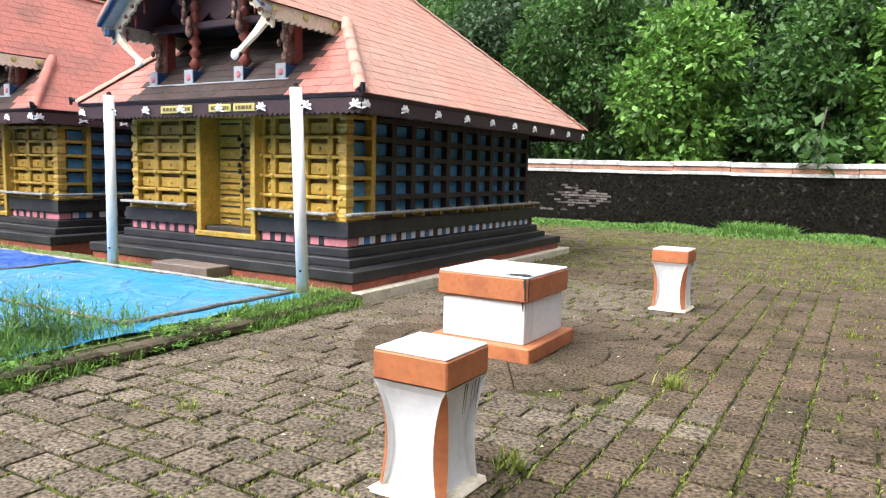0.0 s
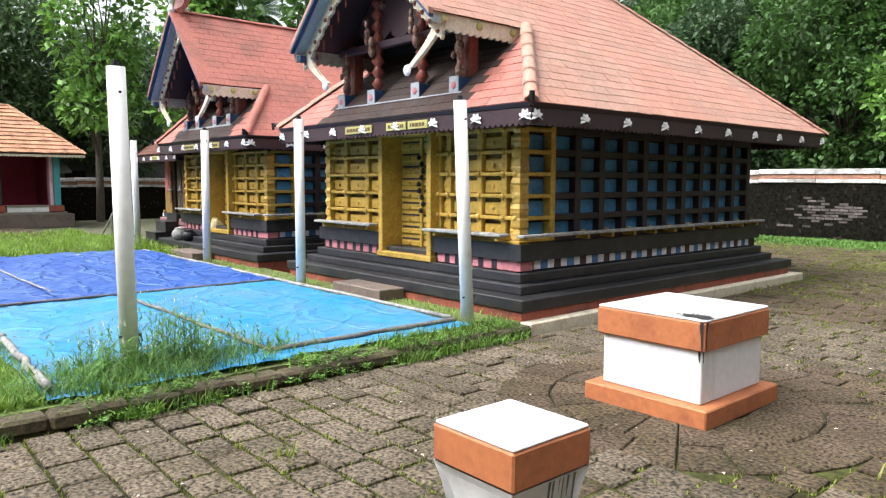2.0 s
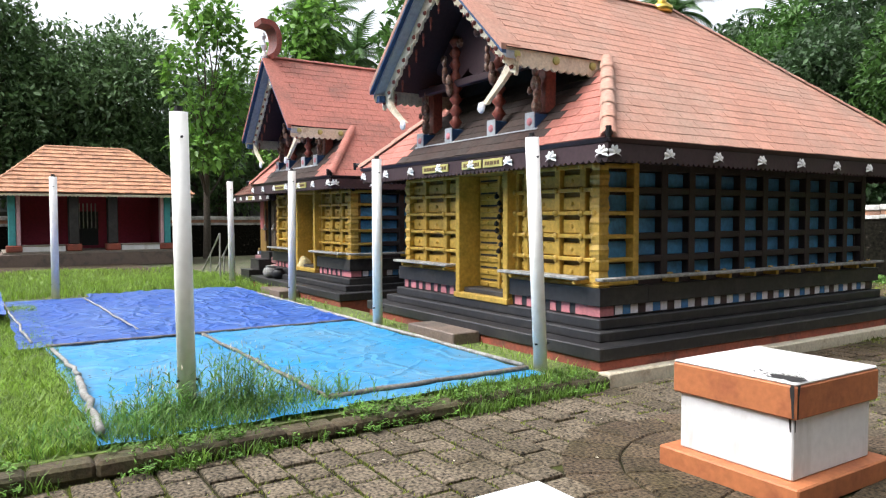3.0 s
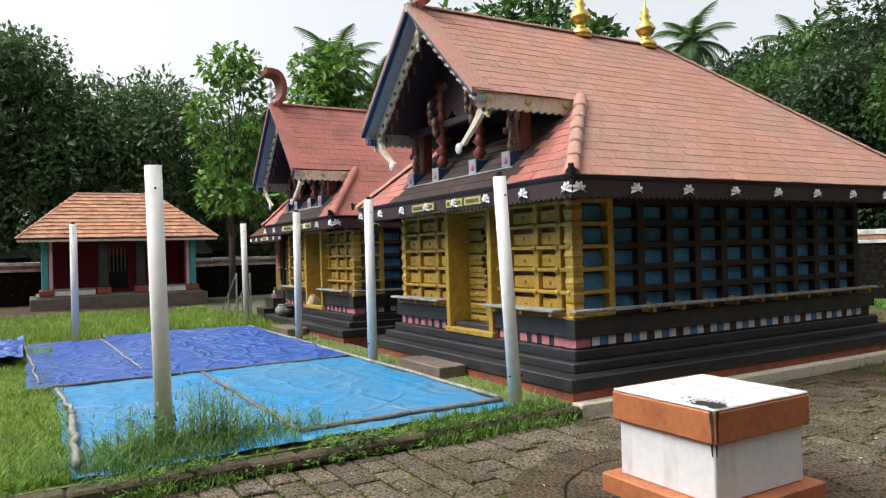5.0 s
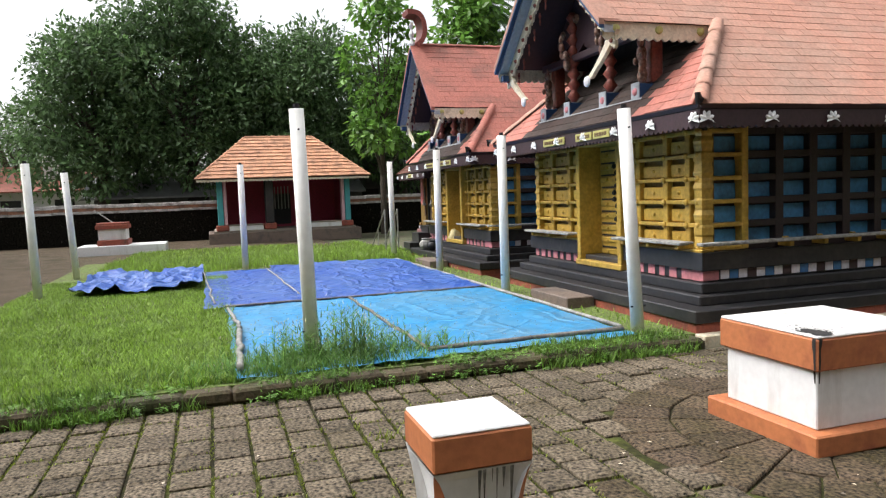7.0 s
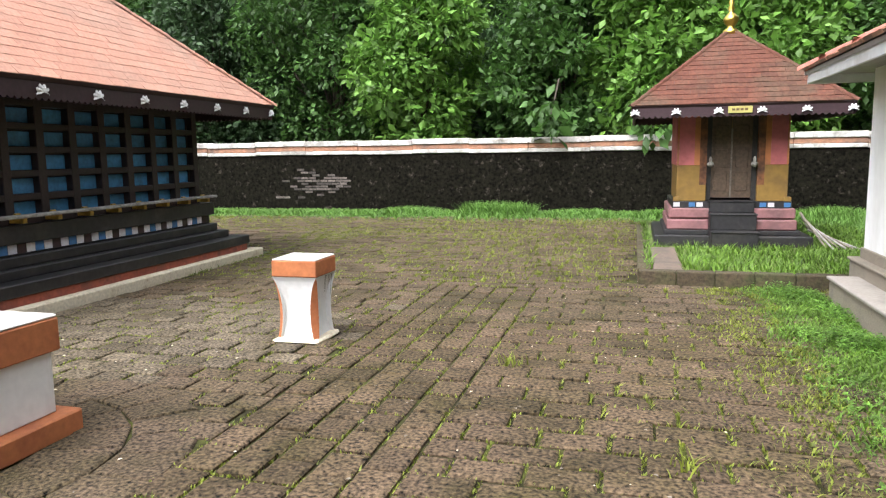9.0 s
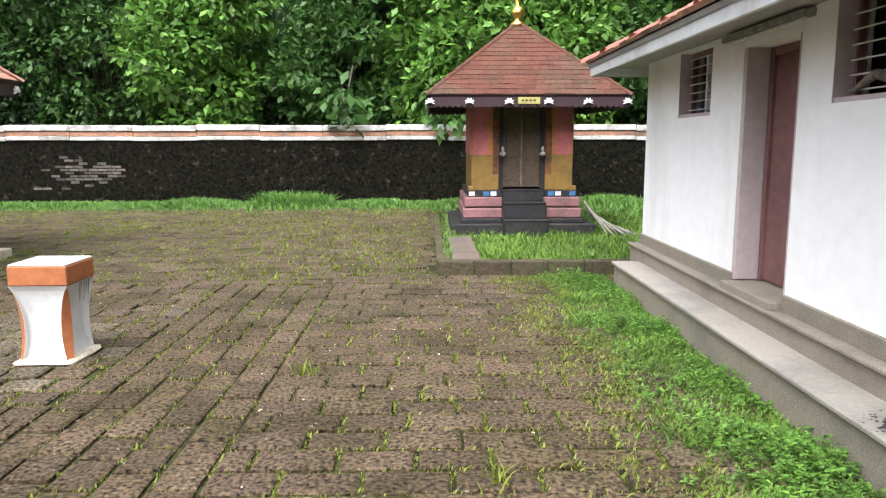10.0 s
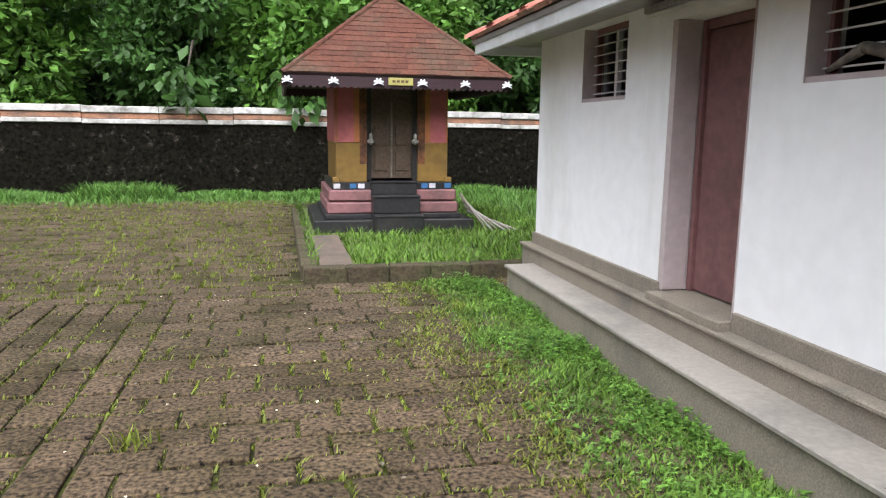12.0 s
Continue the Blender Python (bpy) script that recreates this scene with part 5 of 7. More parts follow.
# ---- white service building ----
wb = thing("service_building", (3.0, 6.43, 0), "white plastered service building with mauve door and tile eave", "building")
LN = 4.82
wins = ((0.44, 1.21, 1.775, 2.42), (3.05, 3.83, 1.77, 2.36))
d0, d1, dzt = 1.60, 2.38, 2.24
fl = 0.49
edges = sorted([0.0, LN, d0, d1] + [w for a in wins for w in a[:2]])
for a, b in zip(edges, edges[1:]):
    m = (a + b) / 2
    gap = None
    if d0 < m < d1:
        gap = (fl, dzt)
    for w in wins:
        if w[0] < m < w[1]:
            gap = w[2:]
    if gap is None:
        part("wall", box(B(), 0, 0.22, a, b, fl, 2.75), M["limewash"], wb)
    else:
        if gap[0] > fl + 0.05:
            part("wall", box(B(), 0, 0.22, a, b, fl, gap[0]), M["limewash"], wb)
        part("wall", box(B(), 0, 0.22, a, b, gap[1], 2.75), M["limewash"], wb)
part("side_wall", box(B(), 0.22, 4.2, 0, 0.2, fl, 2.75), M["limewash"], wb)
part("side_wall", box(B(), 0.22, 4.2, LN - 0.2, LN, fl, 2.75), M["limewash"], wb)
part("rear_wall", box(B(), 4.0, 4.2, 0.2, LN - 0.2, fl, 2.75), M["limewash"], wb)
part("inner_floor", box(B(), 0.22, 4.0, 0.2, LN - 0.2, fl - 0.1, fl), M["concrete"], wb)
part("inner_ceiling", box(B(), 0.22, 4.0, 0.2, LN - 0.2, 2.65, 2.72), M["soffit"], wb)
# black sheet added behind the windows, its colour standing for the unlit room
part("inner_screen", box(B(), 1.6, 1.65, 0.2, LN - 0.2, fl, 2.65), M["soot_and_unlit"], wb)
part("plinth", box(B(), -0.10, 4.3, -0.10, LN + 0.10, 0.0, 0.425, bevel=0.006), M["concrete"], wb, "speckled cement plinth")
part("plinth_edge", box(B(), -0.125, 4.32, -0.12, LN + 0.12, 0.40, 0.43, bevel=0.008), M["concrete"], wb)
part("skirting", box(B(), -0.025, 0.2, -0.025, d0 - 0.02, 0.428, 0.54, bevel=0.005), M["concrete"], wb)
part("skirting", box(B(), -0.025, 0.2, d1 + 0.02, LN + 0.025, 0.428, 0.54, bevel=0.005), M["concrete"], wb)
part("threshold", box(B(), -0.11, 0.25, d0 - 0.016, d1 + 0.016, 0.428, 0.485, bevel=0.006), M["concrete"], wb)
part("step_riser", box(B(), -0.375, -0.1, -3.2, LN - 0.28, -0.1, 0.24), M["concrete"], wb)
part("step_tread", box(B(), -0.40, -0.099, -3.2, LN - 0.25, 0.24, 0.27, bevel=0.006), M["step"], wb, "smooth cement step tread")
part("plinth", box(B(), -0.1, 4.3, -3.2, -0.1, 0.0, 0.425, bevel=0.006), M["concrete"], wb, "speckled cement plinth")
# a recessed bay at the near end
part("side_wall", box(B(), 0.55, 0.75, -3.2, 0.0, 0.425, 2.75), M["mauve_light"], wb, "pale mauve recessed bay")
bm = B()
r8 = random.Random(31)
for i in range(260):
    a, q = r8.random() * 6.283, abs(r8.gauss(0, 0.5))
    cx, cy, rr = -0.235 + math.cos(a) * 0.17 * q, 0.0 + math.sin(a) * 0.20 * q, r8.uniform(0.003, 0.016) / (0.6 + q)
    if -0.39 < cx - rr and cx + rr < -0.11:
        bm.faces.new([bm.verts.new((cx + rr * math.cos(k * 1.047) * r8.uniform(0.6, 1.2), cy + rr * math.sin(k * 1.047) * r8.uniform(0.6, 1.2), 0.2722 + 0.00001 * i)) for k in range(6)])
tagged(part("soot_patch", bm, M["soot_and_unlit"], wb), "scattered soot stain on the step", kind="stuff")
# door
part("door_reveal", box(B(), -0.006, 0.17, d1 - 0.012, d1 + 0.05, fl + 0.002, dzt, bevel=0.004), M["mauve_light"], wb, "pale mauve door reveal")
part("door_reveal", box(B(), -0.004, 0.17, d0 - 0.004, d0 + 0.010, fl + 0.002, dzt), M["mauve_light"], wb, "pale mauve door reveal")
part("door_frame", box(B(), 0.172, 0.25, d0 + 0.012, d0 + 0.03, fl + 0.002, dzt - 0.004), M["doorwood"], wb)
part("door_frame", box(B(), 0.172, 0.25, d1 - 0.06, d1 - 0.014, fl + 0.002, dzt - 0.004), M["mauve"], wb, "mauve wooden door frame")
part("door_frame", box(B(), 0.172, 0.25, d0 + 0.032, d1 - 0.077, dzt - 0.065, dzt - 0.004), M["mauve"], wb)
dl = part("door_leaf", box(B(), 0.195, 0.235, d0 + 0.032, d1 - 0.062, fl + 0.012, dzt - 0.067, bevel=0.004), M["mauve"], wb, "mauve painted steel door")
part("handle", tube(B(), (0.165, d0 + 0.12, 1.42), (0.165, d0 + 0.12, 1.58), 0.012, n=8), M["iron"], dl)
part("latch", box(B(), 0.15, 0.196, d0 + 0.09, d0 + 0.15, 1.22, 1.25), M["iron"], dl)
for a, b, z0, z1 in wins:
    wdw = part("window_frame", box(B(), 0.10, 0.16, a, a + 0.045, z0, z1), M["mauve_light"], wb, "barred window")
    part("side_frame", box(B(), 0.12, 0.16, b - 0.03, b - 0.005, z0, z1), M["mauve"], wdw)
    part("sill", box(B(), 0.01, 0.19, a, b, z0 - 0.0, z0 + 0.03), M["mauve_light"], wdw)
    part("head", box(B(), 0.10, 0.16, a + 0.045, b - 0.045, z1 - 0.045, z1), M["mauve"], wdw)
    part("mullion", box(B(), 0.11, 0.15, (a + b) / 2 - 0.02, (a + b) / 2 + 0.02, z0 + 0.03, z1 - 0.045), M["grille"], wdw)
    part("reveal", box(B(), 0.002, 0.19, b - 0.004, b + 0.004, z0, z1), M["mauve_light"], wdw, "pale mauve reveal")
    k = 7
    for i in range(k):
        z = z0 + 0.07 + (z1 - z0 - 0.13) * i / (k - 1)
        part("bar", tube(B(), (0.09, a + 0.02, z), (0.09, b - 0.02, z), 0.0055, n=6), M["grille"], wdw)
bm = tube(B(), (0.07, wins[0][0] + 0.1, 1.85), (0.09, wins[0][0] + 0.5, 1.95), 0.035, 0.028, 8)
tube(bm, (0.09, wins[0][0] + 0.5, 1.95), (0.07, wins[0][0] + 0.7, 1.86), 0.03, 0.012, 8)
tagged(obj("cloth_roll", bm, M["batten"], None, True), "rolled brown-grey cloth stuck behind the window bars", "cloth").matrix_basis = Matrix.Translation((3.0, 6.43, -0.03))
# tube light above the door
tl = thing("tube_light", (2.97, 8.62, 2.34), "grey tube light fitting above the door", "light")
part("batten", box(B(), -0.05, 0.03, -0.75, 0.5, -0.03, 0.02, bevel=0.006), M["greywood"], tl)
part("tube", tube(B(), (-0.03, -0.72, -0.045), (-0.03, 0.47, -0.045), 0.016, n=8), M["grille"], tl)
# eave
ov = 0.52
part("fascia", box(B(), -ov, -ov + 0.03, -3.2, LN + ov, 2.285, 2.415, bevel=0.006), M["gutter"], wb, "white eave board")
part("fascia", box(B(), -ov + 0.03, 4.7, LN + ov - 0.03, LN + ov, 2.285, 2.415, bevel=0.006), M["gutter"], wb, "white eave board")
part("soffit", box(B(), -ov + 0.03, 0.0, -3.2, LN + ov - 0.03, 2.38, 2.41), M["soffit"], wb)
part("soffit", box(B(), 0.0, 4.6, LN, LN + ov - 0.03, 2.38, 2.41), M["soffit"], wb)
pitch = 0.52
top = 2.42 + pitch * 2.6
bm = B()
slab(bm, [(-ov - 0.03, LN + ov + 0.03, 2.42), (-ov - 0.03, -3.2, 2.42), (2.1, -3.2, top), (2.1, LN + ov - 2.6, top)], 0.04)
slab(bm, [(4.75, LN + ov + 0.03, 2.42), (-ov - 0.03, LN + ov + 0.03, 2.42), (2.1, LN + ov - 2.6, top)], 0.04)
slab(bm, [(4.75, -3.2, 2.42), (4.75, LN + ov + 0.03, 2.42), (2.1, LN + ov - 2.6, top), (2.1, -3.2, top)], 0.04)
part("roof_slab", bm, M["soffit"], wb)
LL = math.hypot(2.62, top - 2.42)
quads("roof_tiles", tile_rows((-ov - 0.05, 0, 2.425), (0, 1, 0), (2.62, 0, top - 2.42), [(-3.2, 0), (LN + ov + 0.04, 0), (LN + ov - 2.6, LL), (-3.2, LL)], 0.24, 0.28, 0.03, seed=21), M["tileservice"], wb, tuple(f[::-1] for f in BOXF), "weathered red eave tiles")
quads("roof_tiles", tile_rows((0, LN + ov + 0.05, 2.425), (1, 0, 0), (0, -2.62, top - 2.42), [(-ov - 0.04, 0), (4.75, 0), (2.1, LL)], 0.24, 0.28, 0.03, seed=22), M["tileservice"], wb, tuple(f[::-1] for f in BOXF), "weathered red eave tiles")
ridge_caps((-ov - 0.04, LN + ov + 0.04, 2.44), (2.1, LN + ov - 2.6, top + 0.02), 0.08, wb, M["tilered"])
# oil lamp on a bracket
lamp = thing("wall_oil_lamp", (2.99, 6.60, 1.685), "black iron oil lamp hung on a wall bracket", "oil lamp")
bm = tube(B(), (0, 0, 0.085), (-0.10, 0, 0.095), 0.008, n=8)
box(bm, -0.008, 0.004, -0.018, 0.018, 0.06, 0.11)
part("bracket", bm, M["iron"], lamp)
part("hanger", lathe(B(), ((0.008, -0.06), (0.017, -0.035), (0.008, -0.01), (0.02, 0.02), (0.017, 0.05), (0.007, 0.08), (0.011, 0.105)), 9, at=(-0.095, 0, 0)), M["iron"], lamp)
part("lamp_bowl", lathe(B(), ((0.03, -0.095), (0.055, -0.08), (0.07, -0.06), (0.064, -0.058), (0.012, -0.064)), 12, at=(-0.095, 0, 0)), M["iron"], lamp)


# ---- far pavilion, pedestal, neighbours ----
pv = thing("pavilion", (-28.0, 4.78, 0), "open crimson pavilion with teal corner posts under orange tiles", "pavilion")
part("base", box(B(), -3.0, 0.15, -2.95, 2.95, -0.05, 0.42, bevel=0.02), M["brownstep"], pv, "brown cement base")
part("floor_slab", box(B(), -2.9, 0.0, -2.75, 2.75, 0.42, 0.5, bevel=0.01), M["concrete"], pv)
part("rear_wall", box(B(), -2.75, -2.6, -2.5, 2.5, 0.5, 2.5), M["crimson"], pv)
for sy in (-1, 1):
    a, b = sorted((sy * 2.35, sy * 2.5))
    part("side_wall", box(B(), -2.6, -0.35, a, b, 0.5, 2.5), M["crimson"], pv)
    part("corner_post", box(B(), -0.38, -0.02, sy * 2.47 - 0.11, sy * 2.47 + 0.11, 0.72, 2.47, bevel=0.02), M["teal"], pv, "teal corner post")
    part("post_edge", box(B(), -0.36, -0.0, sy * 2.28 - 0.06, sy * 2.28 + 0.06, 0.72, 2.47, bevel=0.02), M["palepink"], pv, "pale pink post edge")
    part("post_foot", box(B(), -0.45, 0.05, sy * 2.42 - 0.24, sy * 2.42 + 0.24, 0.5, 0.72, bevel=0.03), M["red"], pv)
    part("pillar", box(B(), -0.36, -0.02, sy * 0.62 - 0.17, sy * 0.62 + 0.17, 0.74, 2.47, bevel=0.03), M["dark"], pv, "dark stone pillar")
    part("post_foot", box(B(), -0.42, 0.04, sy * 0.62 - 0.24, sy * 0.62 + 0.24, 0.5, 0.74, bevel=0.03), M["red"], pv)
    a, b = sorted((sy * 0.9, sy * 2.2))
    part("seat_wall", box(B(), -0.35, 0.0, a, b, 0.5, 0.68, bevel=0.01), M["white"], pv, "white low seat wall")
    part("seat_top", box(B(), -0.42, 0.03, a, b, 0.68, 0.73, bevel=0.008), M["concrete"], pv)
part("gate_leaf", box(B(), -2.58, -2.56, -0.55, 0.45, 0.6, 1.9), M["iron"], pv, "dark grille door")
for i in range(7):
    part("gate_bar", box(B(), -2.55, -2.52, -0.5 + i * 0.14, -0.46 + i * 0.14, 1.25, 2.2), M["farwhite"], pv)
bm = B()
ez, rz_ = 2.50, 4.20
E_ = [(-3.5, -3.3, ez), (0.55, -3.3, ez), (0.55, 3.3, ez), (-3.5, 3.3, ez)]
R0, R1 = (-1.48, -1.35, rz_), (-1.48, 1.35, rz_)
slab(bm, [E_[1], E_[2], R1, R0], 0.05)
slab(bm, [E_[3], E_[0], R0, R1], 0.05)
slab(bm, [E_[0], E_[1], R0], 0.05)
slab(bm, [E_[2], E_[3], R1], 0.05)
part("roof_slab", bm, M["fascia"], pv)
LL = math.hypot(2.03, rz_ - ez)
M["tileorange"] = mat("orange_roof_tile", (0.50, 0.25, 0.14), 0.75, grain=20, amount=0.2, stain=(0.16, 0.08, 0.05), stain_scale=2.5, stain_amount=0.35, island=0.2, bump=0.25)
quads("roof_tiles", tile_rows((0.57, 0, ez + 0.005), (0, 1, 0), (-2.03, 0, rz_ - ez), [(-3.3, 0), (3.3, 0), (1.35, LL), (-1.35, LL)], 0.24, 0.22, 0.035, seed=31), M["tileorange"], pv, label="orange interlocking tiles")
L2 = math.hypot(1.95, rz_ - ez)
for sy in (-1, 1):
    quads("roof_tiles", tile_rows((-1.48, sy * 3.32, ez + 0.005), (1, 0, 0), (0, -sy * 1.95, rz_ - ez), [(-2.03, 0), (2.03, 0), (0, L2)], 0.24, 0.22, 0.035, seed=32), M["tileorange"], pv, BOXF if sy < 0 else tuple(f[::-1] for f in BOXF))
    ridge_caps((0.55, sy * 3.3, ez), (-1.48, sy * 1.35, rz_), 0.07, pv, M["tileorange"])
ridge_caps((-1.48, -1.35, rz_), (-1.48, 1.35, rz_), 0.08, pv, M["tileorange"])
part("fascia", scallop(B(), (0.52, -3.28), (0.52, 3.28), ez - 0.02, ez - 0.10, 0.12, 0.03, 0.03, (-1, 0)), M["cream"], pv, "pale scalloped eave board")
part("skylight", box(B(), 0.0, 0.02, -0.15, 0.15, -0.1, 0.1, m=Matrix.Translation((-0.55, 0.2, 3.28))), M["sheet"], pv)

pd = thing("flag_pedestal", (-25.6, -1.2, 0), "white and red square pedestal on a low white platform", "pedestal")
part("platform", box(B(), -0.7, 0.7, -1.05, 1.65, -0.05, 0.32, bevel=0.02), M["white"], pd)
part("platform", box(B(), -0.6, 0.62, -0.45, 0.5, 0.32, 0.50, bevel=0.015), M["red"], pd)
part("block", box(B(), -0.43, 0.43, -0.43, 0.43, 0.50, 0.86, bevel=0.01), M["white"], pd)
part("cap", box(B(), -0.5, 0.5, -0.5, 0.5, 0.86, 1.0, bevel=0.012), M["red"], pd)
part("cap", box(B(), -0.46, 0.46, -0.46, 0.46, 1.0, 1.07, bevel=0.012), M["red"], pd)
part("rod", tube(B(), (0, 0, 1.05), (-0.3, -0.6, 1.5), 0.02, n=6), M["greywood"], pd, "leaning stick")


def far_house(at, w, d, h, wallm, roofm, label, flat=False, storeys=1, rz=0):
    e = thing("far_house", (*at, 0), label, "house", rz=rz)
    part("wall", box(B(), -d, 0, -w / 2, w / 2, -0.1, h), wallm, e)
    if flat:
        part("roof", box(B(), -d - 0.4, 0.4, -w / 2 - 0.4, w / 2 + 0.4, h, h + 0.18, bevel=0.02), roofm, e)
        part("parapet", box(B(), -d, -0.02, -w / 2, w / 2, h + 0.18, h + 0.5), wallm, e)
    else:
        bmx = B()
        slab(bmx, [(0.6, -w / 2 - 0.5, h), (0.6, w / 2 + 0.5, h), (-d / 2, w / 2 + 0.5, h + d * 0.22), (-d / 2, -w / 2 - 0.5, h + d * 0.22)], 0.08)
        slab(bmx, [(-d - 0.6, w / 2 + 0.5, h), (-d - 0.6, -w / 2 - 0.5, h), (-d / 2, -w / 2 - 0.5, h + d * 0.22), (-d / 2, w / 2 + 0.5, h + d * 0.22)], 0.08)
        part("roof", bmx, roofm, e)
    for s_ in range(storeys):
        k = max(1, round(w / 3))
        for i in range(k):
            y = -w / 2 + w * (i + 0.5) / k
            z = 0.9 + s_ * 3.0
            # panes in flat black, standing for the dark rooms inside
            wd = part("window", box(B(), -0.02, 0.03, y - 0.5, y + 0.5, z, z + 1.2), M["soot_and_unlit"], e)
            part("sill", box(B(), 0.0, 0.1, y - 0.6, y + 0.6, z - 0.1, z), wallm, wd)
    return e


hs = far_house((-44, -8.5), 8, 7, 2.6, M["farwhite"], M["tilered"], "white bungalow with red roof band beyond the wall", False)
part("water_tank", box(B(), -2.6, -1.0, 1.5, 3.2, 3.3, 4.6, bevel=0.03), M["farwhite"], hs, "white rooftop tank room")
far_house((-38, 3.0), 13, 5, 2.0, M["fargrey"], M["sheet"], "long low shed with grey sheet roof beyond the wall")
far_house((-41, 14), 9, 8, 6.2, M["fargrey"], M["fargrey"], "dark grey two-storey house behind the trees", True, 2)
far_house((-11.5, 32), 6, 5, 1.9, M["farwhite"], M["tilered"], "tile-roofed cottage beyond the compound wall", rz=-90)


# ---- trees ----
def leaf_cloud(name, blobs, count, size, material, parent, seed, droop=0.3, aspect=0.45, folded=True):
    """A crown: many pointed leaves strewn in the outer shells of overlapping clumps, each clump uneven."""
    g = np.random.default_rng(seed)
    verts, faces = [], []
    vol = np.array([b[3] ** 2 for b in blobs])
    pick = g.choice(len(blobs), count, p=vol / vol.sum())
    C = np.array([b[:3] for b in blobs])[pick]
    R = np.array([b[3] for b in blobs])[pick]
    d = g.normal(size=(count, 3))
    d /= np.linalg.norm(d, axis=1)[:, None]
    rad = R * (0.55 + 0.5 * g.random(count) ** 0.6)
    wob = 1 + 0.25 * np.sin(d[:, 0] * 7 + seed) * np.sin(d[:, 2] * 6 + seed * 2) + 0.15 * np.sin(d[:, 1] * 11)
    P = C + d * (rad * wob)[:, None] * np.array([1, 1, 0.85])
    dirs = d * 0.7 + g.normal(size=(count, 3)) * 0.7
    dirs[:, 2] -= droop
    dirs /= np.linalg.norm(dirs, axis=1)[:, None]
    side = np.cross(dirs, g.normal(size=(count, 3)) * 0.5 + np.array([0, 0, 1.0]))
    side /= np.linalg.norm(side, axis=1)[:, None] + 1e-9
    S = size * (0.6 + 0.8 * g.random(count))
    nr = np.cross(side, dirs)
    a = P
    b = P + dirs * (S * 0.5)[:, None] + side * (S * aspect * 0.5)[:, None] + nr * (S * 0.08)[:, None]
    c = P + dirs * S[:, None]
    e = P + dirs * (S * 0.5)[:, None] - side * (S * aspect * 0.5)[:, None] + nr * (S * 0.08)[:, None]
    V = np.stack((a, b, c, e), 1).reshape(-1, 3)
    me = bpy.data.meshes.new(name)
    me.vertices.add(len(V))
    me.vertices.foreach_set("co", V.ravel())
    idx = np.arange(count) * 4
    F = np.stack((idx, idx + 1, idx + 2, idx, idx + 2, idx + 3), 1).reshape(-1, 3)
    me.loops.add(F.size)
    me.loops.foreach_set("vertex_index", F.ravel())
    me.polygons.add(len(F))
    me.polygons.foreach_set("loop_start", np.arange(len(F)) * 3)
    me.polygons.foreach_set("loop_total", np.full(len(F), 3))
    me.update()
    me.materials.append(material)
    ob = new(name, me)
    ob.parent = parent
    return ob


def tree(at, h, r, trunk_r, leafm, count, size, seed, label, low=0.3, name="tree", clumps=16, group="trees beyond the wall", aspect=0.45):
    e = thing(name, (*at, 0), label, "tree", group)
    g = random.Random(seed)
    bm = B()
    lean = Vector((g.uniform(-0.06, 0.06), g.uniform(-0.06, 0.06), 1))
    p = Vector((0, 0, -0.1))
    fork = h * (low + 0.15)
    pts = [p]
    for i in range(4):
        pts.append(Vector((lean.x * fork * (i + 1) / 4 + g.uniform(-0.06, 0.06), lean.y * fork * (i + 1) / 4, fork * (i + 1) / 4)))
    for i, (a, b) in enumerate(zip(pts, pts[1:])):
        tube(bm, a, b, trunk_r * (1.2 - 0.15 * i), trunk_r * (1.05 - 0.15 * i), 9, False)
    blobs = []
    for i in range(clumps):
        a = i * 2.4 + g.uniform(-0.5, 0.5)
        q = g.random()
        zz = h * (low + (1 - low) * (0.08 + 0.84 * (i + 0.5) / clumps)) + g.uniform(-0.3, 0.3)
        k = math.sin(math.pi * min(0.95, max(0.12, (zz / h - low) / (1 - low) * 0.75 + 0.18)))
        rr = r * k * (0.35 + 0.45 * q)
        br = r * g.uniform(0.28, 0.46)
        blobs.append((math.cos(a) * rr + lean.x * zz, math.sin(a) * rr + lean.y * zz, min(zz, h - br * 0.7), br))
    blobs.append((lean.x * h, lean.y * h, h - r * 0.3, r * 0.32))
    for b in blobs:
        start = pts[-1] if b[2] > fork else pts[2]
        mid = start.lerp(Vector(b[:3]), 0.55) + Vector((g.uniform(-0.2, 0.2), g.uniform(-0.2, 0.2), g.uniform(0, 0.3)))
        tube(bm, start, mid, trunk_r * 0.4, trunk_r * 0.22, 6, False)
        tube(bm, mid, Vector(b[:3]), trunk_r * 0.22, trunk_r * 0.07, 5, False)
    part("trunk", bm, M["bark"], e, "grey-brown trunk and limbs", True)
    tagged(leaf_cloud("crown", blobs, count, size, leafm, e, seed, aspect=aspect), "crown of leaves")
    return e


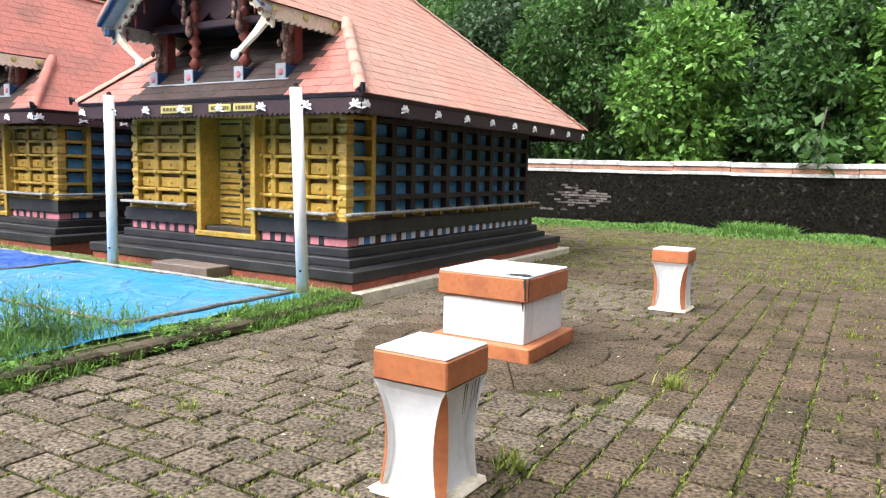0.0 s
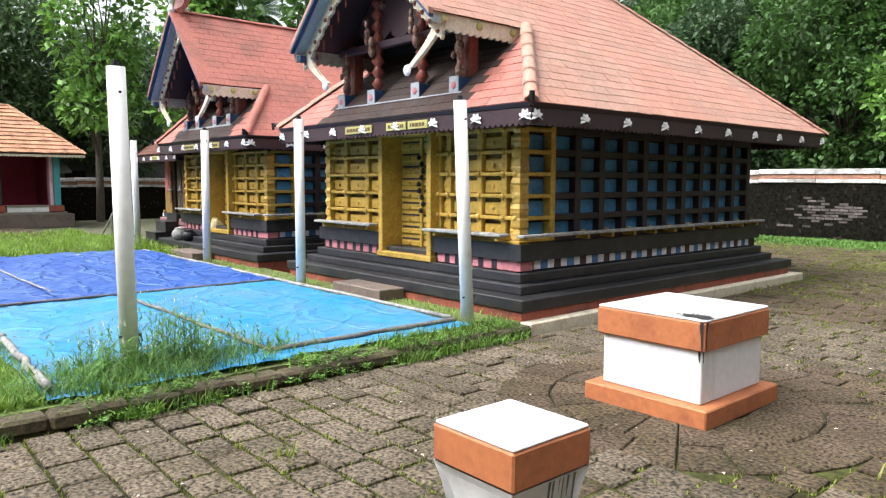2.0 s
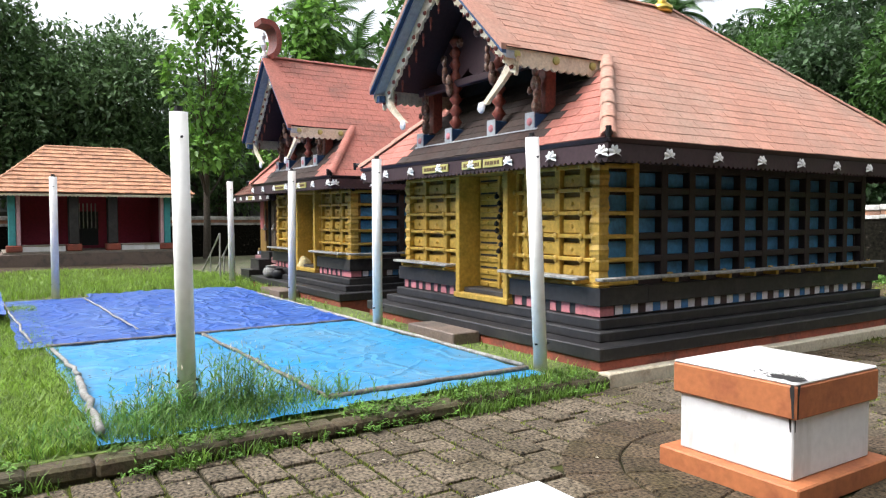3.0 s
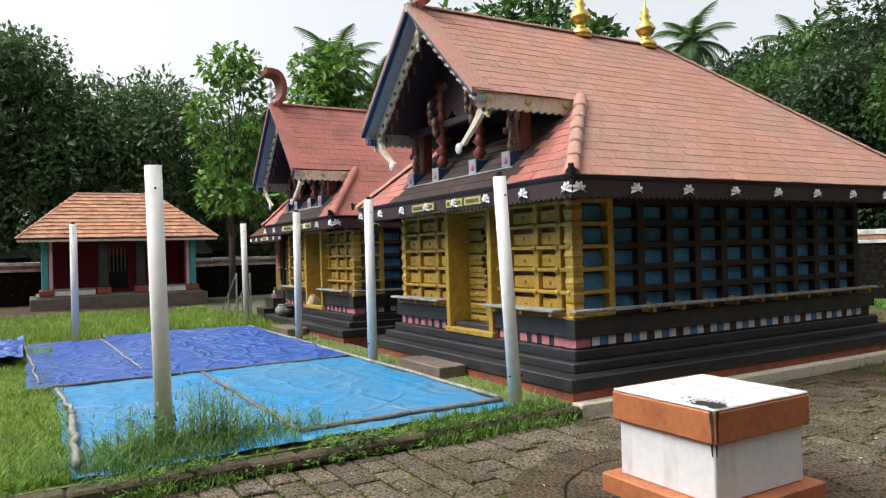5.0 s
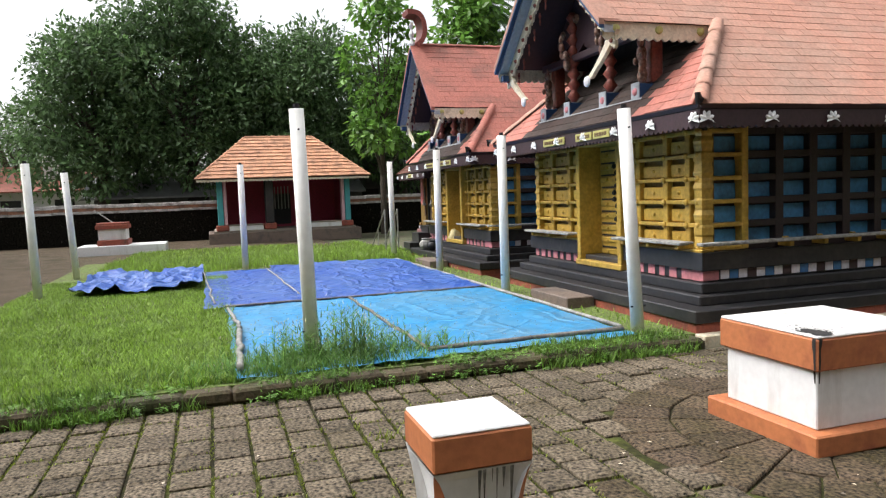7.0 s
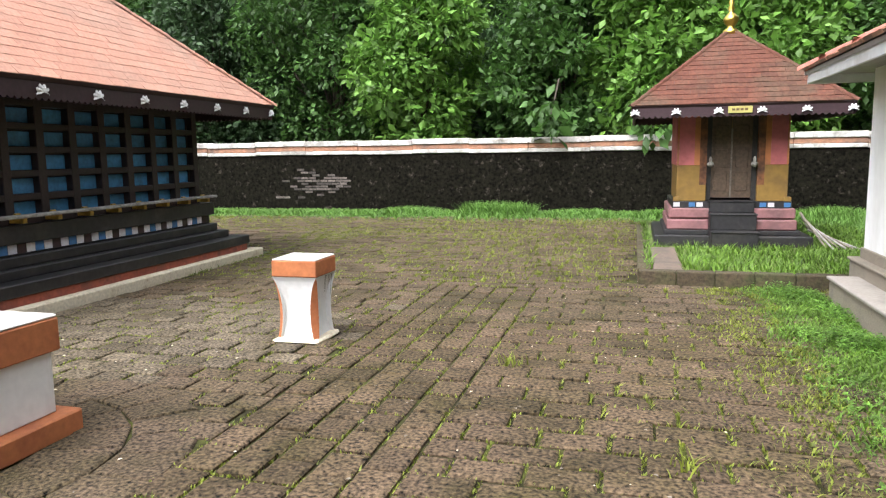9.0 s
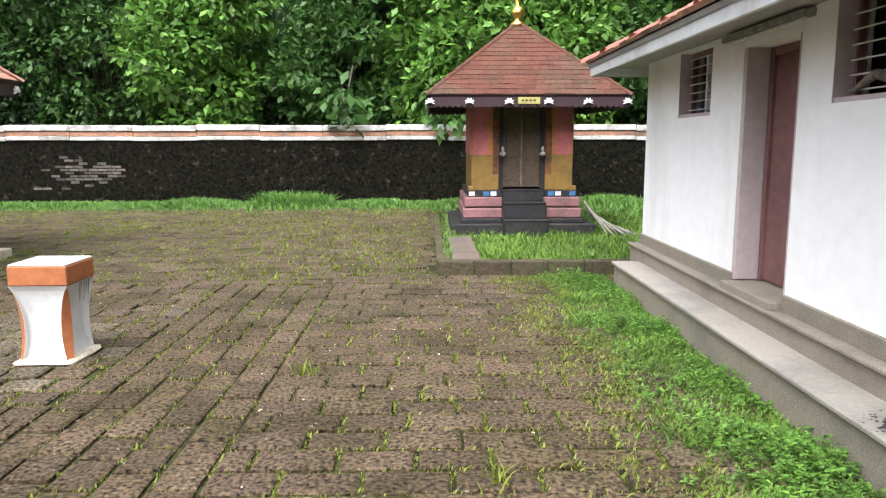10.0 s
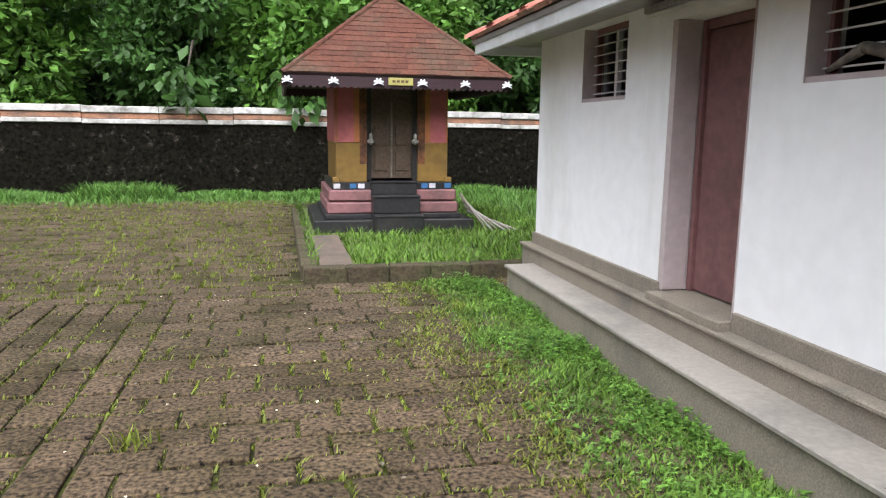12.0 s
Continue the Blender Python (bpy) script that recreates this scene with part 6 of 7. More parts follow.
def palm(at, h, seed, label="coconut palm with arching fronds above the trees"):
    e = thing("palm_tree", (*at, 0), label, "palm tree", "palms beyond the wall")
    g = random.Random(seed)
    bm = B()
    prev = Vector((0, 0, -0.1))
    for i in range(8):
        t = (i + 1) / 8
        q = Vector((0.5 * t * t * g.choice((1, 1)), 0.2 * t, h * t))
        tube(bm, prev, q, 0.2 - 0.08 * (t - 0.125), 0.2 - 0.08 * t, 9, False)
        prev = q
    part("trunk", bm, M["bark"], e, "slender ringed trunk", True)
    verts, faces = [], []
    for i in range(30):
        a = i * 2.399 + g.uniform(-0.2, 0.2)
        el = radians(78 - 4.2 * i + g.uniform(-8, 8))
        d = Vector((math.cos(a), math.sin(a), 0))
        ln = g.uniform(2.4, 3.2)
        pts = []
        p, ang = prev.copy(), el
        for s_ in range(14):
            pts.append(p.copy())
            p = p + (d * math.cos(ang) + Vector((0, 0, math.sin(ang)))) * (ln / 14)
            ang -= 0.11
        sd = d.cross(Vector((0, 0, 1)))
        for s_ in range(1, 14):
            tdir = (pts[s_] - pts[s_ - 1]).normalized()
            for q in range(2):
                c = pts[s_ - 1].lerp(pts[s_], q / 2)
                w = 0.75 * math.sin(math.pi * min(1, (s_ + 1.0) / 14.5)) ** 0.6 * g.uniform(0.8, 1.1)
                for sg in (-1, 1):
                    tip = c + sd * sg * w * 0.75 + tdir * w * 0.45 + Vector((0, 0, -0.35 * w))
                    k = len(verts)
                    verts += [tuple(c - tdir * 0.06), tuple(c + tdir * 0.06), tuple(tip)]
                    faces.append((k, k + 1, k + 2))
        for s_ in range(13):
            k = len(verts)
            verts += [tuple(pts[s_] - sd * 0.025), tuple(pts[s_] + sd * 0.025), tuple(pts[s_ + 1] + sd * 0.02), tuple(pts[s_ + 1] - sd * 0.02)]
            faces.append((k, k + 1, k + 2, k + 3))
    me = bpy.data.meshes.new("fronds")
    me.from_pydata(verts, [], faces)
    me.materials.append(M["palm"])
    ob = new("fronds", me)
    ob.parent = e
    tagged(ob, "feathery arching fronds")
    return e


g = random.Random(12)
# woods north of the wall: a near row with large leaves, dense dark trees behind
for i, (x, y, h, r, m, c, s) in enumerate((
        (-13.5, 25.0, 8.0, 3.0, "leafdark", 9000, 0.34), (-9.0, 25.5, 8.5, 3.2, "leaf", 9000, 0.34), (-5.6, 24.3, 7.0, 2.4, "leafbright", 5200, 0.42),
        (-1.2, 24.6, 7.2, 2.2, "leaf", 5200, 0.40), (1.2, 23.9, 7.0, 2.0, "leafbright", 4600, 0.44), (4.2, 24.2, 7.4, 2.3, "leafbright", 5400, 0.42), (7.5, 24.5, 7.5, 2.4, "leaf", 5400, 0.42),
        (-17.5, 27.0, 8.5, 3.4, "leaf", 8000, 0.36), (-22.0, 25.5, 8.0, 3.2, "leafdark", 7000, 0.36), (10.5, 20.5, 8, 2.6, "leaf", 5000, 0.42))):
    tree((x, y), h, r, 0.13, M[m], int(c * 2.5), s * 0.60, 40 + i, "broad-leaved tree with bright leaves against the wall" if m == "leafbright" else "leafy green tree rising behind the compound wall", 0.12, clumps=20, aspect=0.55)
for i in range(16):
    x = -26 + i * 2.6 + g.uniform(-0.8, 0.8)
    tree((x, 29.5 + g.uniform(-1.2, 2.5)), g.uniform(9.0, 11.5), 3.6, 0.22, M["leaf" if i % 3 == 0 else "leafdark"], 12000, 0.30, 80 + i, "dense dark tree of the wood behind the wall", 0.05, clumps=22)
for i in range(14):
    x = -34 + i * 3.6
    tree((x, 36 + g.uniform(-1, 3)), g.uniform(10.5, 13), 4.2, 0.25, M["leafdark" if i % 3 else "leaf"], 8000, 0.45, 120 + i, "tall dark tree deep in the wood", 0.05, clumps=20)
# big mango trees west of the wall
for i, (x, y, h, r, c) in enumerate(((-38, -3.0, 10.6, 4.0, 22000), (-38.5, 1.0, 12.4, 4.8, 30000), (-38, 6.2, 10.6, 4.2, 24000), (-52, -15, 8.6, 4.4, 9000), (-39, 12.5, 9.6, 4.2, 14000), (-46, 3, 11, 5.5, 9000), (-48, -9, 8, 5, 7000), (-47, 14, 10, 5.5, 8000))):
    tree((x, y), h, r, 0.35, M["mango"], c, 0.30, 160 + i, "spreading dark mango tree behind the west wall", 0.22, clumps=26)
for i, (x, y, h, r, c) in enumerate(((-30.5, 9.3, 11.0, 1.9, 2600), (-28.5, 12.6, 10.4, 2.2, 3600), (-24.0, 16.5, 11.0, 2.8, 6500), (-25, 20.2, 13.2, 3.2, 8000), (-18.0, 18.5, 9.2, 2.6, 6000))):
    tree((x, y), h, r, 0.14, M["leafbright" if i in (0, 1) else "leaf"], c, 0.34, 190 + i, "slender bright green tree behind the halls", 0.3, clumps=17, aspect=0.55)
for i, (x, y, h) in enumerate(((-30, 13.6, 10.0), (-33, 17.0, 9.6), (-19.7, 32, 10.2), (-26.8, 33, 12.6), (-3.5, 35, 9.6), (-9.5, 33.5, 10.2), (-12.5, 30.0, 9.6))):
    palm((x, y), h, 210 + i)
# unseen trees added to the south and east, closing off low-angle sky light
for i in range(8):
    tree((-30 + i * 6.0 + g.uniform(-1, 1), -19 + g.uniform(-1.5, 1.5)), g.uniform(14, 17), 5.6, 0.28, M["leafdark"], 6000, 0.85, 240 + i, "unseen tree added beyond the south wall to block low sky light", 0.1, clumps=20)
for i in range(6):
    tree((13.5 + g.uniform(-0.5, 1.5), -12 + i * 6.0), g.uniform(13, 15), 5.2, 0.26, M["leafdark"], 6000, 0.85, 260 + i, "unseen tree added beyond the east wall to block low sky light", 0.1, clumps=20)


# ---- grass and weeds ----
def blades(name, spots, material, label, category="grass", kind="stuff"):
    """Blades of grass as narrow bent strips; spots are (x, y, z, height, lean, width)."""
    verts, faces = [], []
    g2 = random.Random(77)
    for x, y, z, h, l, w in spots:
        a = g2.random() * 6.283
        c, s_ = math.cos(a), math.sin(a)
        dx, dy = l * math.cos(a + 1.2), l * math.sin(a + 1.2)
        k = len(verts)
        verts += [(x - c * w, y - s_ * w, z), (x + c * w, y + s_ * w, z), (x + c * w * 0.7 + dx * 0.4, y + s_ * w * 0.7 + dy * 0.4, z + h * 0.6), (x - c * w * 0.7 + dx * 0.4, y - s_ * w * 0.7 + dy * 0.4, z + h * 0.6), (x + dx, y + dy, z + h)]
        faces += [(k, k + 1, k + 2, k + 3), (k + 3, k + 2, k + 4)]
    me = bpy.data.meshes.new(name)
    me.from_pydata(verts, [], faces)
    me.materials.append(material)
    return tagged(new(name, me), label, category, kind=kind)


g = random.Random(5)


def patchy(x, y, sc, seed):
    return noise.noise(Vector((x * sc, y * sc, seed)))


spots = []
while len(spots) < 60000:
    x, y = g.uniform(-15, -5.42), g.uniform(-1.2, 6.6)
    if g.random() > (1.0 if x > -9 else 0.55):
        continue
    if -15.7 < x < -5.45 and 2.2 < y < 5.95 or (y >= 5.95 and g.random() < 0.95):
        continue
    h = 0.025 + 0.045 * g.random() + max(0, 0.07 * patchy(x, y, 0.9, 3))
    spots.append((x, y, 0.1, h, h * g.uniform(0.3, 1.2), 0.006))
blades("lawn_grass", spots, M["lawngrass"], "short uneven lawn grass with bare gaps", "grass")
spots = []
for _ in range(30000):
    x, y = g.uniform(-25.0, -13.8), g.uniform(-0.5, 6.9)
    if x > -15.7 and y < 6.1:
        continue
    if x < -19.5 and patchy(x, y, 0.45, 33) < g.uniform(-0.35, 0.15):
        continue
    h = (0.08 + 0.12 * g.random()) * (1.0 if x > -19.5 else 0.7)
    spots.append((x, y, 0.1 if x > -20 else 0.0, h, h * g.uniform(0.2, 0.9), 0.009 if x > -19.5 else 0.014))
blades("lawn_grass", spots, M["lawngrass"], "longer grass beyond the tarpaulins", "grass")
# kerb fringe
spots = []
for _ in range(22000):
    y = g.uniform(-1.2, 6.5)
    if patchy(0, y, 1.7, 9) + 0.5 * patchy(0, y, 0.6, 31) + 0.12 < g.random() * 0.6:
        continue
    x = g.choice((-5.14, -5.10, -5.28, -5.40)) + g.gauss(0, 0.05)
    z = 0.0 if x > -5.16 else 0.06 if x > -5.35 else 0.10
    h = g.uniform(0.03, 0.13)
    spots.append((x, y, z, h, h * g.uniform(0.2, 0.9), 0.005))
blades("kerb_grass", spots, M["grass"], "tufts of grass along the kerb", "grass")
spots = []
for _ in range(1300):
    cy = g.uniform(-1.2, 6.4)
    if patchy(0, cy, 1.3, 19) < g.uniform(-0.4, 0.25):
        continue
    cx = g.choice((-5.13, -5.08, -5.20, -5.36)) + g.gauss(0, 0.05)
    z = 0.0 if cx > -5.14 else 0.09
    H = g.uniform(0.03, 0.10)
    spots.append((cx, cy, z, H, 0.012, 0.002))
    for q in range(g.randint(4, 8)):
        spots.append((cx + g.gauss(0, 0.01), cy + g.gauss(0, 0.01), z + H * g.uniform(0.3, 1.0), g.uniform(-0.004, 0.02), g.uniform(0.02, 0.05), g.uniform(0.006, 0.012)))
blades("kerb_herbs", spots, M["herb"], "small leafy weeds rooted in the kerb", "weeds")
# tall weeds round the near post: jointed stems with narrow leaves and pale seed heads
spots, heads = [], []
for _ in range(230):
    x, y = g.gauss(-5.90, 0.22), g.gauss(2.98, 0.46)
    if x > -5.42:
        continue
    H = g.uniform(0.20, 0.60) * max(0.35, 1 - 0.5 * abs(y - 3.1))
    n_ = g.randint(5, 8)
    for q in range(n_):
        t = (q + 0.5) / n_
        hh = g.uniform(0.03, 0.10) * (1.2 - 0.5 * t)
        spots.append((x, y, 0.1 + H * t * 0.85, hh, g.uniform(0.08, 0.20) * (1.1 - 0.4 * t), 0.0065))
    spots.append((x, y, 0.1, H, 0.12 * H, 0.003))
    if g.random() < 0.35:
        for q in range(3):
            heads.append((x + g.gauss(0, 0.03), y + g.gauss(0, 0.03), 0.1 + H * 0.95 + 0.01 * q, 0.025, 0.014, 0.004))
for _ in range(4200):
    x, y = g.gauss(-5.72, 0.26), g.gauss(2.8, 0.55)
    if x > -5.40:
        continue
    h = g.uniform(0.04, 0.16)
    spots.append((x, y, 0.1, h, h * g.uniform(0.4, 1.1), 0.005))
blades("tall_weeds", spots, M["tallweed"], "tall weeds gone to seed round the post", "weeds")
blades("weed_seed_heads", heads, M["cream"], "pale seed heads above the weeds", "weeds")
# strip beside the service building and along the walls
spots = []
for _ in range(52000):
    y = g.uniform(3.0, 11.6)
    x = 2.6 - abs(g.gauss(0, 0.40))
    if x < 1.25:
        continue
    dens = 1.0 - max(0, (2.06 + 0.2 * patchy(0, y, 1.1, 2) - x)) * 2.4 + 0.9 * patchy(x, y, 2.5, 6) - 0.2
    if g.random() > dens:
        continue
    h = 0.010 + 0.032 * g.random() ** 1.5 + max(0, 0.05 * patchy(x, y, 1.8, 4)) * (1 if x > 1.8 else 0.2)
    spots.append((x, y, 0.0, h, h * g.uniform(0.4, 1.5), g.choice((0.003, 0.004, 0.008))))
fringe = []
for _ in range(15000):
    y = g.uniform(3.0, 11.5)
    x = 2.02 - abs(g.gauss(0, 0.32)) + 0.2 * patchy(0, y, 1.1, 2)
    if x < 0.9 or patchy(x, y, 3.0, 21) < g.uniform(-0.3, 0.2):
        continue
    h = g.uniform(0.008, 0.03)
    fringe.append((x, y, 0.0, h, h * g.uniform(0.6, 1.8), g.choice((0.003, 0.005, 0.007))))
blades("verge_fringe", fringe, M["weed"], "thin yellowish grass creeping over the pavers", "grass")
blades("verge_grass", spots, M["grass"], "bright green grass verge beside the cement steps", "grass")
spots = []
for _ in range(3400):
    # a sprig: a thin stem with pairs of small leaves up its height
    cx, cy = 2.6 - abs(g.gauss(0, 0.30)), g.uniform(3.0, 11.5)
    pp = patchy(cx, cy, 1.6, 12)
    if cx < 1.75 or pp < g.uniform(-0.35, 0.15):
        continue
    H = g.uniform(0.03, 0.08) + max(0, 0.16 * pp) * (1 if cx > 1.95 else 0.4)
    spots.append((cx, cy, 0.0, H, 0.01, 0.0018))
    for q in range(g.randint(4, 8)):
        spots.append((cx + g.gauss(0, 0.008), cy + g.gauss(0, 0.008), H * g.uniform(0.3, 1.0), g.uniform(-0.006, 0.016), g.uniform(0.018, 0.042), g.uniform(0.006, 0.012)))
blades("verge_herbs", spots, M["herb"], "small leafy herbs among the verge grass", "weeds")
spots = []
for _ in range(60000):
    x = g.uniform(-24, 8.8)
    y = 21.5 - abs(g.gauss(0, 0.75))
    if y < 18.8:
        continue
    h = (0.04 + 0.20 * g.random() ** 1.4) * (0.6 + 1.5 * max(0, patchy(x, 0, 0.5, 6)) + (0.9 if -3.6 < x < -1.8 else 0)) * (1 if y > 20.4 else 0.45)
    spots.append((x, y, -0.01, h, h * g.uniform(0.3, 1.4), g.choice((0.008, 0.014, 0.022))))
blades("wall_weeds", spots, M["tallweed"], "lush weeds along the foot of the wall", "weeds")
spots = []
for _ in range(16000):
    x, y = g.uniform(0.8, 4.4), g.uniform(11.75, 17.6)
    if 0.9 < x < 3.2 and y > 14.1 or (0.9 < x < 1.25 and y < 13.9):
        continue
    h = (0.03 + 0.09 * g.random()) * (1 + 0.8 * patchy(x, y, 1.5, 14))
    spots.append((x, y, 0.14, h, h * g.uniform(0.4, 1.3), g.choice((0.005, 0.010))))
blades("platform_grass", spots, M["grass"], "long grass on the shrine platform", "grass")
spots = []
for _ in range(6000):
    x, y = g.uniform(4.2, 8.8), g.uniform(11.6, 21)
    h = 0.1 + 0.25 * g.random()
    spots.append((x, y, -0.05, h, h * g.uniform(0.3, 0.9), 0.012))
blades("corner_grass", spots, M["tallweed"], "rank grass in the corner by the shrine", "grass")


# ---- pavers, one by one where the walk passes ----
g = random.Random(2)
near, far, weedspots = [], [], []
AX, AY = -2.945, 5.77


def lay(x0, x1, y0, y1, row_w, piece_l, along_x):
    """Staggered rows of pavers over a rectangle, rows running along x or along y; weeds sprout along their joints."""
    a0, a1, b0, b1 = (x0, x1, y0, y1) if along_x else (y0, y1, x0, x1)
    row, b = 0, b0
    while b < b1 - 0.05:
        bb = min(b + row_w, b1)
        a = a0 - (0.5 * piece_l if row % 2 else 0) - 0.1 * piece_l * g.random()
        while a < a1:
            ln = piece_l * g.uniform(0.9, 1.1)
            s, t = max(a, a0), min(a + ln, a1)
            a += ln
            if t - s < 0.07:
                continue
            px = (s, t, b, bb) if along_x else (b, bb, s, t)
            cx, cy = (px[0] + px[1]) / 2, (px[2] + px[3]) / 2
            if (cx > 0.70 and cy > 11.6) or math.hypot(cx - AX, cy - AY) < 1.32:
                continue
            gp = 0.008 + 0.008 * g.random()
            piece = (px[0] + gp, px[1] - gp, px[2] + gp, px[3] - gp, g.uniform(-0.007, 0.007), g.uniform(-0.007, 0.007))
            (near if -1.7 < cx < 1.8 and 5.4 < cy < 9.4 else far).append(piece)
            d = patchy(cx, cy, 0.5, 8) + 0.25 * patchy(cx, cy, 2.0, 3) + (0.22 if cx > -1.8 else 0)
            d += 0.25 if cy > 11.2 else 0
            if cy > 0 and d > -0.35 and g.random() < 0.75 + d:
                big = 1.9 if cy > 11.2 else 1.0
                for _ in range(g.randint(14, 60) * (2 if cy > 11.2 else 1)):
                    if g.random() < 0.5:
                        wx, wy = g.uniform(px[0], px[1]), px[2] + g.gauss(0, 0.012)
                    else:
                        wx, wy = px[0] + g.gauss(0, 0.012), g.uniform(px[2], px[3])
                    h = big * g.uniform(0.004, 0.017) * (2.4 if d > 0.4 and g.random() < 0.3 else 1)
                    weedspots.append((wx, wy, -0.018, h + 0.008, h * g.uniform(0.5, 1.6), g.choice((0.004, 0.007))))
        b = bb
        row += 1


lay(-5.12, -1.62, -3.0, 11.2, 0.245, 0.30, True)
lay(-1.62, -0.42, -3.0, 11.2, 0.24, 0.30, False)
lay(-0.42, 2.95, -3.0, 11.2, 0.235, 0.40, True)
lay(-5.12, 2.95, 11.2, 20.3, 0.24, 0.38, True)
lay(-12.0, -5.12, 13.7, 20.0, 0.27, 0.38, True)
# rings of wedge stones round the altar
ringstones = []
for r0, r1, k in ((0.50, 0.96, 18), (0.96, 1.36, 24)):
    for i in range(k):
        a, b = 2 * math.pi * i / k + 0.006, 2 * math.pi * (i + 1) / k - 0.006
        t = g.uniform(-0.006, 0.004)
        q = [(AX + rr * math.cos(w), AY + rr * math.sin(w)) for rr, w in ((r0 + 0.006, a), (r1 - 0.006, a), (r1 - 0.006, b), (r0 + 0.006, b))]
        c = (sum(v[0] for v in q) / 4, sum(v[1] for v in q) / 4)
        ringstones.append([Vector((x, y, -0.05)) for x, y in q] + [Vector((x, y, t - 0.01)) for x, y in q] + [Vector((x + (c[0] - x) * 0.06, y + (c[1] - y) * 0.06, t)) for x, y in q])


def paver_corners(p):
    x0, x1, y0, y1, t, s_ = p
    c = 0.017
    return [Vector(v) for v in ((x0, y0, -0.05), (x1, y0, -0.05), (x1, y1, -0.05), (x0, y1, -0.05),
                                (x0, y0, t - 0.01), (x1, y0, t - 0.01 + s_), (x1, y1, t - 0.01 + s_), (x0, y1, t - 0.01),
                                (x0 + c, y0 + c, t), (x1 - c, y0 + c, t + s_), (x1 - c, y1 - c, t + s_), (x0 + c, y1 - c, t))]


def mossy(p):
    """Whether a paver lies in the damp part of the court; the border is ragged."""
    d = max(p[0] + 2.2, p[2] - 9.5) + 1.6 * patchy(p[0], p[2], 0.6, 41)
    return d + 0.9 * patchy(p[0] * 7.3, p[2] * 6.1, 1.0, 57) > 0


PF = ((8, 9, 10, 11), (4, 5, 9, 8), (5, 6, 10, 9), (6, 7, 11, 10), (7, 4, 8, 11), (0, 1, 5, 4), (1, 2, 6, 5), (2, 3, 7, 6), (3, 0, 4, 7))
near.sort(key=lambda p: abs(p[0] - 0.3) + abs(p[2] - 6.9))
far += near[300:]
for p in near[:300]:
    me = bpy.data.meshes.new("paver")
    me.from_pydata([tuple(v) for v in paver_corners(p)], [], PF)
    me.materials.append(M["paver"])
    ob = new("paver", me)
    ob.parent = bed
quads("pavers", [paver_corners(p) for p in far if mossy(p)] + ringstones, M["paver_far"], bed, PF, "worn mossy laterite pavers")
quads("pavers", [paver_corners(p) for p in far if not mossy(p)], M["paver_dry"], bed, PF, "cleaner laterite pavers by the kerb")
blades("joint_weeds", weedspots, M["weed"], "small weeds sprouting in the paver joints", "weeds")
for cx, cy, k in ((-1.35, 5.35, 90), (-2.2, 8.95, 40), (0.95, 6.5, 30), (-0.2, 8.1, 30), (-1.7, 3.35, 60), (-3.8, 3.0, 30)):
    sp = []
    for _ in range(k):
        h = g.uniform(0.03, 0.11)
        sp.append((cx + g.gauss(0, 0.05), cy + g.gauss(0, 0.05), -0.005, h, h * g.uniform(0.3, 1.2), 0.006))
    blades("weed_tuft", sp, M["weed"], "green weed tuft growing between pavers", "weed", "")


# ---- small things ----
def pot(at, r, label, material):
    e = thing("cooking_pot", at, label, "pot", "pots on the hall plinth")
    part("body", lathe(B(), ((r * 0.5, 0), (r * 0.9, r * 0.35), (r, r * 0.75), (r * 0.8, r * 1.2), (r * 0.5, r * 1.4)), 16), material, e, "", True)
    part("rim", lathe(B(), ((r * 0.5, r * 1.38), (r * 0.66, r * 1.48), (r * 0.62, r * 1.54), (r * 0.45, r * 1.5)), 16), material, e, "", True)
    return e


pot((-15.35, 6.75, 0.335), 0.17, "grey round-bellied metal pot on the dark plinth", M["greywood"])
pot((-14.98, 6.80, 0.335), 0.15, "dark clay pot on the dark plinth", M["iron"])
bm = B()
bmesh.ops.create_icosphere(bm, subdivisions=3, radius=0.14)
for v in bm.verts:
    v.co = v.co * (1 + 0.3 * noise.noise(v.co * 9)) * 1.0
    v.co.z = max(-0.1, v.co.z * 1.3)
bag = tagged(obj("cloth_bag", bm, M["cloth"], None, True), "knotted pale cloth bag leaning by the gold door", "bag")
bag.matrix_basis = Matrix.Translation((-14.25, 7.08, 0.66))
rail = thing("pipe_handrail", (-18.6, 6.45, 0.1), "bent grey pipe handrail standing by the lawn", "handrail")
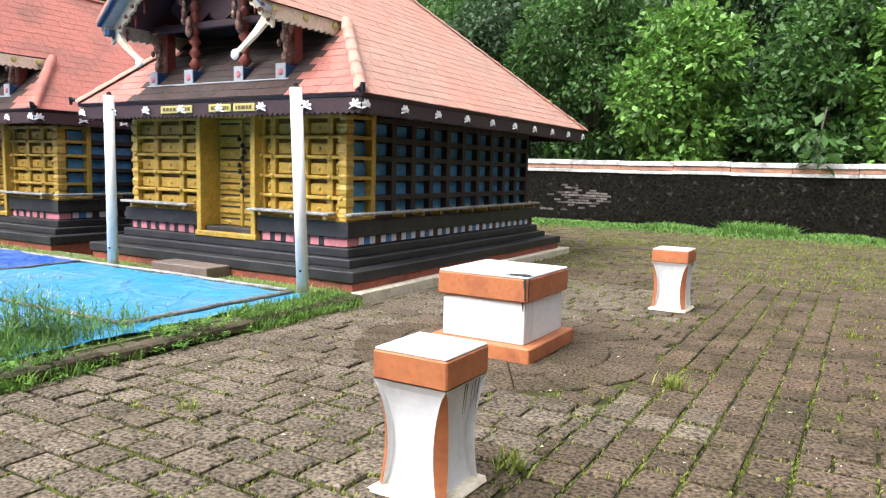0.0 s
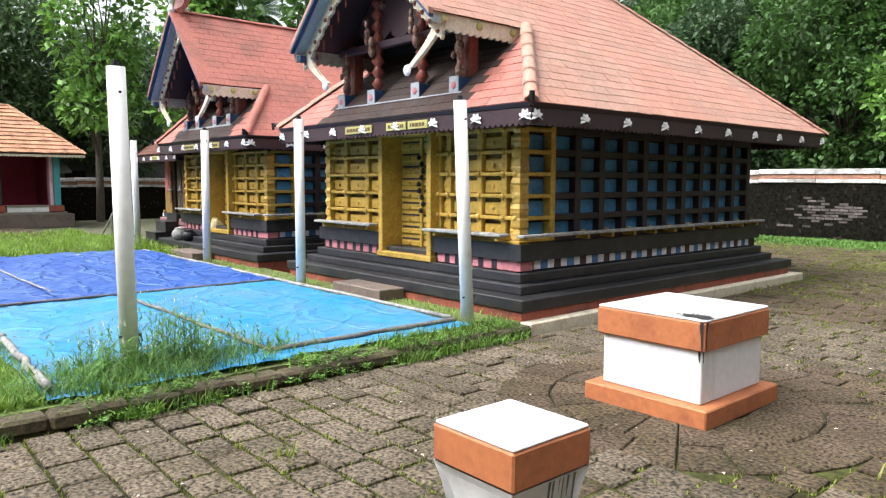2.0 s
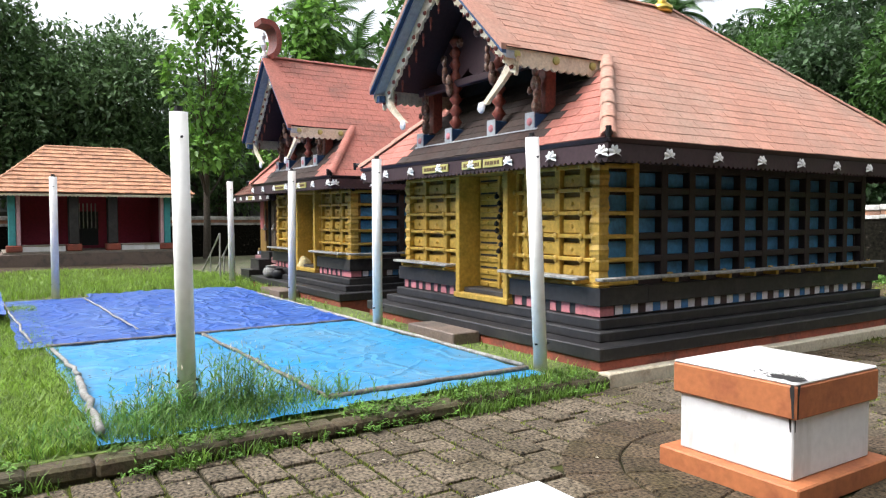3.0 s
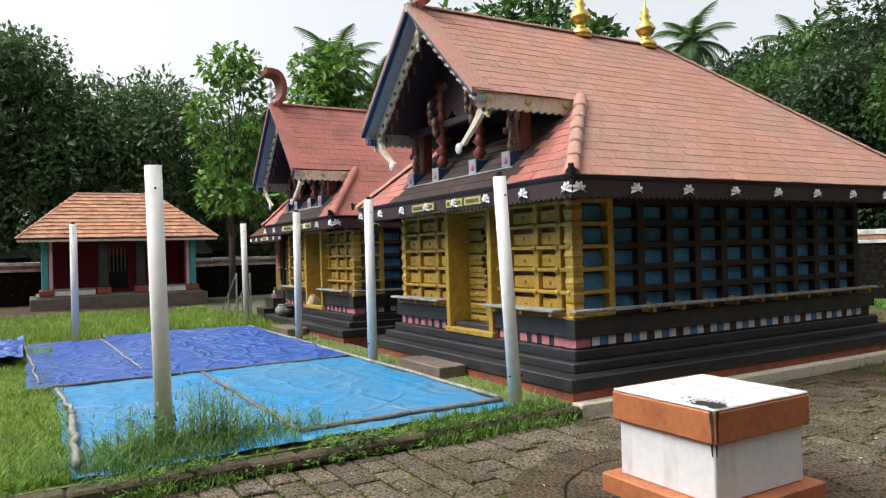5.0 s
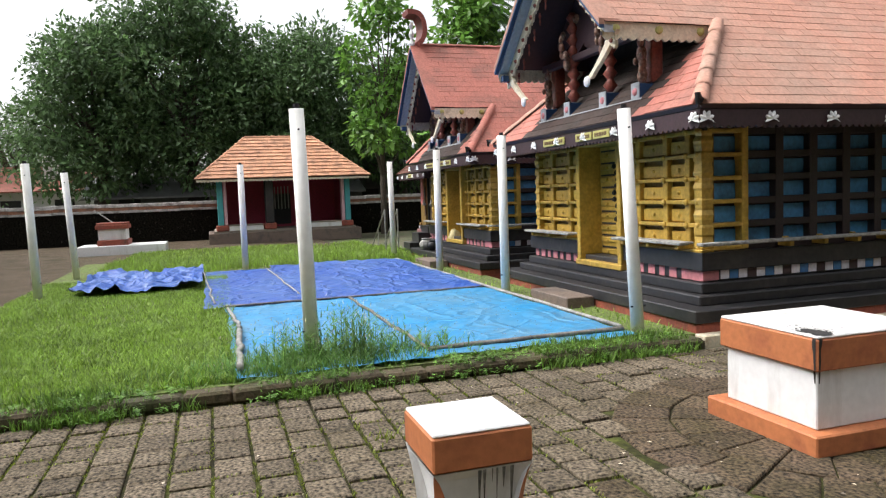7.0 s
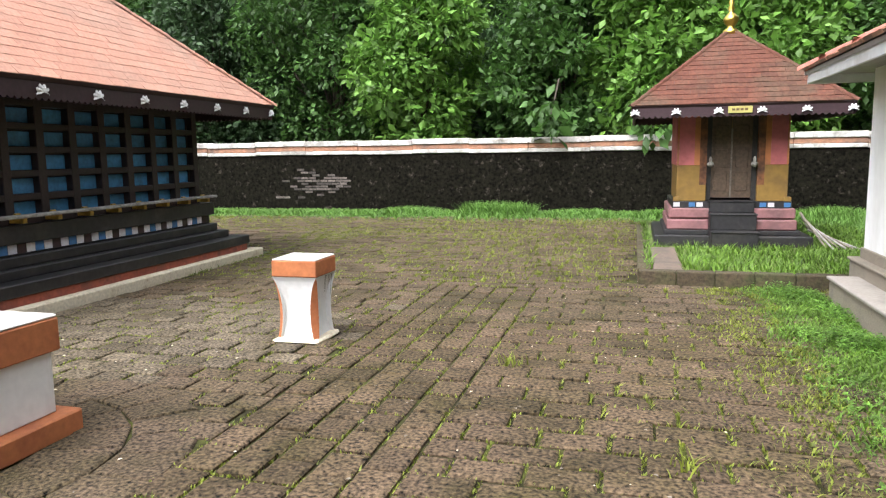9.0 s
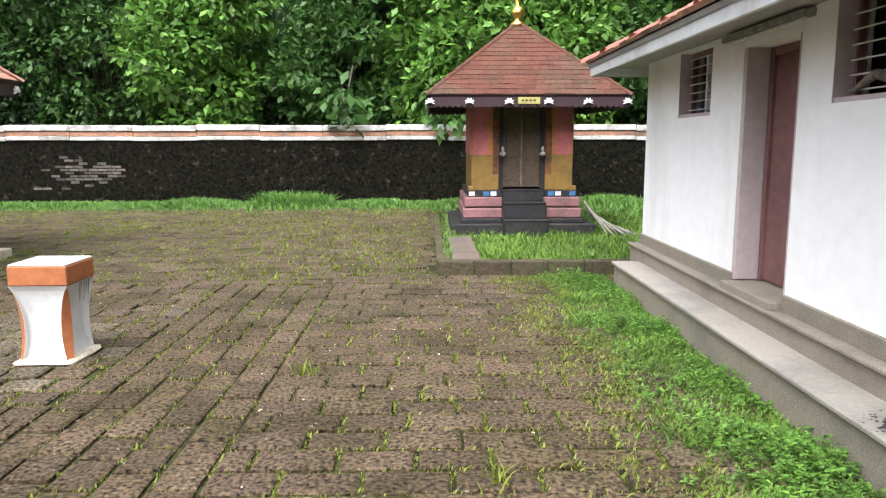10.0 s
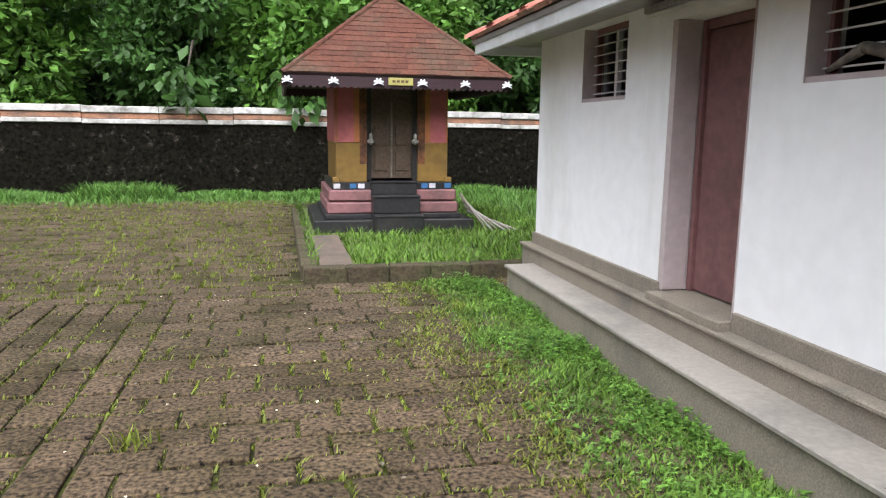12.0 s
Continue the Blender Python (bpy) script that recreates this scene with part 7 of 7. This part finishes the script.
for dy in (0, 0.35):
    part("rail", tube(B(), (-1.3, dy, 0.1), (0.4, dy, 1.15), 0.022, n=8), M["greywood"], rail)
    part("upright", tube(B(), (0.4, dy, 0.0), (0.4, dy, 1.15), 0.022, n=8), M["greywood"], rail)
    part("upright", tube(B(), (-0.5, dy, 0.0), (-0.5, dy, 0.6), 0.018, n=8), M["greywood"], rail)
# leafy boughs hanging over the wall
for x, z in ((-1.5, 1.95), (1.05, 1.9)):
    e = thing("overhanging_bough", (x, 21.5, z), "broad-leaved bough drooping over the wall coping", "branch", "boughs over the wall")
    part("stem", tube(B(), (0.1, 1.4, 1.6), (0, -0.1, 0.25), 0.03, 0.012, 6), M["bark"], e)
    tagged(leaf_cloud("leaves", [(0, -0.12, 0.1, 0.26), (0.2, 0.1, 0.4, 0.4), (-0.2, 0.2, 0.7, 0.45)], 80, 0.36, M["leaf"], e, int(abs(x) * 10), 0.9, 0.55), "large drooping leaves")
# fallen petals and leaf litter
def litter(name, count, x0, x1, y0, y1, z, size, material, label):
    V, F = [], []
    for _ in range(count):
        x, y, a = g.uniform(x0, x1), g.uniform(y0, y1), g.random() * 6.28
        s_ = size * g.uniform(0.5, 1.3)
        c, s2 = math.cos(a) * s_, math.sin(a) * s_
        k = len(V)
        V += [(x - c, y - s2, z), (x + s2 * 0.6, y - c * 0.6, z + s_ * 0.3), (x + c, y + s2, z + s_ * 0.1), (x - s2 * 0.6, y + c * 0.6, z + s_ * 0.35)]
        F.append((k, k + 1, k + 2, k + 3))
    me = bpy.data.meshes.new(name)
    me.from_pydata(V, [], F)
    me.materials.append(material)
    return tagged(new(name, me), label, "litter", kind="stuff")


litter("fallen_petals", 170, -5.0, 2.2, 1.0, 14.0, 0.006, 0.014, M["cream"], "pale petals fallen on the pavers")
litter("leaf_litter", 500, -5.0, 2.4, 1.0, 14.0, 0.006, 0.016, M["batten"], "brown leaf litter on the pavers")
litter("tarp_litter", 420, -9.6, -5.6, 2.2, 5.9, 0.165, 0.018, M["batten"], "dead leaves scattered on the tarpaulin")
litter("tarp_litter", 160, -15, -9.8, 2.0, 5.9, 0.19, 0.02, M["batten"], "dead leaves scattered on the tarpaulin")
